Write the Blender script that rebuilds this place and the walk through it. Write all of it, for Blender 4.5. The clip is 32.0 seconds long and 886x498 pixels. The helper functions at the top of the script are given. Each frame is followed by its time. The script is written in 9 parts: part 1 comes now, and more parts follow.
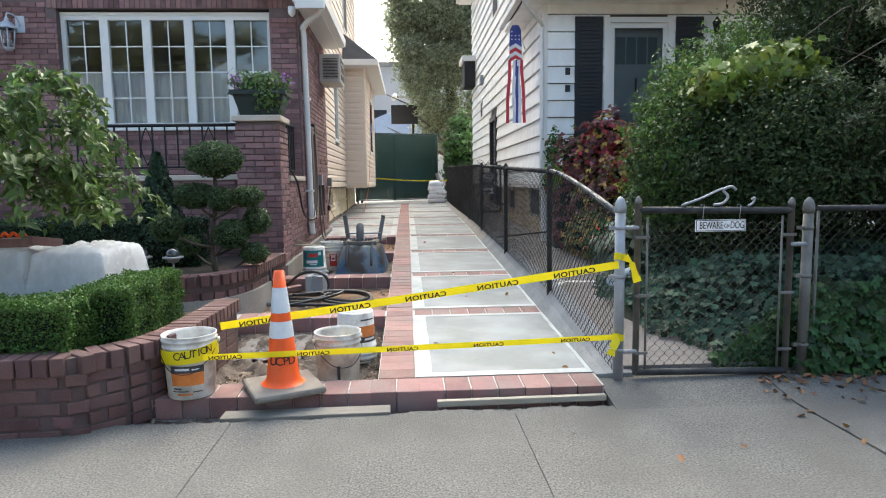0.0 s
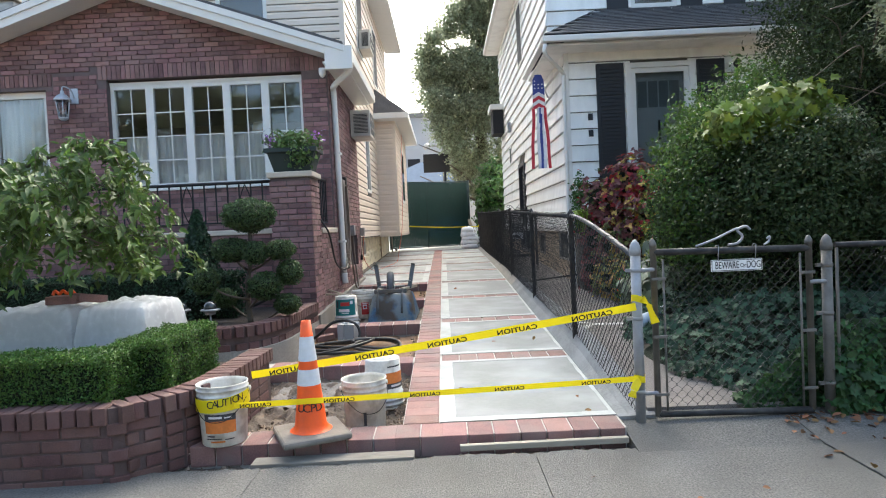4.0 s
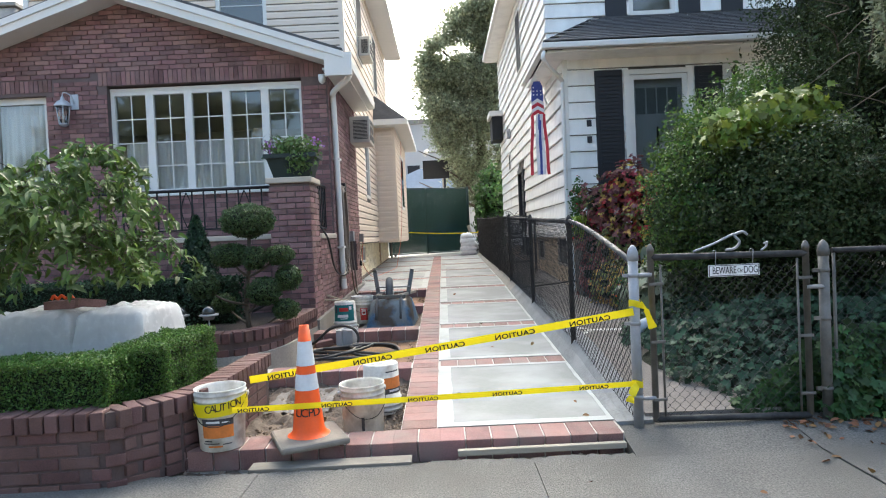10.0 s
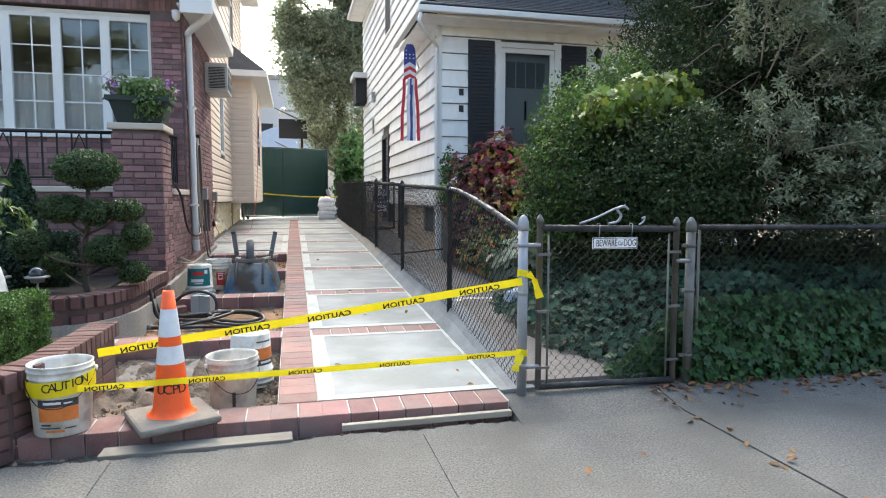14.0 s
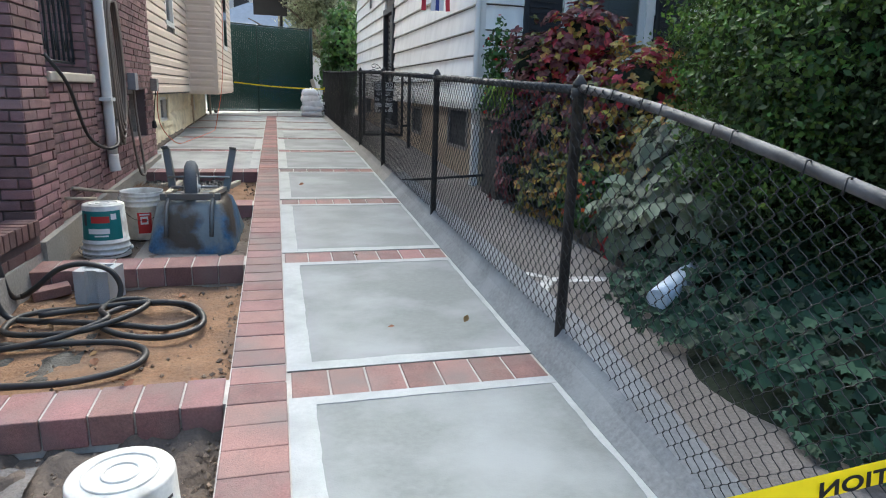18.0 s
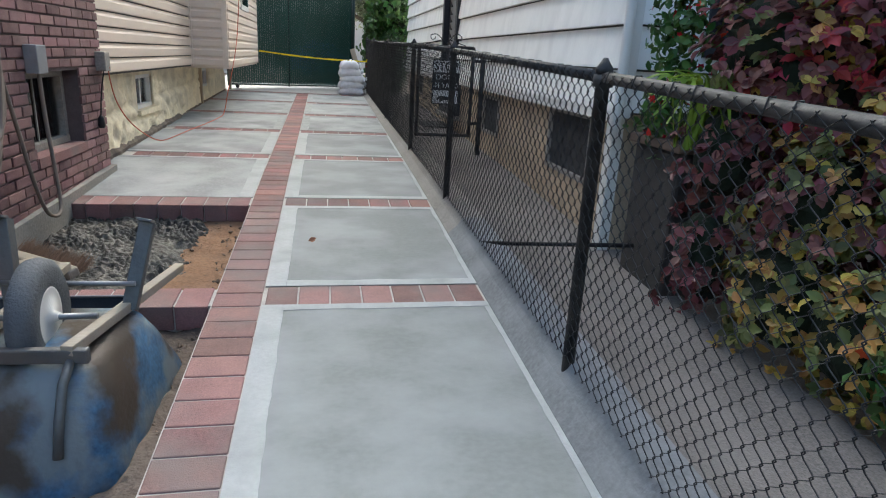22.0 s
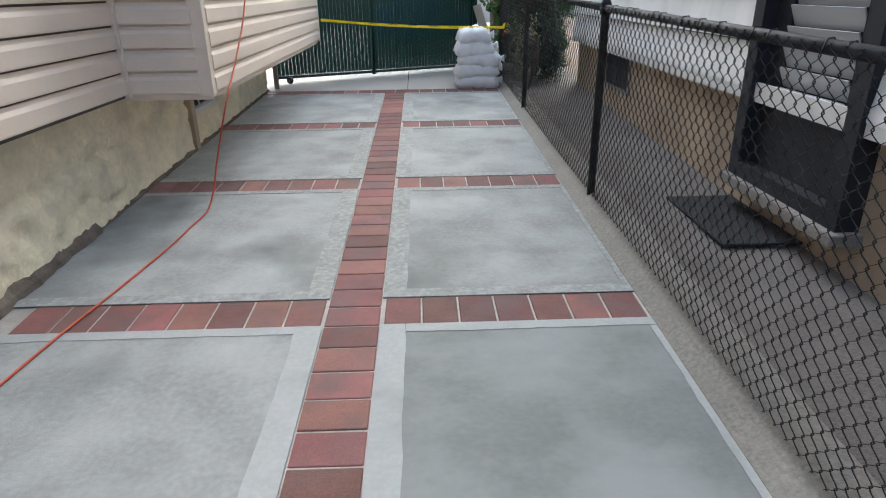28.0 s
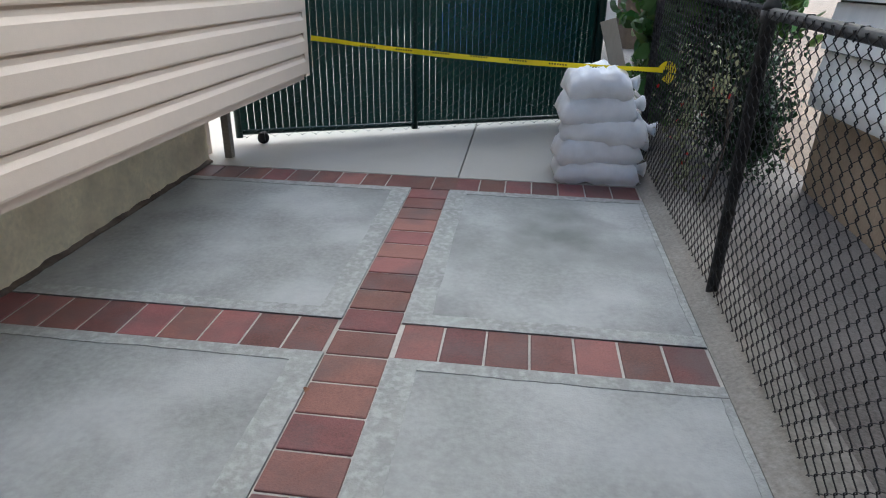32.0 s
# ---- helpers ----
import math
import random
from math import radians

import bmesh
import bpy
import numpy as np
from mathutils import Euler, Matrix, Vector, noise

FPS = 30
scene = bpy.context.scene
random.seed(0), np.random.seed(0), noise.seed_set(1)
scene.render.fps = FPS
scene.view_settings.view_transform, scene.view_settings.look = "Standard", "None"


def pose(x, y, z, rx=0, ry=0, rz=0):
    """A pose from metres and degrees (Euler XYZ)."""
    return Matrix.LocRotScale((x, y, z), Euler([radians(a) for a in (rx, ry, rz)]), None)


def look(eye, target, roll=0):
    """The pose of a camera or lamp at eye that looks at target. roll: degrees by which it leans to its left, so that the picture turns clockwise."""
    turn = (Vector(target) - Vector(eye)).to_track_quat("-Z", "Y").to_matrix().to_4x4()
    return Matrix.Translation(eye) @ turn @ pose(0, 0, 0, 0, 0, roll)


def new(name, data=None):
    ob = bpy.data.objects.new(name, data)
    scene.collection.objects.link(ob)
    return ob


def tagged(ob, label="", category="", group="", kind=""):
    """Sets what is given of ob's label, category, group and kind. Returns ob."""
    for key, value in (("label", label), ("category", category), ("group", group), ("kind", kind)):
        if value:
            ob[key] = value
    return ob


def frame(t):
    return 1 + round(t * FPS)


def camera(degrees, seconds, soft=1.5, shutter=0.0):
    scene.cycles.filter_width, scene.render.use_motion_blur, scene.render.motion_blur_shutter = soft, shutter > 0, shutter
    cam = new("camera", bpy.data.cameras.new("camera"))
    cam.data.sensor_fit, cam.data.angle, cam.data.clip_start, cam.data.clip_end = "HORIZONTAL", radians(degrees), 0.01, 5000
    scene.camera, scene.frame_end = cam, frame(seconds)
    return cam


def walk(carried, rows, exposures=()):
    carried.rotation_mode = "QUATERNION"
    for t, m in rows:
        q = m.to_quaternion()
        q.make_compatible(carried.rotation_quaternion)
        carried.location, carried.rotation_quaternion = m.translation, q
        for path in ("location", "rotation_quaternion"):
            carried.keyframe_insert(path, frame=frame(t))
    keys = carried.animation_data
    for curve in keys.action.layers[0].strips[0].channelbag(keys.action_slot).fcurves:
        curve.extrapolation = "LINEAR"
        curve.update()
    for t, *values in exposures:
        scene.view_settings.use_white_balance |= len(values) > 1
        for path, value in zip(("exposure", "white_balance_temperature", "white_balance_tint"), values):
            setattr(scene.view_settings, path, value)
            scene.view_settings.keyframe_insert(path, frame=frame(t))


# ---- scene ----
cam = camera(70.8, 32.0, soft=1.1)
PATH = [
    (0, (-0.028, -3.554, 1.211), (0.082, -1.569, 0.998), -0.8),
    (0.5, (-0.006, -3.551, 1.207), (0.097, -1.565, 1.002), -1.3),
    (1, (0.055, -3.63, 1.222), (0.122, -1.637, 1.07), -0.9),
    (1.5, (0.079, -3.702, 1.215), (0.181, -1.712, 1.046), -0.9),
    (2, (0.108, -3.686, 1.227), (0.232, -1.691, 1.165), -3.1),
    (2.5, (0.089, -3.679, 1.224), (0.176, -1.681, 1.18), -2.0),
    (3, (0.092, -3.683, 1.219), (0.116, -1.684, 1.168), -2.4),
    (3.5, (0.081, -3.702, 1.226), (0.084, -1.703, 1.159), -2.3),
    (5.5, (0.095, -3.667, 1.236), (0.062, -1.667, 1.216), -4.2),
    (6, (0.1, -3.677, 1.235), (0.062, -1.678, 1.236), -4.0),
    (6.5, (0.104, -3.699, 1.224), (0.097, -1.699, 1.225), -2.3),
    (7, (0.099, -3.675, 1.225), (0.133, -1.676, 1.201), -3.0),
    (7.5, (0.098, -3.678, 1.222), (0.124, -1.678, 1.18), -3.2),
    (8, (0.097, -3.689, 1.225), (0.114, -1.69, 1.179), -3.3),
    (8.5, (0.085, -3.694, 1.22), (0.081, -1.694, 1.183), -3.1),
    (9, (0.085, -3.705, 1.218), (0.063, -1.705, 1.185), -3.0),
    (9.5, (0.082, -3.708, 1.223), (0.072, -1.708, 1.187), -2.2),
    (10, (0.092, -3.707, 1.222), (0.089, -1.707, 1.178), -2.6),
    (10.5, (0.074, -3.664, 1.229), (0.025, -1.665, 1.193), -3.6),
    (11, (0.068, -3.694, 1.228), (-0.014, -1.696, 1.195), -3.0),
    (11.5, (0.066, -3.695, 1.229), (-0.017, -1.697, 1.203), -2.5),
    (12, (0.062, -3.699, 1.228), (-0.008, -1.7, 1.208), -2.1),
    (12.5, (0.036, -3.696, 1.231), (0.076, -1.697, 1.193), -0.6),
    (13, (-0.018, -3.622, 1.228), (0.253, -1.642, 1.168), -1.2),
    (13.5, (-0.099, -3.56, 1.218), (0.297, -1.602, 1.124), -1.7),
    (14, (-0.125, -3.475, 1.205), (0.34, -1.536, 1.045), 0.1),
    (14.5, (-0.069, -3.264, 1.177), (0.289, -1.306, 0.983), 0.4),
    (16.5, (-0.122, -1.573, 1.125), (0.278, 0.347, 0.733), 0.1),
    (17, (-0.153, -1.213, 1.215), (0.373, 0.643, 0.689), 0.8),
    (17.5, (-0.039, -0.87, 1.24), (0.526, 0.969, 0.695), 2.4),
    (18, (-0.012, -0.564, 1.261), (0.493, 1.31, 0.776), 1.9),
    (18.5, (-0.045, -0.154, 1.273), (0.497, 1.71, 0.791), 5.5),
    (19, (-0.096, 0.007, 1.314), (0.488, 1.852, 0.81), 13.0),
    (19.5, (-0.122, 0.335, 1.174), (0.212, 2.193, 0.515), 8.0),
    (20, (0.064, 0.929, 1.258), (0.303, 2.782, 0.547), 3.5),
    (20.5, (0.092, 1.111, 1.332), (0.264, 3.0, 0.697), 4.3),
    (21, (0.173, 1.546, 1.367), (0.479, 3.435, 0.786), 2.2),
    (21.5, (0.264, 1.898, 1.389), (0.627, 3.785, 0.834), 2.3),
    (22, (0.297, 2.339, 1.413), (0.673, 4.214, 0.829), 3.2),
    (22.5, (0.24, 2.867, 1.485), (0.621, 4.752, 0.936), 1.6),
    (23, (0.249, 3.339, 1.485), (0.486, 5.256, 0.966), 1.2),
    (23.5, (0.237, 3.813, 1.463), (0.337, 5.732, 0.907), 1.4),
    (24, (0.257, 4.294, 1.524), (0.356, 6.204, 0.939), -1.1),
    (24.5, (0.312, 4.766, 1.55), (0.299, 6.689, 1.0), -0.6),
    (25, (0.291, 5.24, 1.58), (0.304, 7.162, 1.026), -0.2),
    (25.5, (0.28, 5.776, 1.596), (0.288, 7.689, 1.01), -3.2),
    (27.5, (0.177, 7.733, 1.686), (0.219, 9.582, 0.927), 1.3),
    (28, (0.191, 8.225, 1.689), (0.249, 10.07, 0.919), -0.7),
    (28.5, (0.215, 8.768, 1.707), (0.181, 10.602, 0.909), -1.3),
    (29, (0.247, 9.28, 1.741), (0.242, 11.098, 0.908), -4.6),
    (29.5, (0.305, 9.781, 1.754), (0.334, 11.6, 0.924), -3.2),
    (30, (0.3, 10.31, 1.735), (0.34, 12.118, 0.882), -1.5),
    (30.5, (0.359, 10.8, 1.725), (0.416, 12.609, 0.874), -0.8),
    (31, (0.44, 11.262, 1.8), (0.415, 13.07, 0.95), -1.8),
    (31.5, (0.39, 11.71, 1.81), (0.35, 13.525, 0.976), -0.6),
    (32, (0.409, 12.161, 1.745), (0.182, 13.978, 0.942), 1.0),
]
walk(cam, [(t, look(e, p, r)) for t, e, p, r in PATH], exposures=((0, 2.07, 6300, 4), (8, 2.12, 6300, 4), (13, 2.17, 6250, 4), (14.5, 2.22, 6200, 4), (17, 1.83, 5900, 3), (20, 1.83, 6000, 3), (23, 1.73, 5900, 3), (25, 1.73, 5850, 3), (29, 1.77, 5650, 4), (30.5, 1.57, 5600, 4), (32, 1.43, 5600, 5)))

# ---- world, sun, exposure ----
world = bpy.data.worlds.new("sky_world")
scene.world = world
world.use_nodes = True
_nt = world.node_tree
_sky = _nt.nodes.new("ShaderNodeTexSky")
_sky.sky_type = "NISHITA"
_sky.sun_disc = False
_sky.sun_elevation = radians(43)
_sky.sun_rotation = radians(12)
_sky.air_density, _sky.dust_density, _sky.ozone_density = 1.0, 5.0, 0.4
_bg = _nt.nodes["Background"]
_nt.links.new(_sky.outputs[0], _bg.inputs[0])
_bg.inputs[1].default_value = 0.15
sun = new("sun", bpy.data.lights.new("sun", "SUN"))
sun.data.energy, sun.data.angle, sun.data.color = 1.5, radians(70), (1.0, 0.965, 0.91)
sun.matrix_world = look((3.04, 14.31, 13.64), (0.0, 0.0, 0.0))

# ---- materials ----
def mat(name, base, rough=0.8, metal=0.0, var=0.15, scale=6.0, fine=60.0, bump=0.2, bump_scale=80.0, rand=0.0,
        stain=None, stain_amt=0.0, stain_scale=2.0, spec=0.4, island=False, hue=0.0, stretch=(1, 1, 1), trans=0.0, ramp=(0.45, 0.68), grain=1.4, stain2=None, stain2_scale=3.0, ramp2=(0.5, 0.58)):
    """A surface: base colour varied at two scales, an optional stain colour, random per object or island, and fine relief."""
    m = bpy.data.materials.new(name)
    m.use_nodes = True
    n, l = m.node_tree.nodes, m.node_tree.links
    p = n["Principled BSDF"]
    p.inputs["Roughness"].default_value = rough
    p.inputs["Metallic"].default_value = metal
    p.inputs["Specular IOR Level"].default_value = spec
    tc = n.new("ShaderNodeNewGeometry")
    mp = n.new("ShaderNodeMapping")
    mp.inputs["Scale"].default_value = stretch
    l.new(tc.outputs["Position"], mp.inputs["Vector"])

    def tex(s, detail=4.0):
        t = n.new("ShaderNodeTexNoise")
        t.inputs["Scale"].default_value, t.inputs["Detail"].default_value = s, detail
        l.new(mp.outputs[0], t.inputs["Vector"])
        return t.outputs["Fac"]

    def mathn(op, a, b):
        x = n.new("ShaderNodeMath")
        x.operation = op
        for i, v in enumerate((a, b)):
            if isinstance(v, (int, float)):
                x.inputs[i].default_value = v
            else:
                l.new(v, x.inputs[i])
        return x.outputs[0]

    big, small = tex(scale), tex(fine, 2.0)
    v = mathn("ADD", mathn("MULTIPLY", mathn("SUBTRACT", big, 0.5), var * 2.2), mathn("MULTIPLY", mathn("SUBTRACT", small, 0.5), var * grain))
    if rand or hue:
        if island:
            r = tc.outputs["Random Per Island"]
        else:
            oi = n.new("ShaderNodeObjectInfo")
            r = oi.outputs["Random"]
        if rand:
            v = mathn("ADD", v, mathn("MULTIPLY", mathn("SUBTRACT", r, 0.5), rand * 2))
    hs = n.new("ShaderNodeHueSaturation")
    hs.inputs["Color"].default_value = (*base, 1)
    l.new(mathn("ADD", v, 1.0), hs.inputs["Value"])
    if hue:
        r2 = mathn("FRACT", mathn("MULTIPLY", r, 7.31), 0.0)
        l.new(mathn("ADD", mathn("MULTIPLY", mathn("SUBTRACT", r2, 0.5), hue), 0.5), hs.inputs["Hue"])
    col = hs.outputs[0]
    if stain:
        mx = n.new("ShaderNodeMix")
        mx.data_type = "RGBA"
        cr = n.new("ShaderNodeValToRGB")
        cr.color_ramp.elements[0].position, cr.color_ramp.elements[1].position = ramp
        l.new(tex(stain_scale, 6.0), cr.inputs[0])
        l.new(mathn("MULTIPLY", cr.outputs[0], stain_amt), mx.inputs["Factor"])
        l.new(col, mx.inputs["A"])
        mx.inputs["B"].default_value = (*stain, 1)
        col = mx.outputs["Result"]
    if stain2:
        mx = n.new("ShaderNodeMix")
        mx.data_type = "RGBA"
        cr = n.new("ShaderNodeValToRGB")
        cr.color_ramp.elements[0].position, cr.color_ramp.elements[1].position = ramp2
        l.new(tex(stain2_scale, 8.0), cr.inputs[0])
        l.new(cr.outputs[0], mx.inputs["Factor"])
        l.new(col, mx.inputs["A"])
        mx.inputs["B"].default_value = (*stain2, 1)
        col = mx.outputs["Result"]
    l.new(col, p.inputs["Base Color"])
    l.new(mathn("ADD", mathn("MULTIPLY", mathn("SUBTRACT", small, 0.5), 0.25), rough), p.inputs["Roughness"])
    if bump:
        b = n.new("ShaderNodeBump")
        b.inputs["Strength"].default_value = bump
        b.inputs["Distance"].default_value = 0.01
        l.new(tex(bump_scale, 5.0), b.inputs["Height"])
        l.new(b.outputs[0], p.inputs["Normal"])
    if trans:
        tr = n.new("ShaderNodeBsdfTranslucent")
        l.new(col, tr.inputs["Color"])
        ms = n.new("ShaderNodeMixShader")
        ms.inputs[0].default_value = trans
        l.new(p.outputs[0], ms.inputs[1])
        l.new(tr.outputs[0], ms.inputs[2])
        l.new(ms.outputs[0], n["Material Output"].inputs[0])
    return m


def glass_mat(name, tint, mirror=0.12):
    """A thin pane: mostly see-through, glossier at grazing angles."""
    m = bpy.data.materials.new(name)
    m.use_nodes = True
    n, l = m.node_tree.nodes, m.node_tree.links
    out = n["Material Output"]
    n.remove(n["Principled BSDF"])
    t, g = n.new("ShaderNodeBsdfTransparent"), n.new("ShaderNodeBsdfGlossy")
    t.inputs[0].default_value = (*tint, 1)
    g.inputs["Roughness"].default_value = 0.02
    f = n.new("ShaderNodeFresnel")
    f.inputs[0].default_value = 1.45
    a = n.new("ShaderNodeMath")
    a.operation, a.inputs[1].default_value = "ADD", mirror
    l.new(f.outputs[0], a.inputs[0])
    mx = n.new("ShaderNodeMixShader")
    l.new(a.outputs[0], mx.inputs[0])
    l.new(t.outputs[0], mx.inputs[1])
    l.new(g.outputs[0], mx.inputs[2])
    l.new(mx.outputs[0], out.inputs[0])
    return m


SLAB = mat("slab_concrete", (0.205, 0.216, 0.208), 0.72, var=0.14, scale=2.2, fine=35, bump=0.12, bump_scale=140, stain=(0.31, 0.322, 0.32), stain_amt=0.8, stain_scale=2.0, rand=0.06, spec=0.3, stretch=(1, 1.3, 1), ramp=(0.44, 0.66), grain=2.5)
SLAB_OLD = mat("slab_weathered", (0.285, 0.292, 0.28), 0.78, var=0.2, scale=1.6, fine=45, bump=0.22, bump_scale=140, stain=(0.46, 0.47, 0.46), stain_amt=0.75, stain_scale=2.4, rand=0.08, spec=0.3, ramp=(0.4, 0.72), grain=3.0, stain2=(0.175, 0.182, 0.172), stain2_scale=1.1, ramp2=(0.54, 0.70))
BORDER = mat("border_concrete", (0.42, 0.43, 0.42), 0.8, var=0.2, scale=4, fine=50, bump=0.25, bump_scale=160, stain=(0.28, 0.29, 0.275), stain_amt=0.8, stain_scale=4)
BORDER_OLD = mat("border_weathered", (0.30, 0.306, 0.288), 0.85, var=0.3, scale=7, fine=60, bump=0.35, bump_scale=160, stain=(0.45, 0.46, 0.445), stain_amt=0.6, stain_scale=34, ramp=(0.46, 0.66))
DIRT = mat("dug_earth", (0.10, 0.076, 0.058), 0.95, var=0.4, scale=5, fine=70, bump=1.0, bump_scale=45, stain=(0.17, 0.135, 0.105), stain_amt=0.7, stain_scale=2.2, grain=3.0)
SAND = mat("orange_sand", (0.235, 0.135, 0.074), 0.95, var=0.3, scale=4, fine=60, bump=0.9, bump_scale=55, stain=(0.15, 0.105, 0.075), stain_amt=0.8, stain_scale=2.6, grain=3.0)
GROUT = mat("grout", (0.46, 0.43, 0.385), 0.9, var=0.3, scale=9, bump=0.3, stain=(0.28, 0.25, 0.22), stain_amt=0.7, stain_scale=3)
PAVER_RED = mat("paver_brick_red", (0.21, 0.088, 0.076), 0.7, var=0.24, scale=9, fine=120, bump=0.3, bump_scale=220, rand=0.4, stain=(0.12, 0.09, 0.088), stain_amt=0.7, stain_scale=4.0, hue=0.025, grain=3.0)
PAVER = mat("paver_brick", (0.245, 0.132, 0.118), 0.78, var=0.28, scale=9, fine=120, bump=0.35, bump_scale=220, rand=0.28, stain=(0.20, 0.155, 0.14), stain_amt=0.85, stain_scale=3.0, hue=0.02, grain=3.0)
KERB = mat("kerb_concrete", (0.27, 0.25, 0.22), 0.88, var=0.24, scale=3, fine=60, bump=0.3, bump_scale=90, stain=(0.24, 0.225, 0.20), stain_amt=0.7, stain_scale=5, grain=4.0)
WALKWAY = mat("sidewalk_concrete", (0.135, 0.129, 0.116), 0.9, var=0.32, scale=1.1, fine=95, bump=0.7, bump_scale=170, stain=(0.10, 0.094, 0.082), stain_amt=0.8, stain_scale=1.3, grain=7.0)
YARD = mat("yard_concrete", (0.165, 0.148, 0.132), 0.9, var=0.28, scale=2, fine=80, bump=0.5, bump_scale=120, stain=(0.215, 0.195, 0.175), stain_amt=0.6, stain_scale=2.5, grain=4.0)
SOIL = mat("soil", (0.15, 0.115, 0.085), 0.95, var=0.35, scale=5, fine=70, bump=1.0, bump_scale=60, stain=(0.22, 0.16, 0.11), stain_amt=0.7, stain_scale=1.8, grain=3.0)
MUD = mat("wet_mortar", (0.030, 0.029, 0.026), 0.55, var=0.5, scale=9, fine=70, bump=0.6, bump_scale=90, stain=(0.13, 0.118, 0.094), stain_amt=0.8, stain_scale=3.0, ramp=(0.50, 0.64), spec=0.3, grain=3.0)
BRICK = mat("wall_brick", (0.215, 0.118, 0.112), 0.8, var=0.22, scale=14, fine=150, bump=0.6, bump_scale=150, rand=0.42, stain=(0.29, 0.185, 0.175), stain_amt=0.5, stain_scale=3.5, hue=0.03, grain=3.0)
BRICK_I = mat("wall_brick_run", (0.215, 0.118, 0.112), 0.8, var=0.22, scale=14, fine=150, bump=0.6, bump_scale=150, rand=0.42, stain=(0.29, 0.185, 0.175), stain_amt=0.5, stain_scale=3.5, hue=0.03, island=True, grain=3.0)
BRICK_D = mat("planter_brick", (0.125, 0.066, 0.058), 0.85, var=0.25, scale=12, fine=150, bump=0.6, bump_scale=150, rand=0.2, stain=(0.17, 0.11, 0.10), stain_amt=0.5, stain_scale=3.5, hue=0.02, grain=3.0)
MORTAR = mat("brick_mortar", (0.135, 0.102, 0.096), 0.95, var=0.25, scale=9, bump=0.5)
SIDING = mat("vinyl_siding", (0.74, 0.62, 0.505), 0.55, var=0.05, scale=3, fine=40, bump=0.08, bump_scale=200, rand=0.02)
SHINGLE_W = mat("white_siding", (0.86, 0.852, 0.81), 0.7, var=0.06, scale=3, fine=70, bump=0.15, bump_scale=90, rand=0.03, stain=(0.55, 0.54, 0.51), stain_amt=0.35, stain_scale=4, stretch=(1, 1, 0.4))
STONE = mat("cream_foundation", (0.83, 0.74, 0.53), 0.85, var=0.22, scale=4, fine=40, bump=0.8, bump_scale=22, stain=(0.48, 0.42, 0.31), stain_amt=0.5, stain_scale=5.0, grain=2.0)
TANWALL = mat("tan_foundation", (0.46, 0.36, 0.25), 0.9, var=0.15, scale=3, bump=0.4, bump_scale=60, stain=(0.25, 0.2, 0.15), stain_amt=0.5)
TRIM = mat("white_paint", (0.73, 0.715, 0.67), 0.5, var=0.05, bump=0.05, stain=(0.6, 0.58, 0.54), stain_amt=0.3, stain_scale=6)
ROOFING = mat("asphalt_shingle", (0.085, 0.083, 0.085), 0.92, var=0.3, scale=7, fine=200, bump=0.5, bump_scale=200, rand=0.2, island=True)
# dark backing that paints the shadow line into the gap under each siding board
GROOVE_SHADE = mat("groove_shade_backing", (0.10, 0.095, 0.085), 0.9, var=0.2, bump=0.1)
# flat near-black, used where rooms and openings would be dark for lack of light
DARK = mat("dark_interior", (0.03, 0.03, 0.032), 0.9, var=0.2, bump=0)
IRON = mat("black_iron", (0.014, 0.014, 0.015), 0.5, 0.2, var=0.3, bump=0.1)
COATED = mat("coated_steel", (0.018, 0.018, 0.019), 0.62, 0.0, var=0.35, scale=8, bump=0.15, stain=(0.09, 0.085, 0.08), stain_amt=0.5, stain_scale=12)
GALV = mat("galvanised_steel", (0.31, 0.32, 0.335), 0.55, 0.4, var=0.2, scale=12, bump=0.15, stain=(0.26, 0.26, 0.25), stain_amt=0.6, stain_scale=7)
GALV_D = mat("weathered_pipe", (0.135, 0.128, 0.115), 0.6, 0.3, var=0.35, scale=10, bump=0.2, stain=(0.22, 0.21, 0.195), stain_amt=0.6, stain_scale=8)
CEMENT = mat("new_cement", (0.20, 0.205, 0.205), 0.8, var=0.2, scale=3, fine=50, bump=0.2, bump_scale=90, stain=(0.27, 0.278, 0.278), stain_amt=0.7, stain_scale=3.5, grain=4.0)
GREENSLAT = mat("green_slat", (0.012, 0.062, 0.048), 0.45, var=0.25, scale=5, bump=0.05, rand=0.15, island=True)
GLASS = glass_mat("window_glass", (0.86, 0.87, 0.87), 0.03)

# ---- builders ----
def box(bm, x0, x1, y0, y1, z0, z1, m=None, bev=0.0):
    v = [bm.verts.new(p) for p in ((x0, y0, z0), (x1, y0, z0), (x1, y1, z0), (x0, y1, z0), (x0, y0, z1), (x1, y0, z1), (x1, y1, z1), (x0, y1, z1))]
    f = [bm.faces.new([v[i] for i in q]) for q in ((0, 3, 2, 1), (4, 5, 6, 7), (0, 1, 5, 4), (1, 2, 6, 5), (2, 3, 7, 6), (3, 0, 4, 7))]
    if bev:
        es = list({e for q in f for e in q.edges})
        r = bmesh.ops.bevel(bm, geom=es, offset=bev, segments=2, affect="EDGES", profile=0.5)
        v = list({w for q in r["faces"] for w in q.verts} | {w for w in v if w.is_valid})
    if m is not None:
        bmesh.ops.transform(bm, matrix=m, verts=v)
    return v


def bbox(x0, x1, y0, y1, z0, z1, bev=0.0):
    bm = bmesh.new()
    box(bm, x0, x1, y0, y1, z0, z1, None, bev)
    return bm


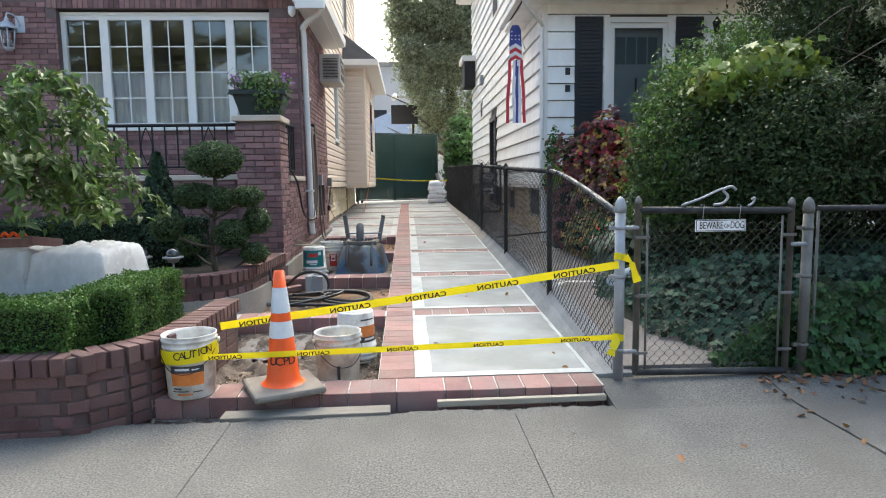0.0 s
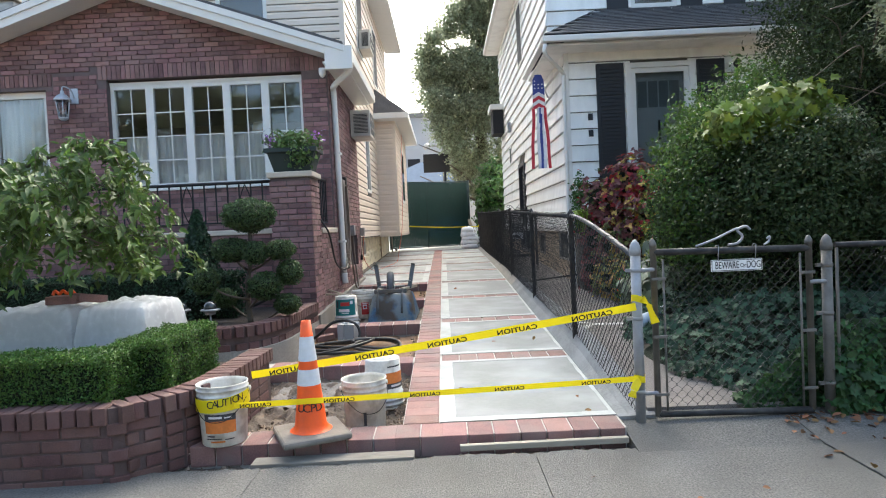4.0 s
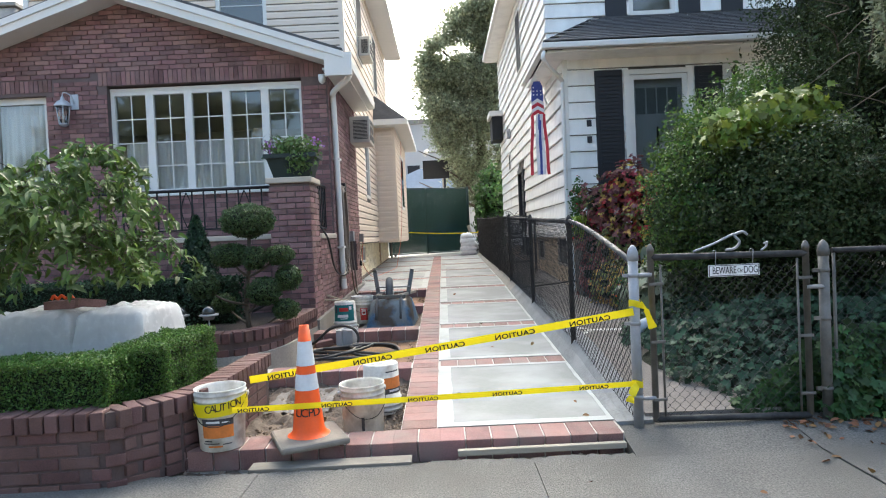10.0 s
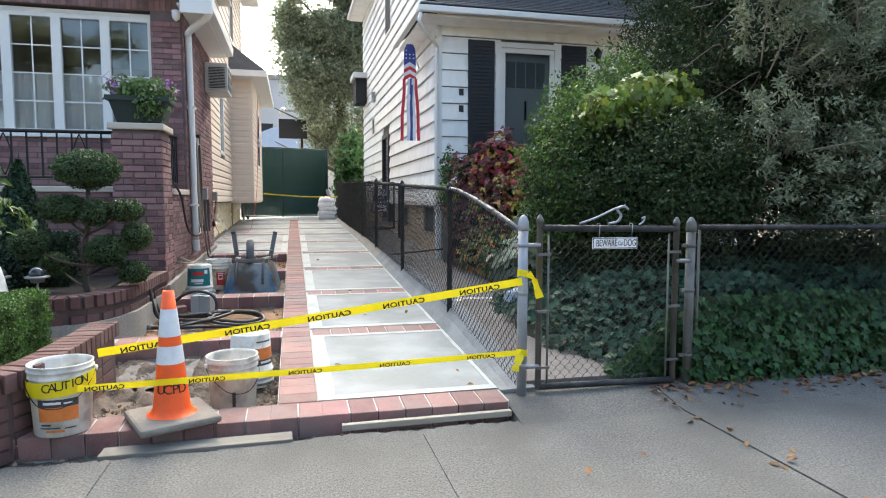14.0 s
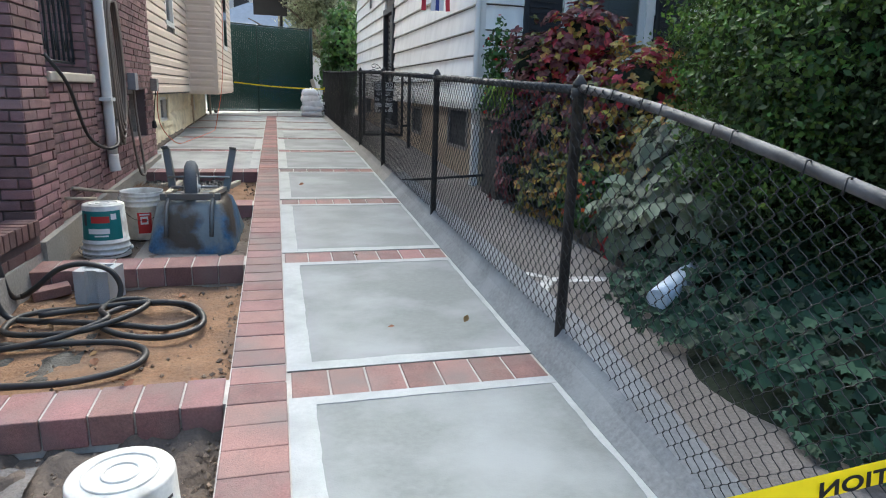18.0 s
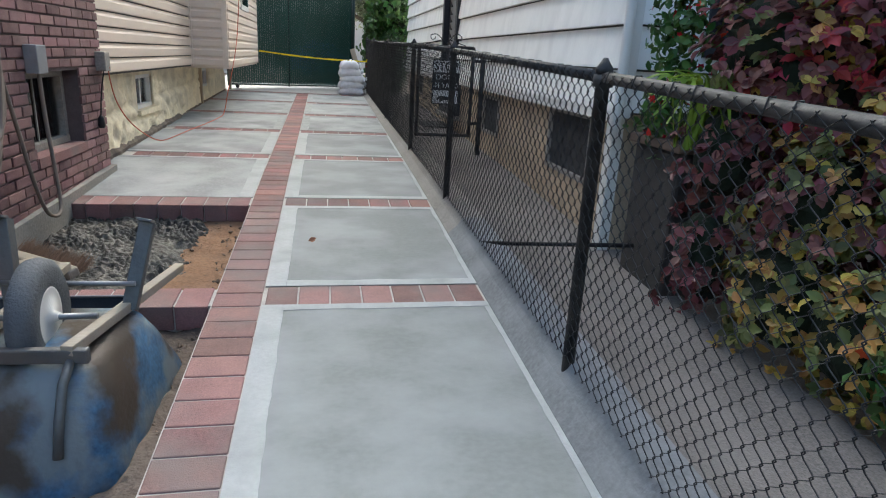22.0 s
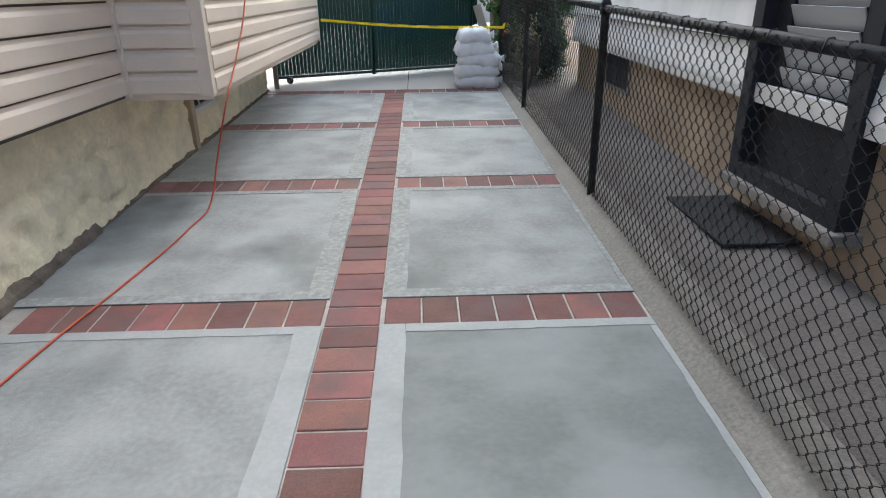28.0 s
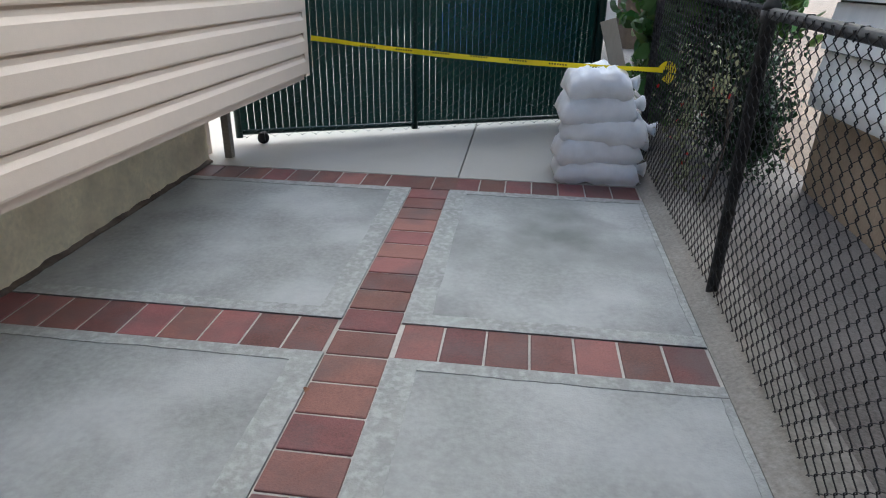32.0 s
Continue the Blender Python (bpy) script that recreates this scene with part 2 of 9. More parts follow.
def prism(bm, pts, axis, a, b):
    """A polygon in the two other axes, pushed along axis from a to b."""
    def at(p, w):
        return {"x": (w, p[0], p[1]), "y": (p[0], w, p[1]), "z": (p[0], p[1], w)}[axis]
    lo, hi = [bm.verts.new(at(p, a)) for p in pts], [bm.verts.new(at(p, b)) for p in pts]
    k = len(pts)
    bm.faces.new(lo), bm.faces.new(hi[::-1])
    for i in range(k):
        bm.faces.new((lo[i], hi[i], hi[(i + 1) % k], lo[(i + 1) % k]))
    bmesh.ops.recalc_face_normals(bm, faces=bm.faces[:])


def lathe(bm, prof, seg=24, m=None, close=True):
    """A profile of (radius, z) turned round z."""
    rings = []
    for r, z in prof:
        rings.append([bm.verts.new((r * math.cos(2 * math.pi * i / seg), r * math.sin(2 * math.pi * i / seg), z)) for i in range(seg)])
    for a, b in zip(rings, rings[1:]):
        for i in range(seg):
            bm.faces.new((a[i], a[(i + 1) % seg], b[(i + 1) % seg], b[i]))
    if close:
        bm.faces.new(rings[0][::-1]), bm.faces.new(rings[-1])
    for f in bm.faces:
        f.smooth = True
    if m is not None:
        bmesh.ops.transform(bm, matrix=m, verts=[v for r in rings for v in r])


def tube(bm, pts, r, seg=8, taper=None):
    """A round bar along pts."""
    pts = [Vector(p) for p in pts]
    rings, ref = [], None
    for i, p in enumerate(pts):
        d = (pts[min(i + 1, len(pts) - 1)] - pts[max(i - 1, 0)]).normalized()
        if ref is None:
            ref = d.orthogonal().normalized()
        u = (ref - d * ref.dot(d)).normalized()
        ref, w = u, d.cross(u)
        rr = r if taper is None else r + (taper - r) * i / (len(pts) - 1)
        rings.append([bm.verts.new(p + (u * math.cos(2 * math.pi * k / seg) + w * math.sin(2 * math.pi * k / seg)) * rr) for k in range(seg)])
    for a, b in zip(rings, rings[1:]):
        for k in range(seg):
            f = bm.faces.new((a[k], a[(k + 1) % seg], b[(k + 1) % seg], b[k]))
            f.smooth = True
    bm.faces.new(rings[0][::-1]), bm.faces.new(rings[-1])


def spline(pts, steps=8):
    """Points along a smooth line through pts."""
    p = [Vector(q) for q in pts]
    p = [p[0] * 2 - p[1], *p, p[-1] * 2 - p[-2]]
    out = []
    for i in range(1, len(p) - 2):
        for s in range(steps):
            t = s / steps
            out.append(0.5 * (2 * p[i] + (p[i + 1] - p[i - 1]) * t + (2 * p[i - 1] - 5 * p[i] + 4 * p[i + 1] - p[i + 2]) * t * t + (3 * p[i] - p[i - 1] - 3 * p[i + 1] + p[i + 2]) * t ** 3))
    out.append(p[-2])
    return out


def obj(name, bm, material, label="", category="", kind="", group=""):
    me = bpy.data.meshes.new(name)
    bm.to_mesh(me)
    bm.free()
    me.materials.append(material)
    return tagged(new(name, me), label, category, group, kind)


def part(name, bm, material, parent, label=""):
    ob = obj(name, bm, material, label)
    ob.parent = parent
    return ob


def empty(name, label, category, m=None, group="", kind=""):
    ob = tagged(new(name), label, category, group, kind)
    ob.empty_display_size = 0.1
    if m is not None:
        ob.matrix_world = m
    return ob


def share(name, mesh, parent, m):
    ob = new(name, mesh)
    ob.parent = parent
    ob.matrix_basis = m
    return ob


def box_mesh(name, sx, sy, sz, material, bev=0.0):
    bm = bbox(-sx / 2, sx / 2, -sy / 2, sy / 2, -sz / 2, sz / 2, bev)
    me = bpy.data.meshes.new(name)
    bm.to_mesh(me)
    bm.free()
    me.materials.append(material)
    return me


def raw(name, verts, faces, material, parent=None, smooth=False):
    me = bpy.data.meshes.new(name)
    me.from_pydata(verts, [], faces)
    if smooth:
        me.polygons.foreach_set("use_smooth", [True] * len(me.polygons))
    me.materials.append(material)
    ob = new(name, me)
    if parent:
        ob.parent = parent
    return ob


CUBE_F = ((0, 3, 2, 1), (4, 5, 6, 7), (0, 1, 5, 4), (1, 2, 6, 5), (2, 3, 7, 6), (3, 0, 4, 7))


def boxes_raw(name, cells, material, parent=None):
    """Many boxes (x0, x1, y0, y1, z0, z1) in one mesh."""
    vs, fs = [], []
    for x0, x1, y0, y1, z0, z1 in cells:
        o = len(vs)
        vs += [(x0, y0, z0), (x1, y0, z0), (x1, y1, z0), (x0, y1, z0), (x0, y0, z1), (x1, y0, z1), (x1, y1, z1), (x0, y1, z1)]
        fs += [tuple(o + i for i in q) for q in CUBE_F]
    return raw(name, vs, fs, material, parent)


# ---- the plan ----
XW = -1.49          # brick flank of the house
XB = -0.235         # centre band
XK = 1.13           # kerb
PITCH = 1.745


def dz(y):
    """Height of the drive."""
    return 0.045 * (y - 0.24) if y < 8 else 0.349 + 0.028 * (y - 8)


def band_n(i):
    return 0.005 + PITCH * i


def band_f(i):
    return 0.24 + PITCH * i


def sloped(bm, x0, x1, y0, y1, top, thick, dz0=0.0):
    """A slab that follows the drive."""
    v = []
    for z in (-thick, 0.0):
        for x, y in ((x0, y0), (x1, y0), (x1, y1), (x0, y1)):
            v.append(bm.verts.new((x, y, dz(y) + top + z)))
    for q in CUBE_F:
        bm.faces.new([v[i] for i in q])

# ---- ground ----
bm = bmesh.new()
# one sheet to the horizon, with the plot's slope and a sidewalk drop in front
ys = [-400, -60, -8, -0.9, 0.0, 8.0, 16.0, 30, 400]
zs = [-0.16, -0.16, -0.16, -0.16, -0.16, 0.17, 0.38, 0.5, 0.5]
xs = [-400, -40, -8, -2, 0, 1, 3, 8, 40, 400]
g = [[bm.verts.new((x, y, z)) for x in xs] for y, z in zip(ys, zs)]
for a, b in zip(g, g[1:]):
    for i in range(len(xs) - 1):
        bm.faces.new((a[i], a[i + 1], b[i + 1], b[i]))
ground = obj("ground", bm, SOIL, "bare brown soil under the plots", "ground", "structure")

# public sidewalk: concrete flags with joints
sidewalk = empty("pavement", "light grey concrete sidewalk with joints and a broken edge", "sidewalk", kind="structure")
def flag(x0, x1, y0, y1):
    bm = bmesh.new()
    gl, gr = (0.009 if x0 == 2.19 else 0.002), (0.009 if x1 == 2.19 else 0.002)
    box(bm, x0 + gl, x1 - gr, y0 + (0.0015 if y0 != -1.72 else 0.0), -0.1945 if y1 == -0.2 else y1 - 0.0015, -0.22, -0.0855, None, 0.0 if y1 == -0.2 else 0.003)
    return part("flagstone", bm, WALKWAY, sidewalk)
for x0, x1 in ((-10.5, -7.4), (-7.4, -4.3), (-4.3, -1.02), (-1.02, 0.55), (0.55, 2.19), (2.19, 3.75), (3.75, 5.3), (5.3, 9)):
    for y0, y1 in ((-1.72, -0.2), (-3.3, -1.72), (-4.9, -3.3), (-6.4, -4.9)):
        flag(x0, x1, y0, y1)
# ragged strip along the broken edge in front of the drive
for x0, x1 in ((1.13, 2.19), (2.19, 5.3), (5.3, 9)):
    bm = bmesh.new()
    prism(bm, [(-0.194, -0.22), (0.27, -0.22), (0.27, -0.012), (-0.194, -0.086)], "x", x0 + 0.005, x1 - 0.005)
    part("flagstone", bm, WALKWAY, sidewalk)
for x0, x1, yb in ((-10.5, -2.0, -0.12),):
    bm = bmesh.new()
    box(bm, x0 + 0.004, x1 - 0.004, -0.194, yb, -0.22, -0.086, None, 0.006)
    part("flagstone", bm, WALKWAY, sidewalk)
rng = random.Random(4)
bm = bmesh.new()
lo, hi = [], []
x = -2.0
pts = [(-2.0, -0.194)]
edge = []
while x < 1.2:
    edge.append((x, (-0.172 if -1.75 < x < -0.5 else -0.125) + 0.03 * noise.noise(Vector((x * 3.0, 1.0, 0))) + rng.uniform(-0.018, 0.018)))
    x += rng.uniform(0.012, 0.05)
edge.append((1.2, -0.11))
prism(bm, [(-2.0, -0.194), (1.2, -0.194)] + edge[::-1], "z", -0.2, -0.087)
part("broken_edge", bm, WALKWAY, sidewalk, "crumbling edge of the concrete")
road = obj("road", bbox(-60, 60, -16, -7.2, -0.3, -0.27), mat("asphalt", (0.05, 0.05, 0.052), 0.9, var=0.25, bump=0.6, bump_scale=200), "dark asphalt street behind the sidewalk", "road", "structure")
obj("kerbstone", bbox(-60, 60, -7.2, -6.95, -0.3, -0.1, 0.01), KERB, "concrete kerb along the street", "kerb", "structure")
obj("tree_lawn", bbox(-60, 60, -6.95, -6.4, -0.3, -0.1), SOIL, "strip of bare soil beside the sidewalk", "ground", "structure")

# ---- the drive ----
drive = empty("driveway", "new concrete driveway panels framed by red brick bands", "driveway", kind="structure")
beds = [(XB, XK, 0.03, 8.0), (XB, XK, 8.0, 15.96), (-1.75, XB, band_n(4) + 0.03, 8.0), (-1.75, XB, 8.0, 15.96)]
beds += [(-1.62, XB, band_n(i) + 0.02, band_f(i) - 0.02) for i in (0, 1, 2, 3)]
for q in beds:
    bm = bmesh.new()
    sloped(bm, *q, -0.005, 0.2)
    part("bed", bm, GROUT, drive, "pale mortar bed of the brick bands")
def margin(x0, x1, y0, y1, inner, top, material, n=40):
    """A trowelled strip of the slab with one uneven inner edge."""
    vs, fs = [], []
    along_y = inner[0] == "x"
    for k in range(n + 1):
        u = (y0 + (y1 - y0) * k / n) if along_y else (x0 + (x1 - x0) * k / n)
        e = 0.007 * noise.noise(Vector((u * 5.0, x0 * 7, y0 * 3))) + 0.004 * noise.noise(Vector((u * 23.0, x0, y0)))
        a, b = (x0, x1) if along_y else (y0, y1)
        if inner[1] == "0":
            a += e
        else:
            b += e
        for v in (a, b):
            x, y = (v, u) if along_y else (u, v)
            vs += [(x, y, dz(y) + top), (x, y, dz(y) - 0.012)]
        if k:
            o = (k - 1) * 4
            fs += [(o, o + 4, o + 6, o + 2), (o, o + 1, o + 5, o + 4), (o + 2, o + 6, o + 7, o + 3)]
    fs += [(0, 2, 3, 1), (n * 4, n * 4 + 1, n * 4 + 3, n * 4 + 2)]
    tagged(raw("slab_margin", vs, fs, material, drive), "pale trowelled margin")
rng = random.Random(2)
for i in range(9):
    y0, y1 = band_f(i) - 0.002, band_n(i + 1) + 0.002
    for side in (0, 1):
        if side == 0 and i < 4:
            continue
        xa, xb = (0.001, XK - 0.004) if side else (-1.75, XB - 0.001)
        m_old = SLAB if side and i < 6 else SLAB_OLD
        bm = bmesh.new()
        yc = min(max(8.0, y0), y1)
        for a, b in ((y0, yc), (yc, y1)):
            if b - a > 0.01:
                sloped(bm, xa, xb, a, b, 0.0, 0.1)
        slab = part("slab", bm, m_old, drive)
        # the lighter trowelled margin, a hair proud
        w = 0.105
        x_lo, x_hi = (xa, xa + w) if side else (xb - w, xb)
        mb = BORDER if side and i < 6 or i == 4 or i == 5 else BORDER_OLD
        xs0, xs1 = (x_hi, xb) if side else (xa, x_lo)
        margin(x_lo, x_hi, y0, y1, "x1" if side else "x0", 0.0035, mb)
        if side or i > 4:
            margin(xs0, xs1, y0, y0 + 0.075, "y1", 0.003, mb)
        margin(xs0, xs1, y1 - 0.06, y1, "y0", 0.003, mb)
        if side:
            margin(xb - 0.028, xb, y0 + 0.076, y1 - 0.061, "x0", 0.0025, mb)
# brick dividers over the open bays
for i in (1, 2, 3):
    bm = bmesh.new()
    sloped(bm, -1.6, XB, band_n(i) + 0.022, band_f(i) - 0.022, -0.10, 0.3)
    part("divider_base", bm, KERB, drive, "raw concrete under the brick dividers")
# open bays: soil and wet mortar
def rough_patch(name, x0, x1, y0, y1, z, amp, material, parent, label, seed, n=34, scale=3.0):
    vs, fs = [], []
    nx, ny = n, n
    for j in range(ny + 1):
        for i in range(nx + 1):
            x, y = x0 + (x1 - x0) * i / nx, y0 + (y1 - y0) * j / ny
            h = noise.fractal(Vector((x * scale, y * scale, seed)), 0.8, 2.1, 5) * amp
            vs.append((x, y, z + dz(y) + h))
    for j in range(ny):
        for i in range(nx):
            a = j * (nx + 1) + i
            fs.append((a, a + 1, a + nx + 2, a + nx + 1))
    ob = raw(name, vs, fs, material, parent, True)
    return tagged(ob, label)
pits = empty("excavated_bays", "open excavated bays of bare soil and wet mortar", "soil", kind="structure")
for i in range(4):
    rough_patch("soil_bed", -1.66, XB + 0.02, band_f(i) - 0.03, band_n(i + 1) + 0.03, (-0.135, -0.135, -0.115, -0.14)[i], (0.06, 0.022, 0.03, 0.025)[i], (DIRT, SAND, DIRT, SAND)[i], pits, "loose brown soil", i * 3.1, 80, (7.0, 3.0, 5.0, 3.0)[i])
vs, fs = [], []
y0_, y1_ = band_f(3) + 0.01, band_n(4) - 0.01
for j in range(221):
    for i in range(181):
        x, y = -1.62 + 1.12 * i / 180, y0_ + (y1_ - y0_) * j / 220
        q = Vector((x, y, 4.0))
        edge = -0.62 + 0.10 * noise.noise(q * 4) + 0.05 * noise.noise(q * 17) - 0.30 * max(0.0, 1 - (y - y0_) / 0.5)
        lump = 0.016 * noise.fractal(q * 6, 0.8, 2.1, 4)
        pit = noise.cell(q * 47) * 0.013 + 0.034 * max(0.0, noise.noise(q * 30)) - 0.046 * max(0.0, noise.noise(q * 27 + Vector((5, 0, 0))) - 0.15)
        rag = 0.35 + 0.65 * max(0.0, min(1.0, noise.noise(q * 2.3) * 2 + 0.6))
        vs.append((x, y, -0.104 + dz(y) + lump + pit * rag - min(0.09, 0.5 * max(0.0, x - edge))))
for j in range(220):
    for i in range(180):
        o = j * 181 + i
        fs.append((o, o + 1, o + 182, o + 181))
tagged(raw("wet_mortar", vs, fs, MUD, pits, True), "pitted grey-brown wet mortar spread over sand")
rough_patch("concrete_pad", -1.35, -0.85, band_f(0) + 0.8, band_n(1) - 0.1, -0.115, 0.04, YARD, pits, "hardened pale concrete", 59.0, 40, 3.0)
rough_patch("trench_soil", -2.0, 1.14, -0.16, 0.06, -0.14, 0.035, DIRT, pits, "dark crumbling soil in the gap", 39.0, 60, 9.0)
rough_patch("wet_mortar", -1.56, -0.95, band_f(1) + 0.25, band_n(2) - 0.45, -0.145, 0.04, MUD, pits, "spread grey wet mortar", 19.0, 30, 6.0)
rough_patch("concrete_pad", -1.0, -0.45, band_f(2) + 0.1, band_n(3) - 0.2, -0.098, 0.012, YARD, pits, "hardened grey concrete", 29.0, 20, 3.0)
# stone crumbs in the bays
rng = random.Random(8)
vs, fs = [], []
for k in range(1500):
    b = rng.choice((0, 0, 0, 0, 1, 2, 3, 4))
    x, y = rng.uniform(-1.45, XB - 0.03), rng.uniform(band_f(b) + 0.02, band_n(b + 1) - 0.02)
    if rng.random() < 0.3:
        x = XB - 0.02 - abs(rng.gauss(0, 0.05))
    if b == 5:
        y = rng.uniform(7.9, 12.1)
        x = -1.585 + abs(rng.gauss(0, 0.025))
    if b == 4:
        x, y = rng.uniform(-1.9, 1.1), rng.uniform(-0.13, 0.0)
    s = rng.choice((0.004, 0.005, 0.007, 0.01, 0.014)) * rng.uniform(0.7, 1.3)
    if b == 5:
        s = rng.uniform(0.005, 0.016)
    o = len(vs)
    for p in ((1, 0, 0), (-1, 0, 0), (0, 1, 0), (0, -1, 0), (0, 0, 0.8), (0, 0, -0.8)):
        vs.append((x + (p[0] + rng.uniform(-0.3, 0.3)) * s, y + (p[1] + rng.uniform(-0.3, 0.3)) * s, dz(y) - (0.13, 0.13, 0.115, 0.135, 0.12, 0.0)[b] + p[2] * s + rng.uniform(0, 0.012)))
    fs += [tuple(o + q for q in t) for t in ((0, 2, 4), (2, 1, 4), (1, 3, 4), (3, 0, 4), (2, 0, 5), (1, 2, 5), (3, 1, 5), (0, 3, 5))]
tagged(raw("rubble", vs, fs, mat("rubble", (0.20, 0.15, 0.11), 0.9, var=0.3, rand=0.4, island=True)), "scattered small stones on the soil", "rubble", kind="stuff")

# sloped kerb under the fence
kerb = empty("kerb", "rough grey concrete kerb under the fence", "kerb", kind="structure")
def kerb_h(y):
    return 0.155 - 0.105 * min(max((y - 2) / 11, 0), 1)
vs, fs = [], []
n = 64
for k in range(n + 1):
    y = 0.2 + 16.4 * k / n
    z, hh = dz(y), kerb_h(y) * min(1.0, max(0.02, (y - 0.2) * 0.7))
    w = noise.noise(Vector((y * 2.3, 0, 0))) * 0.008
    for px, pz in ((XK, -0.2), (XK, 0.0), (XK + 0.062 + w, hh * 0.55), (XK + 0.098 + w, hh), (XK + 0.24, hh), (XK + 0.25, -0.35)):
        vs.append((px, y, z + pz))
for k in range(n):
    for q in range(5):
        a = k * 6 + q
        fs.append((a, a + 1, a + 7, a + 6))
fs.append((5, 4, 3, 2, 1, 0))
kc = 24
tagged(raw("kerb_body", vs[:(kc + 1) * 6], [q for q in fs if max(q) < (kc + 1) * 6], CEMENT, kerb), "smooth new grey cement kerb")
tagged(raw("kerb_body", vs[kc * 6:], [tuple(i - kc * 6 for i in q) for q in fs if min(q) >= kc * 6], KERB, kerb), "old rough tan concrete kerb")
yard = empty("side_yard", "worn concrete path beside the white house", "path", kind="structure")
bm = bmesh.new()
sloped(bm, XK + 0.2, 2.2, 0.25, 8.0, 0.03, 0.15)
sloped(bm, XK + 0.2, 2.2, 8.0, 24, 0.03, 0.15)
part("path_slab", bm, YARD, yard)
SPLASH = mat("dried_whitewash", (0.62, 0.61, 0.58), 0.9, var=0.3, scale=9, bump=0.3, stain=(0.3, 0.28, 0.25), stain_amt=0.8, stain_scale=16, ramp=(0.45, 0.6))
for x0, y0, x1, y1, w in ((1.36, 2.58, 1.62, 2.90, 0.045), (1.60, 2.88, 2.02, 2.84, 0.05), (1.37, 3.12, 1.62, 2.92, 0.03), (1.44, 2.62, 1.50, 2.80, 0.05)):
    vs, fs = [], []
    for k in range(25):
        u = k / 24
        x, y = x0 + (x1 - x0) * u, y0 + (y1 - y0) * u
        L = math.hypot(x1 - x0, y1 - y0)
        nx, ny = -(y1 - y0) / L, (x1 - x0) / L
        for sg in (1, -1):
            e = w * (0.35 + 0.9 * math.sin(math.pi * u) ** 0.5 * (0.6 + 0.7 * abs(noise.noise(Vector((u * 9, sg * 3.0, x0 * 5))))))
            px, py = x + nx * e * sg, y + ny * e * sg
            vs.append((px, py, dz(py) + 0.0325))
        if k:
            o = 2 * k - 2
            fs.append((o, o + 2, o + 3, o + 1))
    tagged(raw("whitewash_mark", vs, fs, SPLASH, yard), "dried white splash on the path")
# rear apron
bm = bmesh.new()
for x0, x1 in ((-2.2, 0.02), (0.03, 2.2)):
    sloped(bm, x0, x1, band_f(9) + 0.006, 26, 0.0, 0.1)
part("rear_apron", bm, mat("apron_concrete", (0.47, 0.45, 0.40), 0.85, var=0.12, scale=2, fine=80, bump=0.3, bump_scale=160, stain=(0.38, 0.36, 0.33), stain_amt=0.5), drive, "plain old concrete")

# ---- left house ----
HY = 5.38
house = empty("brick_house", "dark red brick house with tan vinyl siding above and behind", "house")


def brick_run(parent, plane, pos, a0, a1, z0, z1, out, holes=(), soldier=(), near=None, bl=0.203, bh=0.057, j=0.011):
    """A running-bond face of bricks standing 6 mm proud of the mortar. plane 'x': face at x=pos, a is y; 'y': face at y=pos, a is x."""
    cells, picks = [], []
    row, z = 0, z0
    while z + bh <= z1 + 0.01:
        a = a0 - (0 if row % 2 == 0 else (bl + j) / 2)
        while a < a1:
            lo, hi = max(a, a0), min(a + bl, a1)
            spans = [(lo, hi)]
            for h0, h1, hz0, hz1 in holes:
                if z + bh > hz0 and z < hz1:
                    spans = [s for lo2, hi2 in spans for s in ((lo2, min(hi2, h0)), (max(lo2, h1), hi2)) if s[1] - s[0] > 0.02]
            for lo2, hi2 in spans:
                if hi2 - lo2 > 0.02:
                    (picks if near and near(lo2, z) else cells).append((lo2, hi2, z, min(z + bh, z1)))
            a += bl + j
        z += bh + j
        row += 1
    for s0, s1, sz0, sz1 in soldier:
        a = s0
        while a < s1:
            cells.append((a, min(a + bh, s1), sz0, sz1))
            a += bh + j
    d = 0.012 * out
    def cell(c, o):
        e0, e1 = sorted((pos - d + o, pos + d * 0.5 + o))
        return (e0, e1, c[0], c[1], c[2], c[3]) if plane == "x" else (c[0], c[1], e0, e1, c[2], c[3])
    r = random.Random(int(abs(pos) * 100 + a0 * 10))
    if cells:
        ob = boxes_raw("brick_course", [cell(c, r.uniform(-0.002, 0.003)) for c in cells], BRICK_I, parent)
        tagged(ob, kind="stuff")
    meshes = {}
    for c in picks[:300]:
        key = (round(c[1] - c[0], 2), round(c[3] - c[2], 3))
        if key not in meshes:
            meshes[key] = box_mesh("brick", *((0.02, key[0], key[1]) if plane == "x" else (key[0], 0.02, key[1])), BRICK, 0.004)
        mid, zc = (c[0] + c[1]) / 2, (c[2] + c[3]) / 2
        q = pos + r.uniform(-0.002, 0.003) - 0.003 * out
        share("brick", meshes[key], parent, Matrix.Translation((q, mid, zc) if plane == "x" else (mid, q, zc)))
    if len(picks) > 300:
        tagged(boxes_raw("brick_course", [cell(c, r.uniform(-0.002, 0.003)) for c in picks[300:]], BRICK_I, parent), kind="stuff")


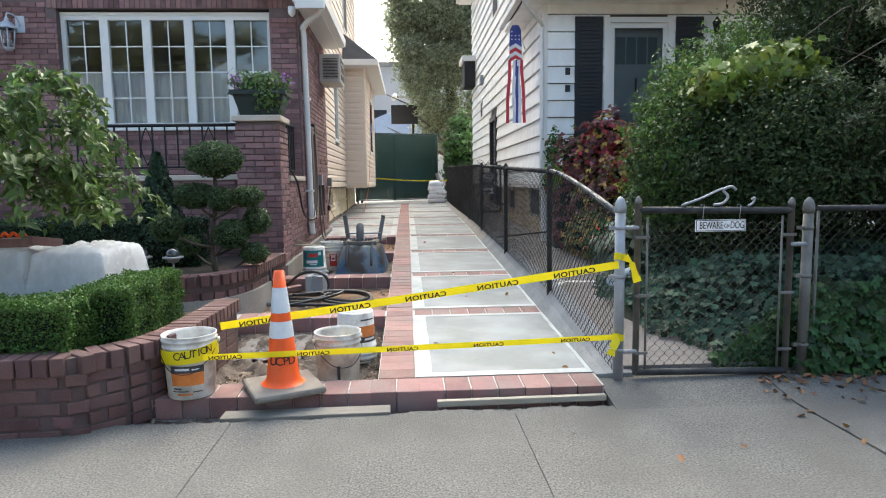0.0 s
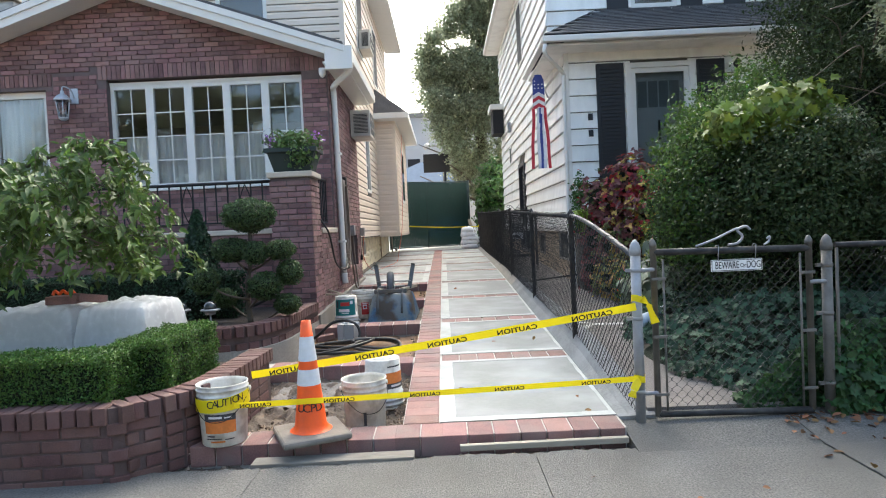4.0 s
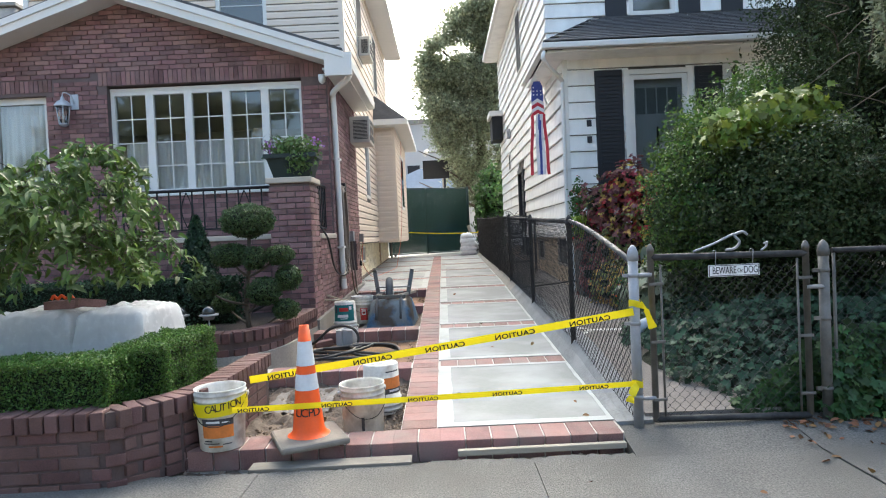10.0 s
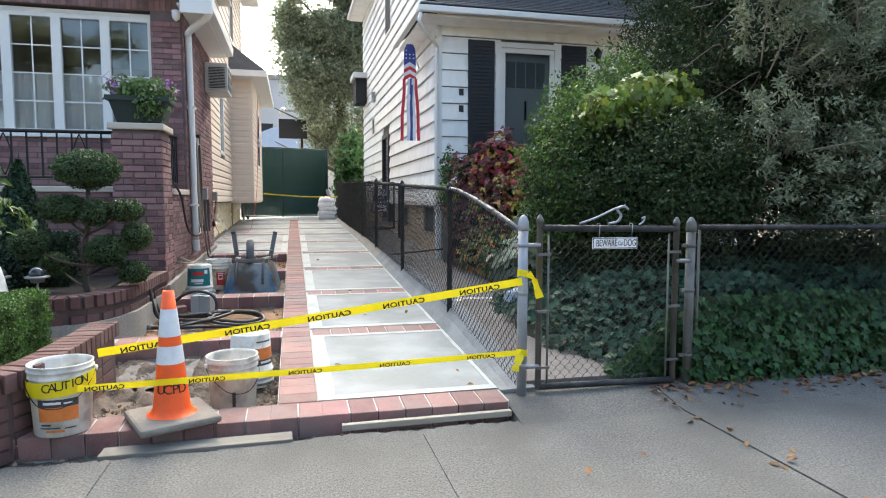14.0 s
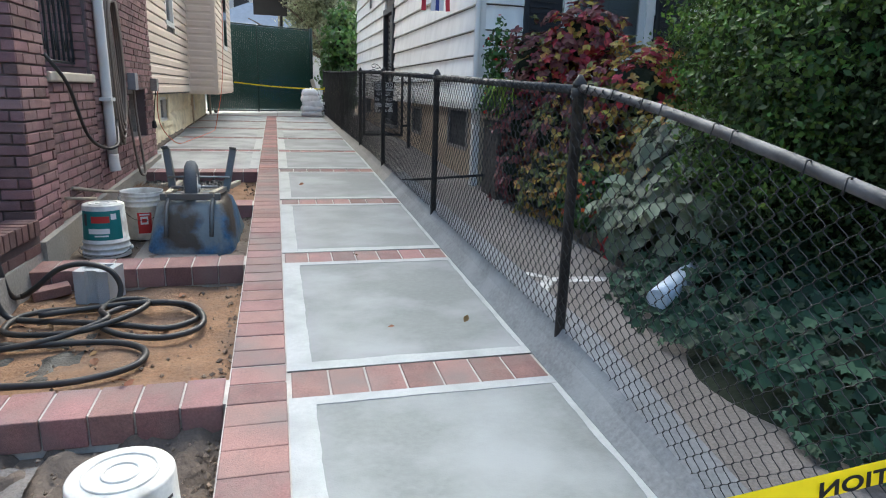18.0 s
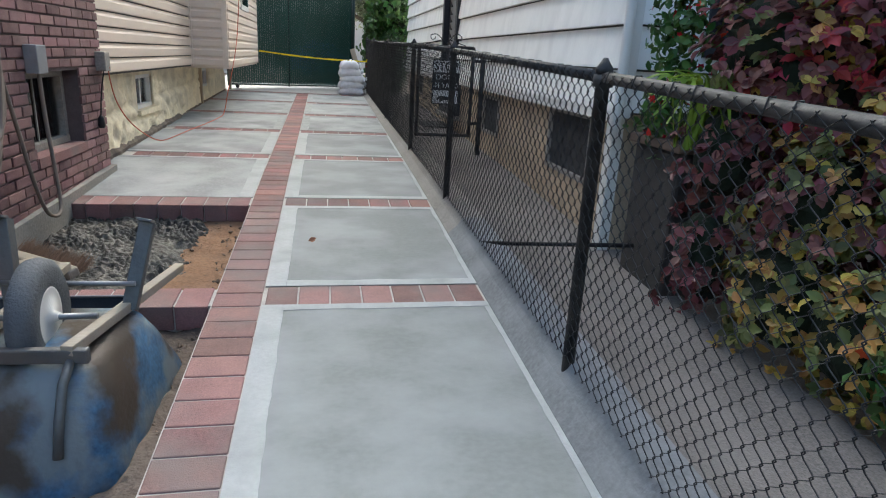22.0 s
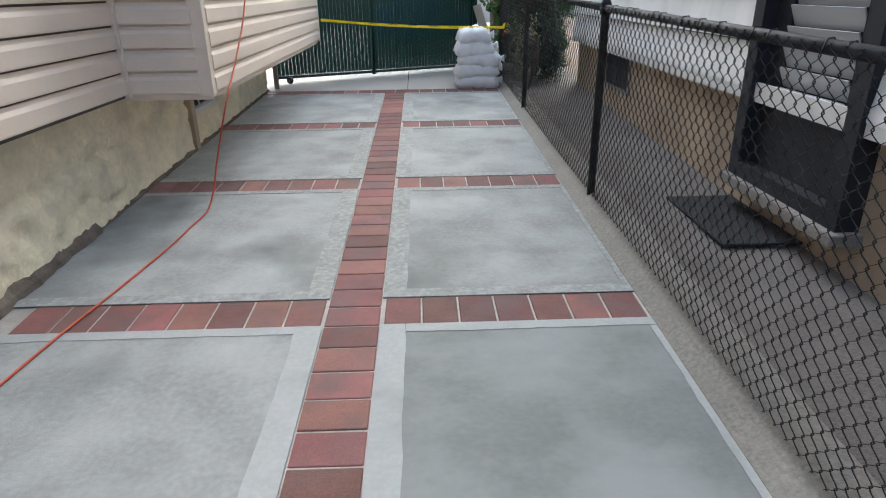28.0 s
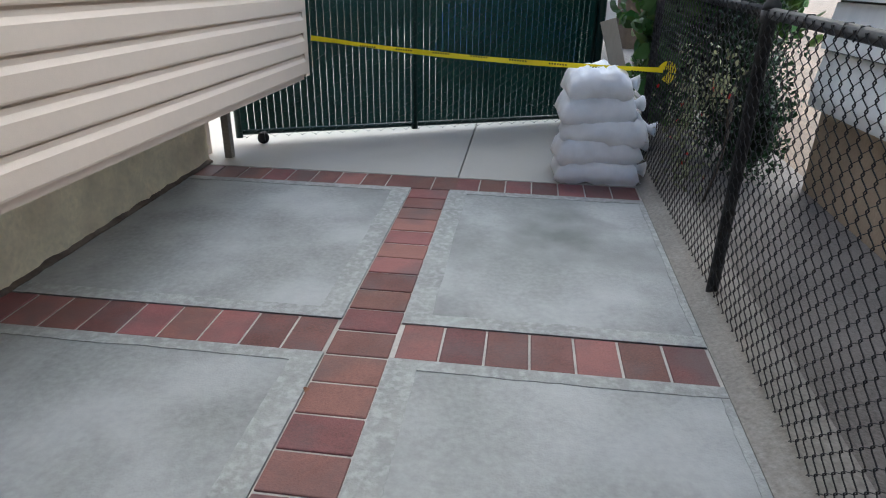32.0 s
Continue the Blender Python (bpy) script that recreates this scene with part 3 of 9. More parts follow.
def solid(name, parent, material, plane, pos, thick, a0, a1, z0, z1, holes=(), label=""):
    """A wall with rectangular holes cut right through it. thick is signed: it goes from pos to pos + thick."""
    al = sorted({a0, a1, *[h[0] for h in holes], *[h[1] for h in holes]})
    zl = sorted({z0, z1, *[h[2] for h in holes], *[h[3] for h in holes]})
    al, zl = [a for a in al if a0 <= a <= a1], [z for z in zl if z0 <= z <= z1]
    p0, p1 = sorted((pos, pos + thick))
    na, nz = len(al) - 1, len(zl) - 1
    def full(i, j):
        if not (0 <= i < na and 0 <= j < nz):
            return False
        c, d = (al[i] + al[i + 1]) / 2, (zl[j] + zl[j + 1]) / 2
        return not any(h[0] < c < h[1] and h[2] < d < h[3] for h in holes)
    vs, fs, seen = [], [], {}
    def V(i, j, k):
        if (i, j, k) not in seen:
            seen[(i, j, k)] = len(vs)
            w = (p0, p1)[k]
            vs.append((w, al[i], zl[j]) if plane == "x" else (al[i], w, zl[j]))
        return seen[(i, j, k)]
    for i in range(na):
        for j in range(nz):
            if not full(i, j):
                continue
            for k in (0, 1):
                fs.append((V(i, j, k), V(i + 1, j, k), V(i + 1, j + 1, k), V(i, j + 1, k)))
            for di, dj, e in ((-1, 0, ((i, j), (i, j + 1))), (1, 0, ((i + 1, j), (i + 1, j + 1))), (0, -1, ((i, j), (i + 1, j))), (0, 1, ((i, j + 1), (i + 1, j + 1)))):
                if not full(i + di, j + dj):
                    fs.append((V(*e[0], 0), V(*e[1], 0), V(*e[1], 1), V(*e[0], 1)))
    ob = raw(name, vs, fs, material, parent)
    return tagged(ob, label)


def clapboards(name, parent, material, plane, pos, out, a0, a1, z0, z1, step, lip, holes=()):
    """Overlapping boards, each a part; out is +1 or -1, the way they face."""
    z = z0
    meshes = {}
    while z < z1 - 0.02:
        zt = min(z + step, z1)
        spans = [(a0, a1)]
        for h0, h1, hz0, hz1 in holes:
            if zt > hz0 + 0.01 and z < hz1 - 0.01:
                spans = [s for lo, hi in spans for s in ((lo, min(hi, h0)), (max(lo, h1), hi)) if s[1] - s[0] > 0.02]
        for lo, hi in spans:
            key = (round(hi - lo, 3), round(zt - z, 3))
            if key not in meshes:
                bm = bmesh.new()
                L, H = hi - lo, zt - z
                prof = [(0.0, 0.012), (lip, 0.012), (lip, 0.026), (lip * 0.3, H), (0.0, H)]
                if lip < 0.029:
                    prof = [(0.0, 0.012), (lip * 0.9, 0.012), (lip, 0.02), (lip, H * 0.70), (lip * 0.45, H * 0.86), (lip * 0.35, H), (0.0, H)]
                K = len(prof)
                ends = []
                for e in (0.0, L):
                    ends.append([bm.verts.new((out * u, e, v) if plane == "x" else (e, out * u, v)) for u, v in prof])
                for i in range(K):
                    bm.faces.new((ends[0][i], ends[0][(i + 1) % K], ends[1][(i + 1) % K], ends[1][i]))
                bm.faces.new(ends[0][::-1]), bm.faces.new(ends[1])
                bmesh.ops.recalc_face_normals(bm, faces=bm.faces[:])
                me = bpy.data.meshes.new(name)
                bm.to_mesh(me)
                bm.free()
                me.materials.append(material)
                meshes[key] = me
            share(name, meshes[key], parent, Matrix.Translation((pos, lo, z) if plane == "x" else (lo, pos, z)))
        z += step


def window(parent, plane, pos, out, a0, a1, z0, z1, cols=2, rows=4, frame_w=0.05, depth=0.07, grid=True, sash=TRIM, name="window", curtain=None):
    """A framed window with a pane and glazing bars, set into an opening."""
    def B(bm, u0, u1, w0, w1, d0, d1):
        e0, e1 = sorted((pos + out * d0, pos + out * d1))
        box(bm, *((e0, e1, u0, u1, w0, w1) if plane == "x" else (u0, u1, e0, e1, w0, w1)))
    w = empty(name, "", "")
    w.parent = parent
    bm = bmesh.new()
    f = frame_w
    B(bm, a0, a1, z1 - f, z1, -depth, 0.015), B(bm, a0, a1, z0, z0 + f, -depth, 0.02)
    B(bm, a0, a0 + f, z0 + f, z1 - f, -depth, 0.015), B(bm, a1 - f, a1, z0 + f, z1 - f, -depth, 0.015)
    part("window_frame", bm, sash, w, "white window frame")
    bm = bmesh.new()
    B(bm, a0 + f, a1 - f, z0 + f, z1 - f, -depth * 0.6, -depth * 0.6 + 0.006)
    p = part("pane", bm, GLASS, w)
    p.visible_shadow = False
    if grid:
        for i in range(1, cols):
            bm = bmesh.new()
            u = a0 + f + (a1 - a0 - 2 * f) * i / cols
            B(bm, u - 0.008, u + 0.008, z0 + f, z1 - f, -depth * 0.6 + 0.007, -depth * 0.6 + 0.016)
            part("glazing_bar", bm, sash, w)
        for i in range(1, rows):
            bm = bmesh.new()
            v = z0 + f + (z1 - z0 - 2 * f) * i / rows
            B(bm, a0 + f, a1 - f, v - 0.008, v + 0.008, -depth * 0.6 + 0.0065, -depth * 0.6 + 0.0155)
            part("glazing_bar", bm, sash, w)
    return w

WIN_H = (-4.69, -1.87, 2.03, 3.53)
DOOR_H = (-6.47, -5.57, 1.34, 3.50)
BW1 = (6.68, 7.54, 0.66, 1.19)
front = empty("front_wall", "", ""); front.parent = house
solid("wall", front, MORTAR, "y", HY, 0.25, -7.5, XW + 0.0, 0.0, 3.72, ((WIN_H[0], WIN_H[1], WIN_H[2], WIN_H[3] + 0.07), DOOR_H))
bm = bmesh.new()
prism(bm, [(-7.5, 3.72), (XW, 3.72), (XW, 3.8), (-4.48, 4.80), (-7.5, 3.8)], "y", HY, HY + 0.25)
part("gable", bm, MORTAR, front)
brick_run(front, "y", HY - 0.006, -7.5, XW - 0.02, 0.9, 3.72, -1, (WIN_H, DOOR_H, (-4.82, -1.5, 3.53, 3.83), (-6.6, -5.45, 3.50, 3.72)), ((-4.8, -1.52, 3.605, 3.8), (-6.55, -5.48, 3.55, 3.72)))
gab = []
z, r = 3.738, 0
while z < 4.7:
    half = (4.80 - z - 0.06) / 0.334
    a = -4.48 - half + (0.1 if r % 2 else 0)
    while a < min(-4.48 + half, XW - 0.03):
        if a + 0.2 > -7.4 and (z > 3.79 or a + 0.2 < -4.85):
            gab.append((max(a, -7.4), min(a + 0.203, -4.48 + half, XW - 0.02), HY - 0.018, HY + 0.002, z, z + 0.057))
        a += 0.214
    z += 0.068
    r += 1
tagged(boxes_raw("gable_course", [c for c in gab if c[1] - c[0] > 0.03], BRICK_I, front), kind="stuff")

flank = empty("side_wall", "", ""); flank.parent = house
solid("wall", flank, MORTAR, "x", XW, -0.25, HY + 0.25, 8.05, -0.1, 3.72, (BW1,))
brick_run(flank, "x", XW + 0.006, HY, 8.05, 0.33, 3.70, 1, (BW1,), (), near=lambda a, z: z < 2.0)
bm = bmesh.new()
prism(bm, [(HY, -0.1), (8.05, -0.1), (8.05, 0.40), (HY, 0.33)], "x", XW, XW + 0.055)
part("footing", bm, KERB, flank, "rough grey concrete footing")
bm = bmesh.new()
box(bm, XW - 0.2, XW + 0.02, BW1[0], BW1[1], BW1[2] - 0.06, BW1[2] + 0.004)
part("brick_sill", bm, PAVER, flank)

# porch: side wall with cap, front wall, floor, pillar, railing
porch = empty("porch", "", ""); porch.parent = house
solid("wall", porch, MORTAR, "x", XW, -0.25, 4.26, HY - 0.02, -0.1, 1.25)
brick_run(porch, "x", XW + 0.006, 4.26, HY, 0.30, 1.25, 1, near=lambda a, z: True)
bm = bmesh.new()
prism(bm, [(3.75, -0.1), (HY, -0.1), (HY, 0.33), (3.75, 0.27)], "x", XW - 0.1, XW + 0.055)
part("footing", bm, KERB, porch)
part("cap", bbox(XW - 0.29, XW + 0.035, 4.27, HY - 0.006, 1.25, 1.32, 0.012), mat("cast_stone", (0.52, 0.45, 0.36), 0.85, var=0.12, bump=0.3), porch, "tan cast-stone cap")
solid("wall", porch, MORTAR, "y", 3.98, 0.2, -7.5, -1.98, -0.1, 1.27)
brick_run(porch, "y", 3.974, -7.5, -1.98, 0.2, 1.27, -1)
part("porch_floor", bbox(-7.5, XW - 0.255, 4.18, HY - 0.022, 1.1, 1.27), KERB, porch)
part("front_cap", bbox(-7.5, -1.985, 3.94, 4.2, 1.272, 1.335, 0.01), bpy.data.materials["cast_stone"], porch)
pillar = empty("pillar", "", ""); pillar.parent = house
PX0, PX1, PY0, PY1 = -1.975, -1.48, 3.77, 4.26
part("core", bbox(PX0 + 0.012, PX1 - 0.012, PY0 + 0.012, PY1 - 0.012, -0.1, 1.93), MORTAR, pillar)
brick_run(pillar, "y", PY0 + 0.004, PX0, PX1, 0.2, 1.92, -1, near=lambda a, z: True)
brick_run(pillar, "x", PX1 - 0.004, PY0 + 0.012, PY1, 0.2, 1.92, 1, near=lambda a, z: True)
bm = bmesh.new()
box(bm, PX0 - 0.03, PX1 + 0.03, PY0 - 0.03, PY1 + 0.03, 1.93, 2.0, None, 0.012)
part("coping", bm, bpy.data.materials["cast_stone"], pillar, "tan cast-stone coping")

def railing(name, p0, p1, z0, z1, n, deco=()):
    r = empty(name, "black wrought-iron porch railing", "railing")
    a, b = Vector(p0), Vector(p1)
    for z, rad in ((z1, 0.02), (z0, 0.012)):
        bm = bmesh.new()
        tube(bm, [(a.x, a.y, z), (b.x, b.y, z)], rad, 6)
        part("rail", bm, IRON, r)
    for i in range(n + 1):
        q = a.lerp(b, i / n)
        bm = bmesh.new()
        box(bm, q.x - 0.008, q.x + 0.008, q.y - 0.008, q.y + 0.008, z0, z1)
        part("baluster", bm, IRON, r)
    d = (b - a) / n
    for k in deco:
        c = a + d * (k + 0.5)
        zc = (z0 + z1) / 2
        bm = bmesh.new()
        for s in (1, -1):
            pts = [c + d * 0.45 * math.sin(u) * s + Vector((0, 0, zc - a.z + 0.22 * (1 - 2 * u / math.pi) * 1.0)) for u in [math.pi * i / 8 for i in range(9)]]
            tube(bm, [(p.x, p.y, p.z) for p in pts], 0.007, 5)
        part("scroll", bm, IRON, r)
    return r
railing("porch_railing", (-7.2, 4.06, 0), (-2.0, 4.06, 0), 1.43, 1.92, 36, (3, 8, 13, 18, 23, 28, 33))
railing("side_railing", (-1.6, 4.28, 0), (-1.6, HY - 0.03, 0), 1.40, 2.0, 9, (1, 3, 5, 7))

# five-sash picture window, storm door, wall lantern
wu = (WIN_H[1] - WIN_H[0]) / 5
for k in range(5):
    window(front, "y", HY + 0.11, -1, WIN_H[0] + k * wu, WIN_H[0] + (k + 1) * wu, WIN_H[2], WIN_H[3], 2, 4, 0.055, 0.06)
part("window_head", bbox(WIN_H[0], WIN_H[1], HY + 0.085, HY + 0.2, WIN_H[3] - 0.0, WIN_H[3] + 0.045), TRIM, front)
part("window_sill", bbox(WIN_H[0] - 0.02, WIN_H[1] + 0.02, HY - 0.05, HY + 0.10, WIN_H[2] - 0.06, WIN_H[2] - 0.002, 0.008), TRIM, front)
door = empty("storm_door", "", ""); door.parent = front
window(front, "y", HY + 0.10, -1, DOOR_H[0], DOOR_H[1], DOOR_H[2], DOOR_H[3], 1, 2, 0.09, 0.06, False, name="storm_door_leaf")
# rooms behind the glass
room = empty("rooms", "dim rooms behind the windows", "room", kind="structure")
ROOMWALL = mat("room_wall", (0.42, 0.38, 0.33), 0.9, var=0.1)
CURT = mat("curtain", (0.84, 0.84, 0.83), 0.9, var=0.1, scale=14, stretch=(6, 1, 0.3), bump=0.3, bump_scale=20)
part("back_wall", bbox(-7.5, XW - 0.3, 9.4, 9.5, 0.6, 3.7), ROOMWALL, room)
part("room_floor", bbox(-7.5, XW - 0.26, HY + 0.26, 9.4, 1.2, 1.3), ROOMWALL, room)
part("room_ceiling", bbox(-7.5, XW - 0.26, HY + 0.26, 9.4, 3.6, 3.7), ROOMWALL, room)
part("room_side", bbox(-7.6, -7.5, HY + 0.26, 9.4, 0.6, 3.7), ROOMWALL, room)
# window half curtain; the door's full-height sheet is added to imitate reflected sky
for x0, x1 in ((-4.55, -2.0), (-6.4, -5.62)):
    bm = bmesh.new()
    k = int((x1 - x0) / 0.035)
    v = [[bm.verts.new((x0 + (x1 - x0) * i / k, HY + 0.215 + 0.018 * math.sin(i * 1.7) + 0.01 * math.sin(i * 0.6), z)) for i in range(k + 1)] for z in (1.95, 2.78 if x0 > -5 else 3.5)]
    for i in range(k):
        bm.faces.new((v[0][i], v[0][i + 1], v[1][i + 1], v[1][i]))
    c = obj("cafe_curtain", bm, CURT, "white half curtain behind the window, or full sheet as sky reflection in the door", "curtain")
bm = bmesh.new()
lathe(bm, [(0.0, 2.0), (0.10, 2.0), (0.11, 2.35), (0.05, 2.5), (0.04, 2.6), (0.2, 2.62), (0.12, 3.05), (0.0, 3.05)], 20, Matrix.Translation((-2.75, 6.3, 0)), False)
obj("table_lamp", bm, mat("lamp_brown", (0.35, 0.17, 0.07), 0.6, var=0.2), "brown table lamp behind the window", "lamp")

# roofs of the brick front
roof = empty("front_roof", "", ""); roof.parent = house
def gable_roof(parent, x0, xm, x1, z_e, z_p, y0, y1, t=0.09):
    for xa, xb in ((x0, xm), (x1, xm)):
        bm = bmesh.new()
        prism(bm, [(xa, z_e), (xb, z_p), (xb, z_p + t), (xa, z_e + t)], "y", y0, y1)
        part("roof_slope", bm, ROOFING, parent, "dark asphalt shingles")
gable_roof(roof, -7.75, -4.45, -1.2, 3.80, 4.93, 5.03, 7.4)
for xa, xb, za, zb in ((-1.18, -4.45, 3.79, 4.93), (-7.77, -4.45, 3.79, 4.93)):
    bm = bmesh.new()
    prism(bm, [(xa, za - 0.16), (xb, zb - 0.17), (xb, zb + 0.03), (xa, za + 0.03)], "y", 4.98, 5.028)
    part("rake_board", bm, TRIM, roof, "white rake board")
    bm = bmesh.new()
    prism(bm, [(xa, za - 0.05), (xb, zb - 0.06), (xb, zb + 0.035), (xa, za + 0.035)], "y", 4.955, 4.979)
    part("rake_moulding", bm, TRIM, roof)
    bm = bmesh.new()
    prism(bm, [(xa, za - 0.15), (xb, zb - 0.16), (xb, zb - 0.13), (xa, za - 0.12)], "y", 5.03, HY - 0.02)
    part("soffit", bm, TRIM, roof, "white soffit")
part("eave_soffit", bbox(XW, -1.2, 5.03, 8.0, 3.60, 3.63), TRIM, roof)
bm = bmesh.new()
prism(bm, [(-1.2, 3.62), (-1.09, 3.64), (-1.08, 3.76), (-1.10, 3.76), (-1.11, 3.66), (-1.2, 3.65)], "y", 4.98, 8.02)
part("gutter", bm, TRIM, roof, "white aluminium gutter")
part("fascia_return", bbox(-1.45, -1.07, 4.97, 5.03, 3.50, 3.82, 0.006), TRIM, roof)
spout = empty("downspout", "white aluminium downspout with an elbow", "downspout")
bm = bmesh.new()
tube(bm, spline([(-1.15, 5.12, 3.63), (-1.15, 5.14, 3.5), (-1.40, 5.36, 3.36), (-1.43, 5.48, 3.2), (-1.43, 5.55, 2.0), (-1.43, 5.60, 0.62)], 6), 0.042, 8)
part("pipe", bm, TRIM, spout)
bm = bmesh.new()
tube(bm, spline([(-1.43, 5.60, 0.64), (-1.43, 5.60, 0.58), (-1.425, 5.60, 0.53), (-1.42, 5.60, 0.49)], 5), 0.047, 8)
part("elbow", bm, TRIM, spout)
for z in (1.1, 2.4):
    bm = bmesh.new()
    box(bm, -1.485, -1.38, 5.50, 5.65, z, z + 0.03)
    part("strap", bm, TRIM, spout)

# main body with vinyl siding
XS = -1.525
SW1 = (9.72, 10.5, 2.1, 3.35)
BW2 = (9.72, 10.38, 0.70, 1.07)
body = empty("siding_wall", "", ""); body.parent = house
solid("wall", body, GROOVE_SHADE, "x", XS - 0.01, -0.2, 8.05, 16.0, 1.12, 6.9, (SW1,))
clapboards("siding_board", body, SIDING, "x", XS - 0.01, 1, 8.055, 11.985, 1.13, 4.2, 0.127, 0.027, (SW1,))
clapboards("siding_board", body, SIDING, "x", XS - 0.01, 1, 7.4, 16.0, 4.2, 6.9, 0.2, 0.027)
solid("upper_wall", body, GROOVE_SHADE, "x", XS - 0.012, -0.2, 7.4, 8.05, 3.72, 6.9)
solid("upper_front", body, GROOVE_SHADE, "y", 7.41, 0.2, -7.05, XS - 0.215, 3.72, 6.9, ((-3.75, -2.85, 4.7, 6.2), (-6.3, -5.4, 4.7, 6.2)))
clapboards("siding_board", body, SIDING, "y", 7.41, -1, -7.05, XS, 3.9, 6.9, 0.127, 0.027, ((-3.75, -2.85, 4.7, 6.2), (-6.3, -5.4, 4.7, 6.2)))
for a in (-3.75, -6.3):
    window(body, "y", 7.42, -1, a, a + 0.9, 4.7, 6.2, 1, 2, 0.07, 0.06)
part("upper_room", bbox(-7.2, -1.9, 8.6, 8.7, 3.8, 6.8), ROOMWALL, body)
window(body, "x", XS, 1, *SW1, 1, 2, 0.07, 0.06)
for y0, y1, z0 in ((9.2, 9.95, 5.0), (12.2, 12.9, 5.0)):
    part("window_casing", bbox(XS, XS + 0.035, y0 - 0.06, y1 + 0.06, z0 - 0.06, z0 + 1.4), TRIM, body)
    # opaque dark sheet painted in for the unlit room behind this pane
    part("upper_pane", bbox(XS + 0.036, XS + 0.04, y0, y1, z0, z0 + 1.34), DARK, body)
part("corner_post", bbox(-7.13, -7.04, 7.37, 7.46, 3.72, 6.9), TRIM, body)
part("corner_post", bbox(XS - 0.06, XS + 0.03, 7.37, 7.46, 3.72, 6.9), SIDING, body)
found = empty("foundation", "", ""); found.parent = house
solid("stone_wall", found, STONE, "x", -1.72, -0.2, 8.05, 16.0, -0.1, 1.12, (BW2, (13.4, 14.1, 0.74, 1.04)))
def rugged(name, parent, x, y0, y1, z0, z1, holes, seed):
    """Lumpy painted rubble facing over a wall that looks along +x."""
    ny, nz = int((y1 - y0) / 0.026), int((z1 - z0) / 0.026)
    vs, fs = [], []
    for j in range(nz + 1):
        for i in range(ny + 1):
            y, z = y0 + (y1 - y0) * i / ny, z0 + (z1 - z0) * j / nz
            zj = z - 0.028 * (y - 8)
            dent = max(0.0, noise.noise(Vector((y * 4.6, z * 7.5, seed))) - 0.02) + 0.6 * max(0.0, noise.noise(Vector((y * 9.0, z * 12.0, seed + 4))) - 0.05)
            low = 1 / (1 + math.exp((zj - 0.70) / 0.008))
            rough_ = 1.0 if zj < 0.95 else 0.25
            h = 0.012 + rough_ * (0.012 * noise.noise(Vector((y * 22, z * 26, seed))) - (0.06 if y < 12 else 0.03) * dent) + (0.03 if y < 12 else 0.015) * low - 0.02 * math.exp(-((zj - 0.725) / 0.018) ** 2)
            if any(a - 0.1 < y < b + 0.1 and c - 0.1 < z < e + 0.1 for a, b, c, e in holes):
                h = 0.004
            vs.append((x + max(h, -0.03) + 0.038, y, z))
    for j in range(nz):
        for i in range(ny):
            cy, cz = y0 + (y1 - y0) * (i + 0.5) / ny, z0 + (z1 - z0) * (j + 0.5) / nz
            if any(a < cy < b and c < cz < e for a, b, c, e in holes):
                continue
            o = j * (ny + 1) + i
            fs.append((o, o + 1, o + ny + 2, o + ny + 1))
    ob = raw(name, vs, fs, STONE, parent, True)
    return tagged(ob, "lumpy cream-painted rubble facing")
rugged("stone_facing", found, -1.72, 8.06, 16.0, 0.3, 1.118, (BW2, (13.4, 14.1, 0.74, 1.04)), 3.0)
vs, fs = [], []
for k in range(201):
    y = 8.0 + 8.0 * k / 200
    w_ = noise.noise(Vector((y * 6.0, 2.0, 0))) * 0.02 + noise.noise(Vector((y * 19.0, 5.0, 0))) * 0.012
    t_ = noise.noise(Vector((y * 7.0, 9.0, 0))) * 0.018
    f_ = 1.0 if y < 11.6 else 0.3
    for px_, pz_ in ((-1.70, 0.075 + t_), (-1.645 + w_, 0.06 + t_), (-1.615 + w_, 0.03), (-1.61 + w_, -0.03)):
        vs.append((px_ if f_ == 1 else px_ * 0.5 - 0.83, y, dz(y) + (pz_ * f_ if pz_ > 0 else pz_)))
    if k:
        o = (k - 1) * 4
        fs += [(o + q, o + q + 1, o + q + 5, o + q + 4) for q in range(3)]
tagged(raw("rubble_footing", vs, fs, mat("dark_rubble", (0.13, 0.105, 0.085), 0.95, var=0.45, scale=9, fine=60, bump=1.0, bump_scale=30, stain=(0.24, 0.20, 0.15), stain_amt=0.6, stain_scale=7), found), "dark rough stone footing")
part("window_ledge", bbox(-1.71, -1.63, BW2[0] - 0.05, BW2[1] + 0.10, BW2[2] - 0.06, BW2[2] - 0.004), STONE, found, "cream-painted rough window ledge")
window(found, "x", -1.71, 1, *BW2, 2, 1, 0.045, 0.05)
window(found, "x", -1.71, 1, 13.4, 14.1, 0.74, 1.04, 2, 1, 0.045, 0.05)
# dark sheet added behind the basement windows as the shade inside
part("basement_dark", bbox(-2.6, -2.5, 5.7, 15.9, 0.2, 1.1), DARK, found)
window(flank, "x", XW - 0.12, 1, *BW1, 2, 1, 0.05, 0.06, sash=KERB)
roof2 = empty("main_roof", "", ""); roof2.parent = house
gable_roof(roof2, -7.5, -4.35, -1.12, 6.9, 9.3, 7.0, 16.3, 0.1)
part("eave_soffit", bbox(XS + 0.02, -1.12, 7.0, 16.3, 6.86, 6.89), TRIM, roof2)
part("eave_gutter", bbox(-1.13, -1.02, 7.0, 16.3, 6.86, 6.99, 0.01), TRIM, roof2)
solid("rear_wall", house, SIDING, "y", 16.0, 0.2, -7.5, XS - 0.215, 0, 6.9)

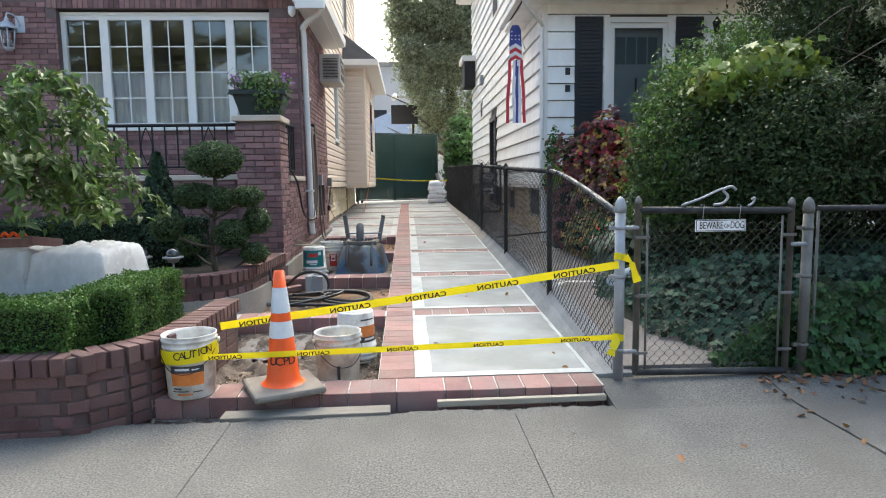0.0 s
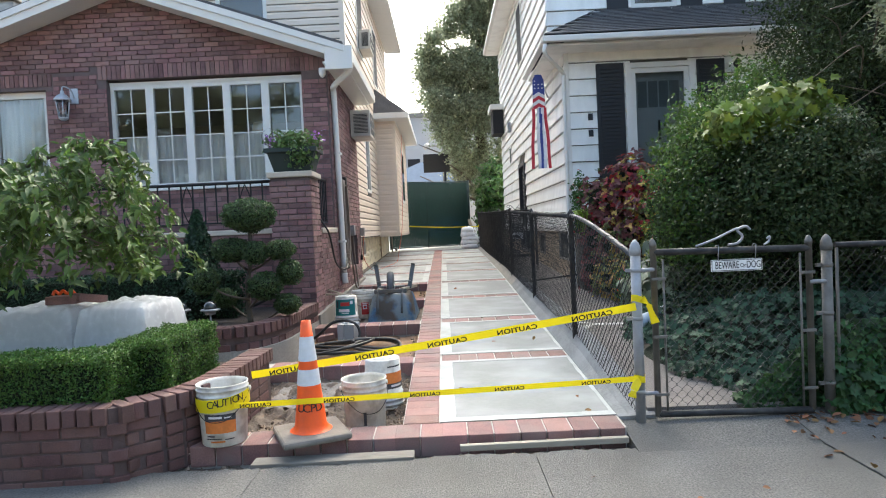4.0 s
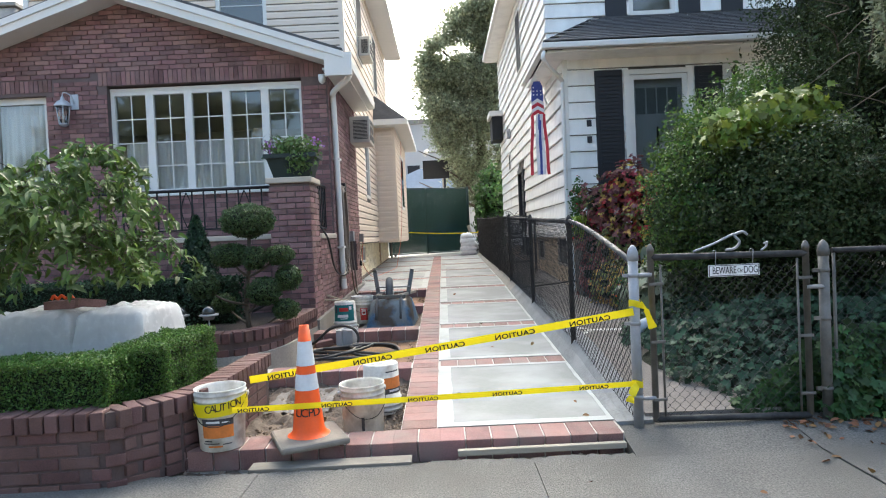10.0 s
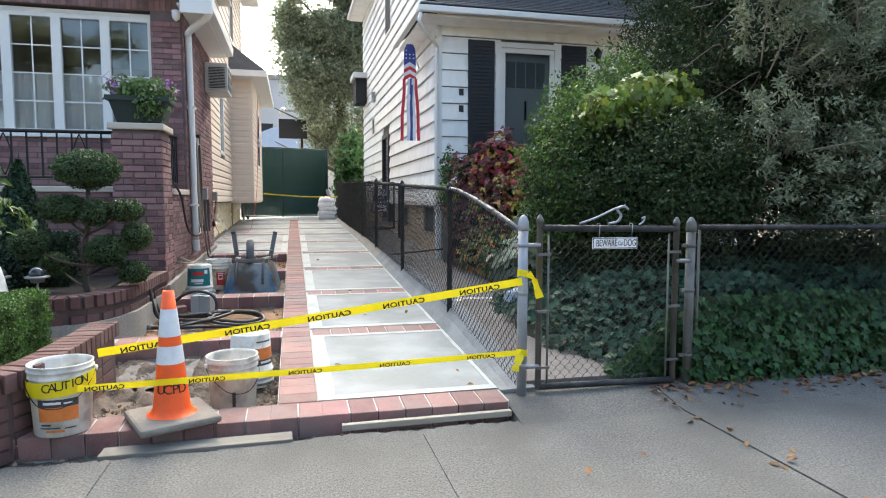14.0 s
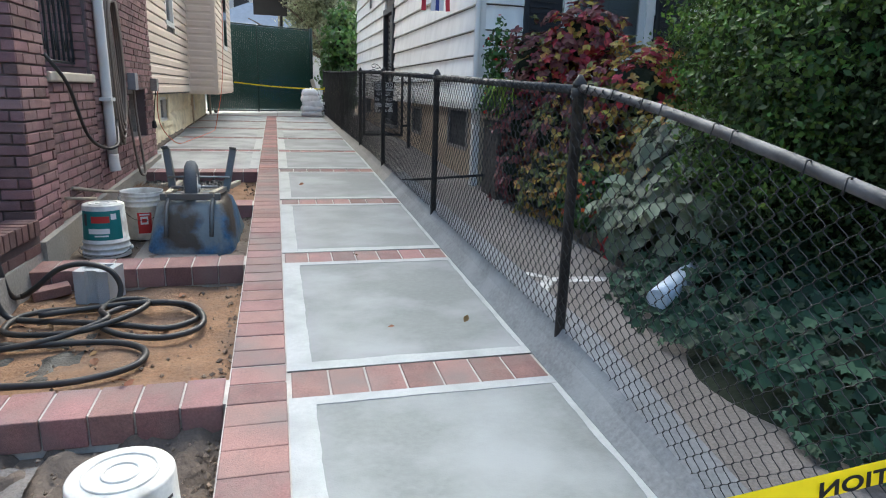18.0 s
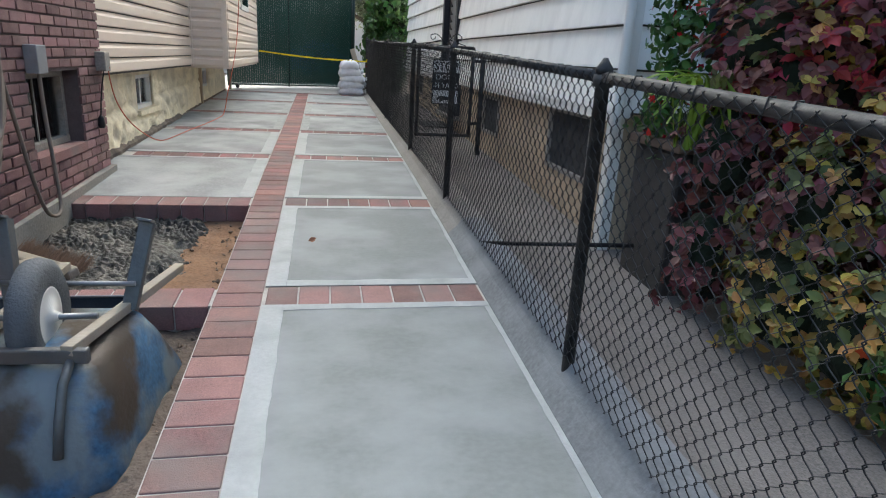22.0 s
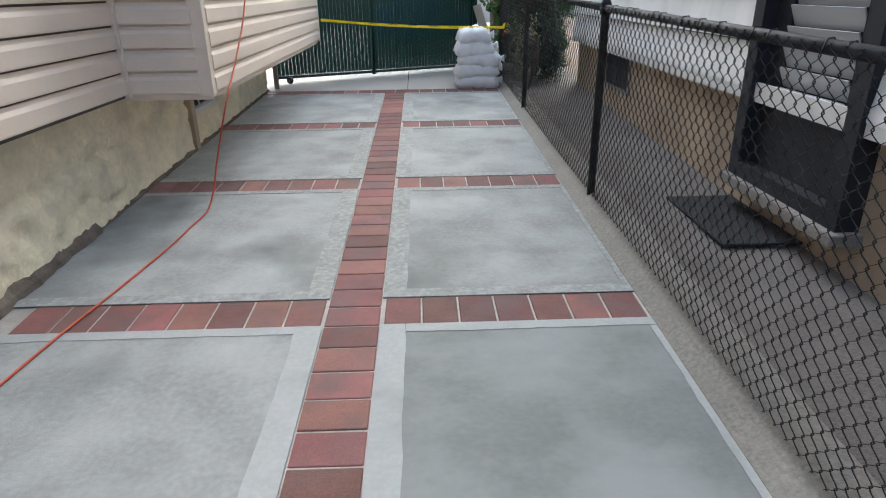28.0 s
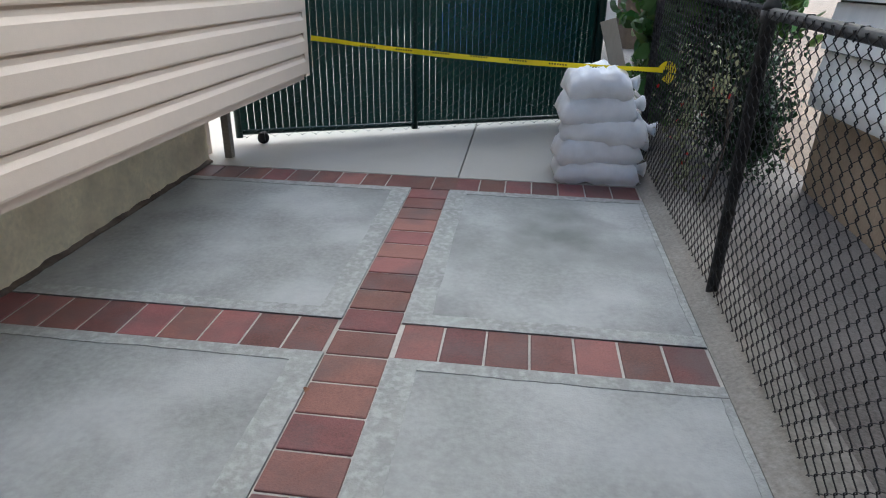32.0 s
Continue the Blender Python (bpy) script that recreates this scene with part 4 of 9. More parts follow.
# the bay that hangs over the drive
bay = empty("bay", "", ""); bay.parent = house
XBAY, BY0, BY1 = -1.03, 12.0, 16.27
part("bay_core", bbox(XS - 0.2, XBAY - 0.012, BY0 + 0.012, BY1, 1.125, 4.02), SIDING, bay)
clapboards("siding_board", bay, SIDING, "x", XBAY - 0.012, 1, BY0 + 0.05, BY1 - 0.045, 1.13, 4.0, 0.127, 0.027)
clapboards("siding_board", bay, SIDING, "y", BY0 + 0.012, -1, XS + 0.02, XBAY - 0.06, 1.13, 4.0, 0.127, 0.027)
part("corner_post", bbox(XBAY - 0.075, XBAY + 0.008, BY0 - 0.008, BY0 + 0.06, 1.122, 4.0, 0.004), SIDING, bay)
part("corner_post", bbox(XBAY - 0.06, XBAY + 0.008, BY1 - 0.05, BY1 + 0.02, 1.122, 4.0, 0.004), SIDING, bay)
part("inner_post", bbox(XS, XS + 0.03, BY0 - 0.03, BY0 - 0.006, 1.122, 4.0), SIDING, bay)
part("window_casing", bbox(XBAY, XBAY + 0.03, 13.6, 14.6, 2.0, 3.5), TRIM, bay)
part("bay_pane", bbox(XBAY + 0.031, XBAY + 0.035, 13.68, 14.52, 2.08, 3.42), GLASS, bay)
bm = bmesh.new()
v = [bm.verts.new(p) for p in ((-1.5, 11.6, 4.12), (-0.68, 11.6, 4.12), (-0.68, 16.7, 4.12), (-1.5, 16.7, 4.12), (XS, 12.2, 4.85), (XS, 16.1, 4.85))]
for q in ((0, 1, 4), (1, 2, 5, 4), (2, 3, 5), (3, 2, 1, 0)):
    bm.faces.new([v[i] for i in q])
part("bay_roof", bm, ROOFING, bay, "grey asphalt shingles")
part("bay_fascia", bbox(-1.5, -0.66, 11.58, 16.72, 3.98, 4.12, 0.006), TRIM, bay)
part("bay_underside", bbox(-1.9, XBAY - 0.02, BY0 + 0.02, BY1 - 0.02, 1.10, 1.124), SIDING, bay)
part("window_cheek", bbox(-1.72, -1.63, 13.28, 13.36, 0.5, 1.1), TANWALL, bay)

# ---- right house ----
RX, RY = 2.04, 5.88
whouse = empty("white_house", "white-shingled two-storey house with black shutters", "house")
RDOOR = (3.03, 3.91, 1.45, 3.53)
RDARK = mat("black_paint", (0.02, 0.021, 0.025), 0.55, var=0.2, bump=0.1)
rfront = empty("front_wall", "", ""); rfront.parent = whouse
solid("wall", rfront, GROOVE_SHADE, "y", RY + 0.012, 0.2, RX, 6.6, 1.15, 3.85, (RDOOR,))
clapboards("siding_board", rfront, SHINGLE_W, "y", RY + 0.012, -1, RX + 0.03, 6.6, 1.15, 3.85, 0.25, 0.042, (RDOOR,))
solid("foundation_front", rfront, TANWALL, "y", RY + 0.06, 0.2, RX + 0.06, 6.6, -0.1, 1.15)
rside = empty("side_wall", "", ""); rside.parent = whouse
RBW = ((6.37, 7.22, 0.62, 1.1), (8.74, 9.42, 0.64, 1.05), (10.72, 11.74, 0.68, 1.15), (14.0, 14.85, 0.75, 1.15))
RD2 = (10.72, 11.74, 1.15, 2.72)
solid("foundation_side", rside, TANWALL, "x", RX + 0.06, 0.2, RY + 0.26, 16.0, -0.1, 1.15, RBW)
solid("wall", rside, GROOVE_SHADE, "x", RX + 0.012, 0.2, RY + 0.22, 16.0, 1.15, 3.9, (RD2,))
solid("upper_wall", rside, GROOVE_SHADE, "x", RX + 0.012, 0.19, 7.27, 16.0, 3.9, 6.7)
clapboards("siding_board", rside, SHINGLE_W, "x", RX + 0.012, -1, RY + 0.03, 16.0, 1.15, 3.9, 0.25, 0.042, (RD2,))
clapboards("siding_board", rside, SHINGLE_W, "x", RX + 0.012, -1, 7.25, 16.0, 3.9, 6.65, 0.25, 0.042)
part("corner_board", bbox(RX - 0.02, RX + 0.05, RY - 0.03, RY + 0.04, 1.13, 3.85), TRIM, rside)
part("corner_pier", bbox(RX - 0.01, RX + 0.06, RY + 0.05, RY + 0.14, 0.1, 1.15), TRIM, rside)
part("skirt_board", bbox(RX - 0.025, RX - 0.006, RY, 16.0, 1.1, 1.2), TRIM, rside)
# dark sheet added behind the cellar openings as the shade inside
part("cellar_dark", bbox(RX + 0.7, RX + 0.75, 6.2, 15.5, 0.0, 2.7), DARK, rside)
for a0, a1, z0, z1 in (RBW[0], RBW[1], RBW[3]):
    bm = bmesh.new()
    for q in ((a0, a1, z1 - 0.035, z1), (a0, a1, z0, z0 + 0.035), (a0, a0 + 0.035, z0, z1), (a1 - 0.035, a1, z0, z1)):
        box(bm, RX + 0.045, RX + 0.10, q[0], q[1], q[2], q[3])
    w = part("basement_window", bm, KERB, rside, "grey framed basement window with a dark screen")
    bm = bbox(RX + 0.075, RX + 0.08, a0 + 0.035, a1 - 0.035, z0 + 0.035, z1 - 0.035)
    part("screen", bm, DARK, w)
# upper storey
solid("upper_front", rfront, GROOVE_SHADE, "y", 7.262, 0.2, RX + 0.21, 7.4, 3.85, 6.7, ((3.5, 4.3, 4.9, 6.3),))
clapboards("siding_board", rfront, SHINGLE_W, "y", 7.262, -1, RX, 7.4, 3.9, 6.65, 0.25, 0.042, ((3.5, 4.3, 4.9, 6.3),))
window(rfront, "y", 7.25, -1, 3.5, 4.3, 4.9, 6.3, 1, 2, 0.07, 0.06)
part("upper_room", bbox(3.0, 4.8, 8.3, 8.4, 4.6, 6.6), ROOMWALL, rfront)
for x0 in (3.08, 4.36, 5.1):
    part("shutter", bbox(x0, x0 + 0.37, 7.2, 7.235, 4.88, 6.32, 0.004), RDARK, rfront, "black louvred shutter")
# porch roof of asphalt shingles
proof = empty("porch_roof", "", ""); proof.parent = whouse
bm = bmesh.new()
v = [bm.verts.new(p) for p in ((1.68, 5.38, 3.92), (6.7, 5.38, 3.92), (6.7, 7.24, 4.86), (2.9, 7.24, 4.86), (1.68, 7.9, 3.92), (2.03, 7.24, 4.12))]
for q in ((0, 1, 2, 3), (0, 3, 5), (0, 5, 4)):
    bm.faces.new([v[i] for i in q])
bmesh.ops.solidify(bm, geom=bm.faces[:], thickness=0.03)
part("roof_slope", bm, ROOFING, proof, "dark asphalt shingles")
def shingle_courses(parent, p00, p10, p01, p11, n, tab, seed):
    """Overlapping shingle tabs laid over a sloping quad: p00 to p10 along the eave, p01 to p11 along the top."""
    r = random.Random(seed)
    a, b, c, d = (Vector(p) for p in (p00, p10, p01, p11))
    up = (b - a).cross(c - a).normalized()
    vs, fs = [], []
    for j in range(n):
        v0, v1 = j / n, (j + 1.25) / n
        L = (a.lerp(c, v0) - b.lerp(d, v0)).length
        k = max(1, int(L / tab))
        for i in range(k):
            u0, u1 = (i + (0.5 if j % 2 else 0) + 0.02) / k, (i + (0.5 if j % 2 else 0) + 0.98) / k
            if u0 > 1:
                continue
            u1 = min(u1, 1.0)
            drop = r.uniform(-0.03, 0.03) / n
            o = len(vs)
            for u, v, h in ((u0, v0 + drop, 0.016), (u1, v0 + drop, 0.016), (u1, min(v1, 1.0), 0.004), (u0, min(v1, 1.0), 0.004), (u0, v0 + drop, 0.002), (u1, v0 + drop, 0.002)):
                q = a.lerp(b, u).lerp(c.lerp(d, u), v) + up * h
                vs.append(tuple(q))
            fs += [(o, o + 1, o + 2, o + 3), (o + 4, o + 5, o + 1, o), (o + 4, o, o + 3), (o + 5, o + 2, o + 1)]
    return tagged(raw("shingle_course", vs, fs, ROOFING, parent), kind="stuff")
shingle_courses(proof, (1.66, 5.36, 3.955), (6.7, 5.36, 3.955), (2.9, 7.24, 4.895), (6.7, 7.24, 4.895), 15, 0.3, 5)
shingle_courses(proof, (1.67, 7.9, 3.955), (1.67, 5.36, 3.955), (2.0, 7.24, 4.15), (2.86, 7.24, 4.88), 8, 0.3, 6)
part("soffit", bbox(1.72, 6.7, 5.40, RY + 0.01, 3.80, 3.83), SHINGLE_W, proof)
part("side_soffit", bbox(1.72, RX, RY + 0.01, 7.6, 3.80, 3.83), SHINGLE_W, proof)
part("gutter", bbox(1.62, 6.7, 5.29, 5.38, 3.835, 3.92, 0.012), TRIM, proof, "white aluminium gutter")
part("side_gutter", bbox(1.61, 1.70, 5.39, 7.6, 3.835, 3.91, 0.012), TRIM, proof)
ds = empty("corner_downspout", "white aluminium downspout on the house corner", "downspout")
bm = bmesh.new()
tube(bm, spline([(1.66, 5.33, 3.8), (1.66, 5.34, 3.66), (1.99, 5.82, 3.5), (2.0, 5.84, 3.35), (2.0, 5.84, 2.2), (2.0, 5.84, 1.0)], 6), 0.03, 8)
part("pipe", bm, TRIM, ds)
roof3 = empty("upper_roof", "", ""); roof3.parent = whouse
gable_roof(roof3, 1.66, 4.7, 7.8, 6.7, 8.9, 6.9, 16.2, 0.1)
part("eave_soffit", bbox(1.66, RX - 0.01, 6.9, 16.2, 6.62, 6.66), SHINGLE_W, roof3)
part("eave_gutter", bbox(1.58, 1.68, 6.9, 16.2, 6.64, 6.76, 0.01), TRIM, roof3)
solid("rear_wall", whouse, SHINGLE_W, "y", 16.0, -0.2, RX + 0.22, 7.4, 0, 6.7)
solid("far_wall", whouse, SHINGLE_W, "x", 7.2, 0.2, RY, 15.8, 0, 6.7)
# front door, storm door, shutters
dd = empty("front_door", "", ""); dd.parent = rfront
bm = bmesh.new()
for q in ((2.94, 3.03, 1.4, 3.61), (3.91, 4.0, 1.4, 3.61), (3.03, 3.91, 3.535, 3.61)):
    box(bm, q[0], q[1], RY - 0.05, RY + 0.05, q[2], q[3])
part("casing", bm, TRIM, dd, "white door casing")
bm = bmesh.new()
for q in ((3.03, 3.10, 1.45, 3.53), (3.84, 3.91, 1.45, 3.53), (3.10, 3.84, 3.46, 3.53), (3.10, 3.84, 1.45, 1.7)):
    box(bm, q[0], q[1], RY - 0.02, RY + 0.02, q[2], q[3])
part("storm_frame", bm, TRIM, dd, "white storm door frame")
p = part("storm_glass", bbox(3.10, 3.84, RY - 0.003, RY + 0.003, 1.7, 3.46), GLASS, dd)
p.visible_shadow = False
bm = bmesh.new()
box(bm, 3.04, 3.90, RY + 0.10, RY + 0.14, 1.45, 3.52)
for a0, a1, z0, z1 in ((3.14, 3.42, 1.6, 2.1), (3.52, 3.8, 1.6, 2.1), (3.14, 3.42, 2.2, 2.72), (3.52, 3.8, 2.2, 2.72)):
    box(bm, a0, a1, RY + 0.085, RY + 0.1, z0, z1, None, 0.008)
part("door_leaf", bm, mat("grey_door", (0.42, 0.44, 0.45), 0.5, var=0.1, bump=0.05), dd, "grey panelled front door")
bm = bmesh.new()
for i in range(4):
    box(bm, 3.16 + i * 0.165, 3.30 + i * 0.165, RY + 0.09, RY + 0.101, 2.95, 3.35)
part("door_light", bm, mat("door_glass", (0.16, 0.18, 0.19), 0.3, var=0.1, bump=0), dd)
bm = bmesh.new()
box(bm, 3.46, 3.49, RY + 0.07, RY + 0.1, 2.45, 2.75, None, 0.008)
part("knocker", bm, IRON, dd)
bm = bmesh.new()
box(bm, 3.86, 3.885, RY - 0.06, RY - 0.02, 2.4, 2.55, None, 0.006)
part("door_handle", bm, IRON, dd)
for x0 in (2.50, 4.03):
    sh = part("shutter", bbox(x0, x0 + 0.42, RY - 0.045, RY - 0.012, 1.5, 3.62, 0.005), RDARK, rfront, "black wooden shutter")
    for k in range(36):
        z = 1.6 + k * 0.055
        bm = bmesh.new()
        box(bm, x0 + 0.05, x0 + 0.37, RY - 0.056, RY - 0.046, z, z + 0.035)
        part("slat", bm, RDARK, sh)

# ---- fences and gates ----
def kz(y):
    """Top of the kerb."""
    return dz(y) + kerb_h(y) * min(1.0, max(0.02, (y - 0.2) * 0.7))


def wires(name, fn, length, heights, parent, material, d=0.0315, r=0.0021, label=""):
    """Chain-link fabric: interlocking bent wires. fn(s) gives x, y along the run, heights(s) the bottom and the top."""
    vs, fs = [], []
    for k in range(int(length / d)):
        s0 = (k + 0.5) * d
        zb, zt = heights(s0)
        m = max(2, int((zt - zb) / 0.0325))
        x2, y2 = fn(s0 + 0.5)
        x1, y1 = fn(s0 - 0.5)
        q = math.hypot(x2 - x1, y2 - y1)
        dx, dy = (x2 - x1) / q, (y2 - y1) / q
        prev = None
        for j in range(m * 3 + 1):
            c = (1.0, 0.62, -0.62)[j % 3] * (1 if (j // 3 + k) % 2 == 0 else -1)
            x, y = fn(min(max(s0 + c * (d * 0.5 + 0.0022), 0), length))
            z = zb + (zt - zb) * (j + (0, -0.18, 0.18)[j % 3]) / (m * 3)
            off = r * 1.1 * c
            px, py = x - dy * off, y + dx * off
            o = len(vs)
            vs += [(px + dx * r, py + dy * r, z), (px - dx * r * 0.5 - dy * r, py - dy * r * 0.5 + dx * r, z), (px - dx * r * 0.5 + dy * r, py - dy * r * 0.5 - dx * r, z)]
            if prev is not None:
                for a in range(3):
                    fs.append((prev + a, prev + (a + 1) % 3, o + (a + 1) % 3, o + a))
            prev = o
    ob = raw(name, vs, fs, material, parent, True)
    return tagged(ob, label, kind="stuff")


FX = 1.226
fence = empty("chain_link_fence", "black vinyl-coated chain-link fence on a concrete kerb", "fence")
POSTS = (1.91, 4.385, 6.97, 9.1, 11.89, 14.57, 16.55)
def rail_z(y):
    if y < 1.91:
        t = (1.91 - y) / 1.74
        return 1.30 - 0.30 * t ** 1.35
    return kz(y) + 1.062 + (0.0 if y > 3 else 0.0)
for y in POSTS:
    bm = bmesh.new()
    lathe(bm, [(0.024, kz(y) - 0.05), (0.024, kz(y) + 1.075), (0.030, kz(y) + 1.076), (0.030, kz(y) + 1.09), (0.016, kz(y) + 1.11), (0.008, kz(y) + 1.125)], 12, Matrix.Translation((FX, y, 0)))
    p = part("post", bm, COATED, fence)
    bm = bmesh.new()
    lathe(bm, [(0.034, -0.02), (0.034, 0.02)], 10, Matrix.Translation((FX, y, kz(y) + 1.05)))
    part("rail_collar", bm, COATED, p)
bm = bmesh.new()
tube(bm, [(FX + 0.03 * max(0, (1.91 - y) / 1.74), y, rail_z(y)) for y in [0.17 + i * 0.29 for i in range(7)]], 0.019, 8)
part("sloping_rail", bm, mat("worn_rail", (0.055, 0.055, 0.058), 0.55, 0.1, var=0.3, scale=9, bump=0.15, stain=(0.17, 0.17, 0.175), stain_amt=0.6, stain_scale=8), fence, "worn sloping top rail, paint rubbed to steel")
ys_ = (1.91,) + POSTS[1:]
for a, b in zip(ys_, ys_[1:]):
    bm = bmesh.new()
    tube(bm, [(FX, a, rail_z(a)), (FX, b, rail_z(b))], 0.02, 8)
    part("top_rail", bm, COATED, fence)
wires("mesh_fabric", lambda s: (FX - 0.022 + 0.05 * max(0, (1.71 - s) / 1.71), 0.2 + s), 16.4, lambda s: (kz(0.2 + s) + 0.015 - (0.03 if s < 1.6 else 0) * (1.6 - s) / 1.6, rail_z(0.2 + s) + 0.012), fence, COATED, label="black chain-link mesh")
# wire ties over the rail
for i in range(90):
    y = 0.35 + i * 0.18 + 0.05 * math.sin(i * 2.7)
    bm = bmesh.new()
    z = rail_z(y)
    tube(bm, [(FX - 0.026, y - 0.012, z - 0.015), (FX - 0.012, y - 0.004, z + 0.021), (FX + 0.012, y + 0.006, z + 0.022), (FX + 0.026, y + 0.012, z - 0.012)], 0.0028, 4)
    part("wire_tie", bm, COATED, fence)

def dome_post(name, x, y, z0, z1, r, label, mt=GALV):
    p = empty(name, label, "post")
    bm = bmesh.new()
    lathe(bm, [(r, z0), (r, z1)], 16, Matrix.Translation((x, y, 0)))
    part("shaft", bm, mt, p)
    bm = bmesh.new()
    lathe(bm, [(r * 1.12, z1 - 0.03), (r * 1.14, z1 + 0.005), (r * 1.0, z1 + 0.03), (r * 0.75, z1 + 0.05), (r * 0.3, z1 + 0.066), (0.002, z1 + 0.07)], 16, Matrix.Translation((x, y, 0)))
    part("cap", bm, mt, p)
    for z in (z1 - 0.12, z1 - 0.42, z0 + 0.22):
        bm = bmesh.new()
        lathe(bm, [(r * 1.1, -0.012), (r * 1.14, 0), (r * 1.1, 0.012)], 16, Matrix.Translation((x, y, z)))
        box(bm, x - r - 0.035, x - r, y - 0.01, y + 0.01, z - 0.01, z + 0.01)
        part("clamp", bm, mt, p)
    return p
dome_post("gate_post", 1.262, 0.17, -0.06, 1.04, 0.031, "galvanised steel gate post with a domed cap")
dome_post("latch_post", 2.447, 0.17, -0.06, 1.02, 0.031, "weathered grey steel latch post with a domed cap", GALV_D)
gate = empty("front_gate", "chain-link garden gate with galvanised stiles and dark rails", "gate")
for x, z0, z1, r in ((1.372, 0.0, 1.06, 0.02), (2.337, 0.0, 1.04, 0.02)):
    bm = bmesh.new()
    lathe(bm, [(r, z0), (r, z1), (r * 1.15, z1), (r * 1.1, z1 + 0.02), (r * 0.5, z1 + 0.045), (0.002, z1 + 0.05)], 14, Matrix.Translation((x, 0.17, 0)))
    part("stile", bm, GALV_D, gate, "worn galvanised stile")
for z, r in ((1.025, 0.021), (0.012, 0.021)):
    bm = bmesh.new()
    tube(bm, [(1.372, 0.17, z), (2.337, 0.17, z - 0.015)], r, 10)
    part("rail", bm, COATED, gate, "dark painted rail")
for x in (1.43, 2.28):
    bm = bmesh.new()
    tube(bm, [(x, 0.165, 0.02), (x, 0.165, 0.98)], 0.007, 6)
    part("tension_bar", bm, GALV_D, gate)
for z in (0.14, 0.5, 0.86):
    for x0, x1 in ((1.35, 1.44), (2.27, 2.36)):
        bm = bmesh.new()
        box(bm, x0, x1, 0.142, 0.152, z - 0.009, z + 0.009, None, 0.002)
        part("band", bm, GALV_D, gate)
for x0, x1, z in ((1.27, 1.37, 0.92), (1.27, 1.37, 0.15), (2.33, 2.45, 0.80)):
    bm = bmesh.new()
    tube(bm, [(x0, 0.155, z), (x1, 0.155, z)], 0.013, 8)
    part("hinge" if x1 < 2 else "latch", bm, GALV, gate)
wires("mesh_fabric", lambda s: (1.43 + s, 0.17), 0.86, lambda s: (0.03, 0.95), gate, COATED, label="chain-link mesh")
bm = bmesh.new()
tube(bm, spline([(1.64, 0.17, 1.05), (1.76, 0.17, 1.09), (1.86, 0.17, 1.135), (1.9, 0.17, 1.15)], 5), 0.008, 6)
tube(bm, spline([(1.84, 0.17, 1.05), (1.90, 0.17, 1.06), (1.93, 0.17, 1.10), (1.90, 0.17, 1.14), (1.95, 0.17, 1.16), (1.98, 0.17, 1.14)], 6), 0.009, 6)
tube(bm, spline([(2.06, 0.17, 1.04), (2.09, 0.17, 1.06), (2.1, 0.17, 1.09), (2.08, 0.17, 1.08)], 5), 0.007, 6)
part("scrollwork", bm, GALV, gate, "broken metal scrollwork on the top rail")


def letters(text, size, material, parent, m, name="lettering", extrude=0.0008, bold=0.0):
    cu = bpy.data.curves.new("text", "FONT")
    cu.body, cu.size, cu.align_x, cu.align_y, cu.extrude = text, size, "CENTER", "CENTER", extrude
    cu.offset = bold * size
    cu.space_character = 1.0 + bold * 2.5
    tmp = bpy.data.objects.new("text", cu)
    scene.collection.objects.link(tmp)
    bpy.context.view_layer.update()
    me = bpy.data.meshes.new_from_object(tmp.evaluated_get(bpy.context.evaluated_depsgraph_get()))
    bpy.data.objects.remove(tmp)
    me.materials.clear()
    me.materials.append(material)
    ob = new(name, me)
    ob.parent = parent
    ob.matrix_basis = m
    return ob


BLACKINK = mat("black_ink", (0.015, 0.015, 0.015), 0.6, bump=0, var=0.1)
SIGNW = mat("sign_white", (0.82, 0.82, 0.80), 0.5, var=0.1, scale=10, bump=0.05, stain=(0.45, 0.43, 0.4), stain_amt=0.5, stain_scale=12)
sign = empty("dog_sign", "small white metal warning plate wired to the gate", "sign")
part("plate", bbox(1.716, 2.032, 0.138, 0.142, 0.889, 0.962, 0.001), SIGNW, sign)
bm = bmesh.new()
for q in ((1.720, 2.028, 0.955, 0.959), (1.720, 2.028, 0.892, 0.896), (1.720, 1.724, 0.896, 0.955), (2.024, 2.028, 0.896, 0.955)):
    box(bm, q[0], q[1], 0.1368, 0.1379, q[2], q[3])
part("border", bm, BLACKINK, sign)
letters("BEWARE", 0.062, BLACKINK, sign, pose(1.815, 0.1372, 0.925, 90, 0, 0) @ Matrix.Diagonal((0.62, 1.0, 1, 1)))
letters("OF", 0.035, BLACKINK, sign, pose(1.912, 0.1372, 0.920, 90, 20, 0) @ Matrix.Diagonal((0.8, 1, 1, 1)))
letters("DOG", 0.062, BLACKINK, sign, pose(1.978, 0.1372, 0.925, 90, 0, 0) @ Matrix.Diagonal((0.62, 1.0, 1, 1)))
for x in (1.76, 1.99):
    bm = bmesh.new()
    tube(bm, [(x, 0.137, 0.96), (x + 0.01, 0.145, 1.05), (x + 0.005, 0.17, 1.052), (x, 0.19, 1.0)], 0.0025, 5)
    part("wire_loop", bm, GALV, sign)
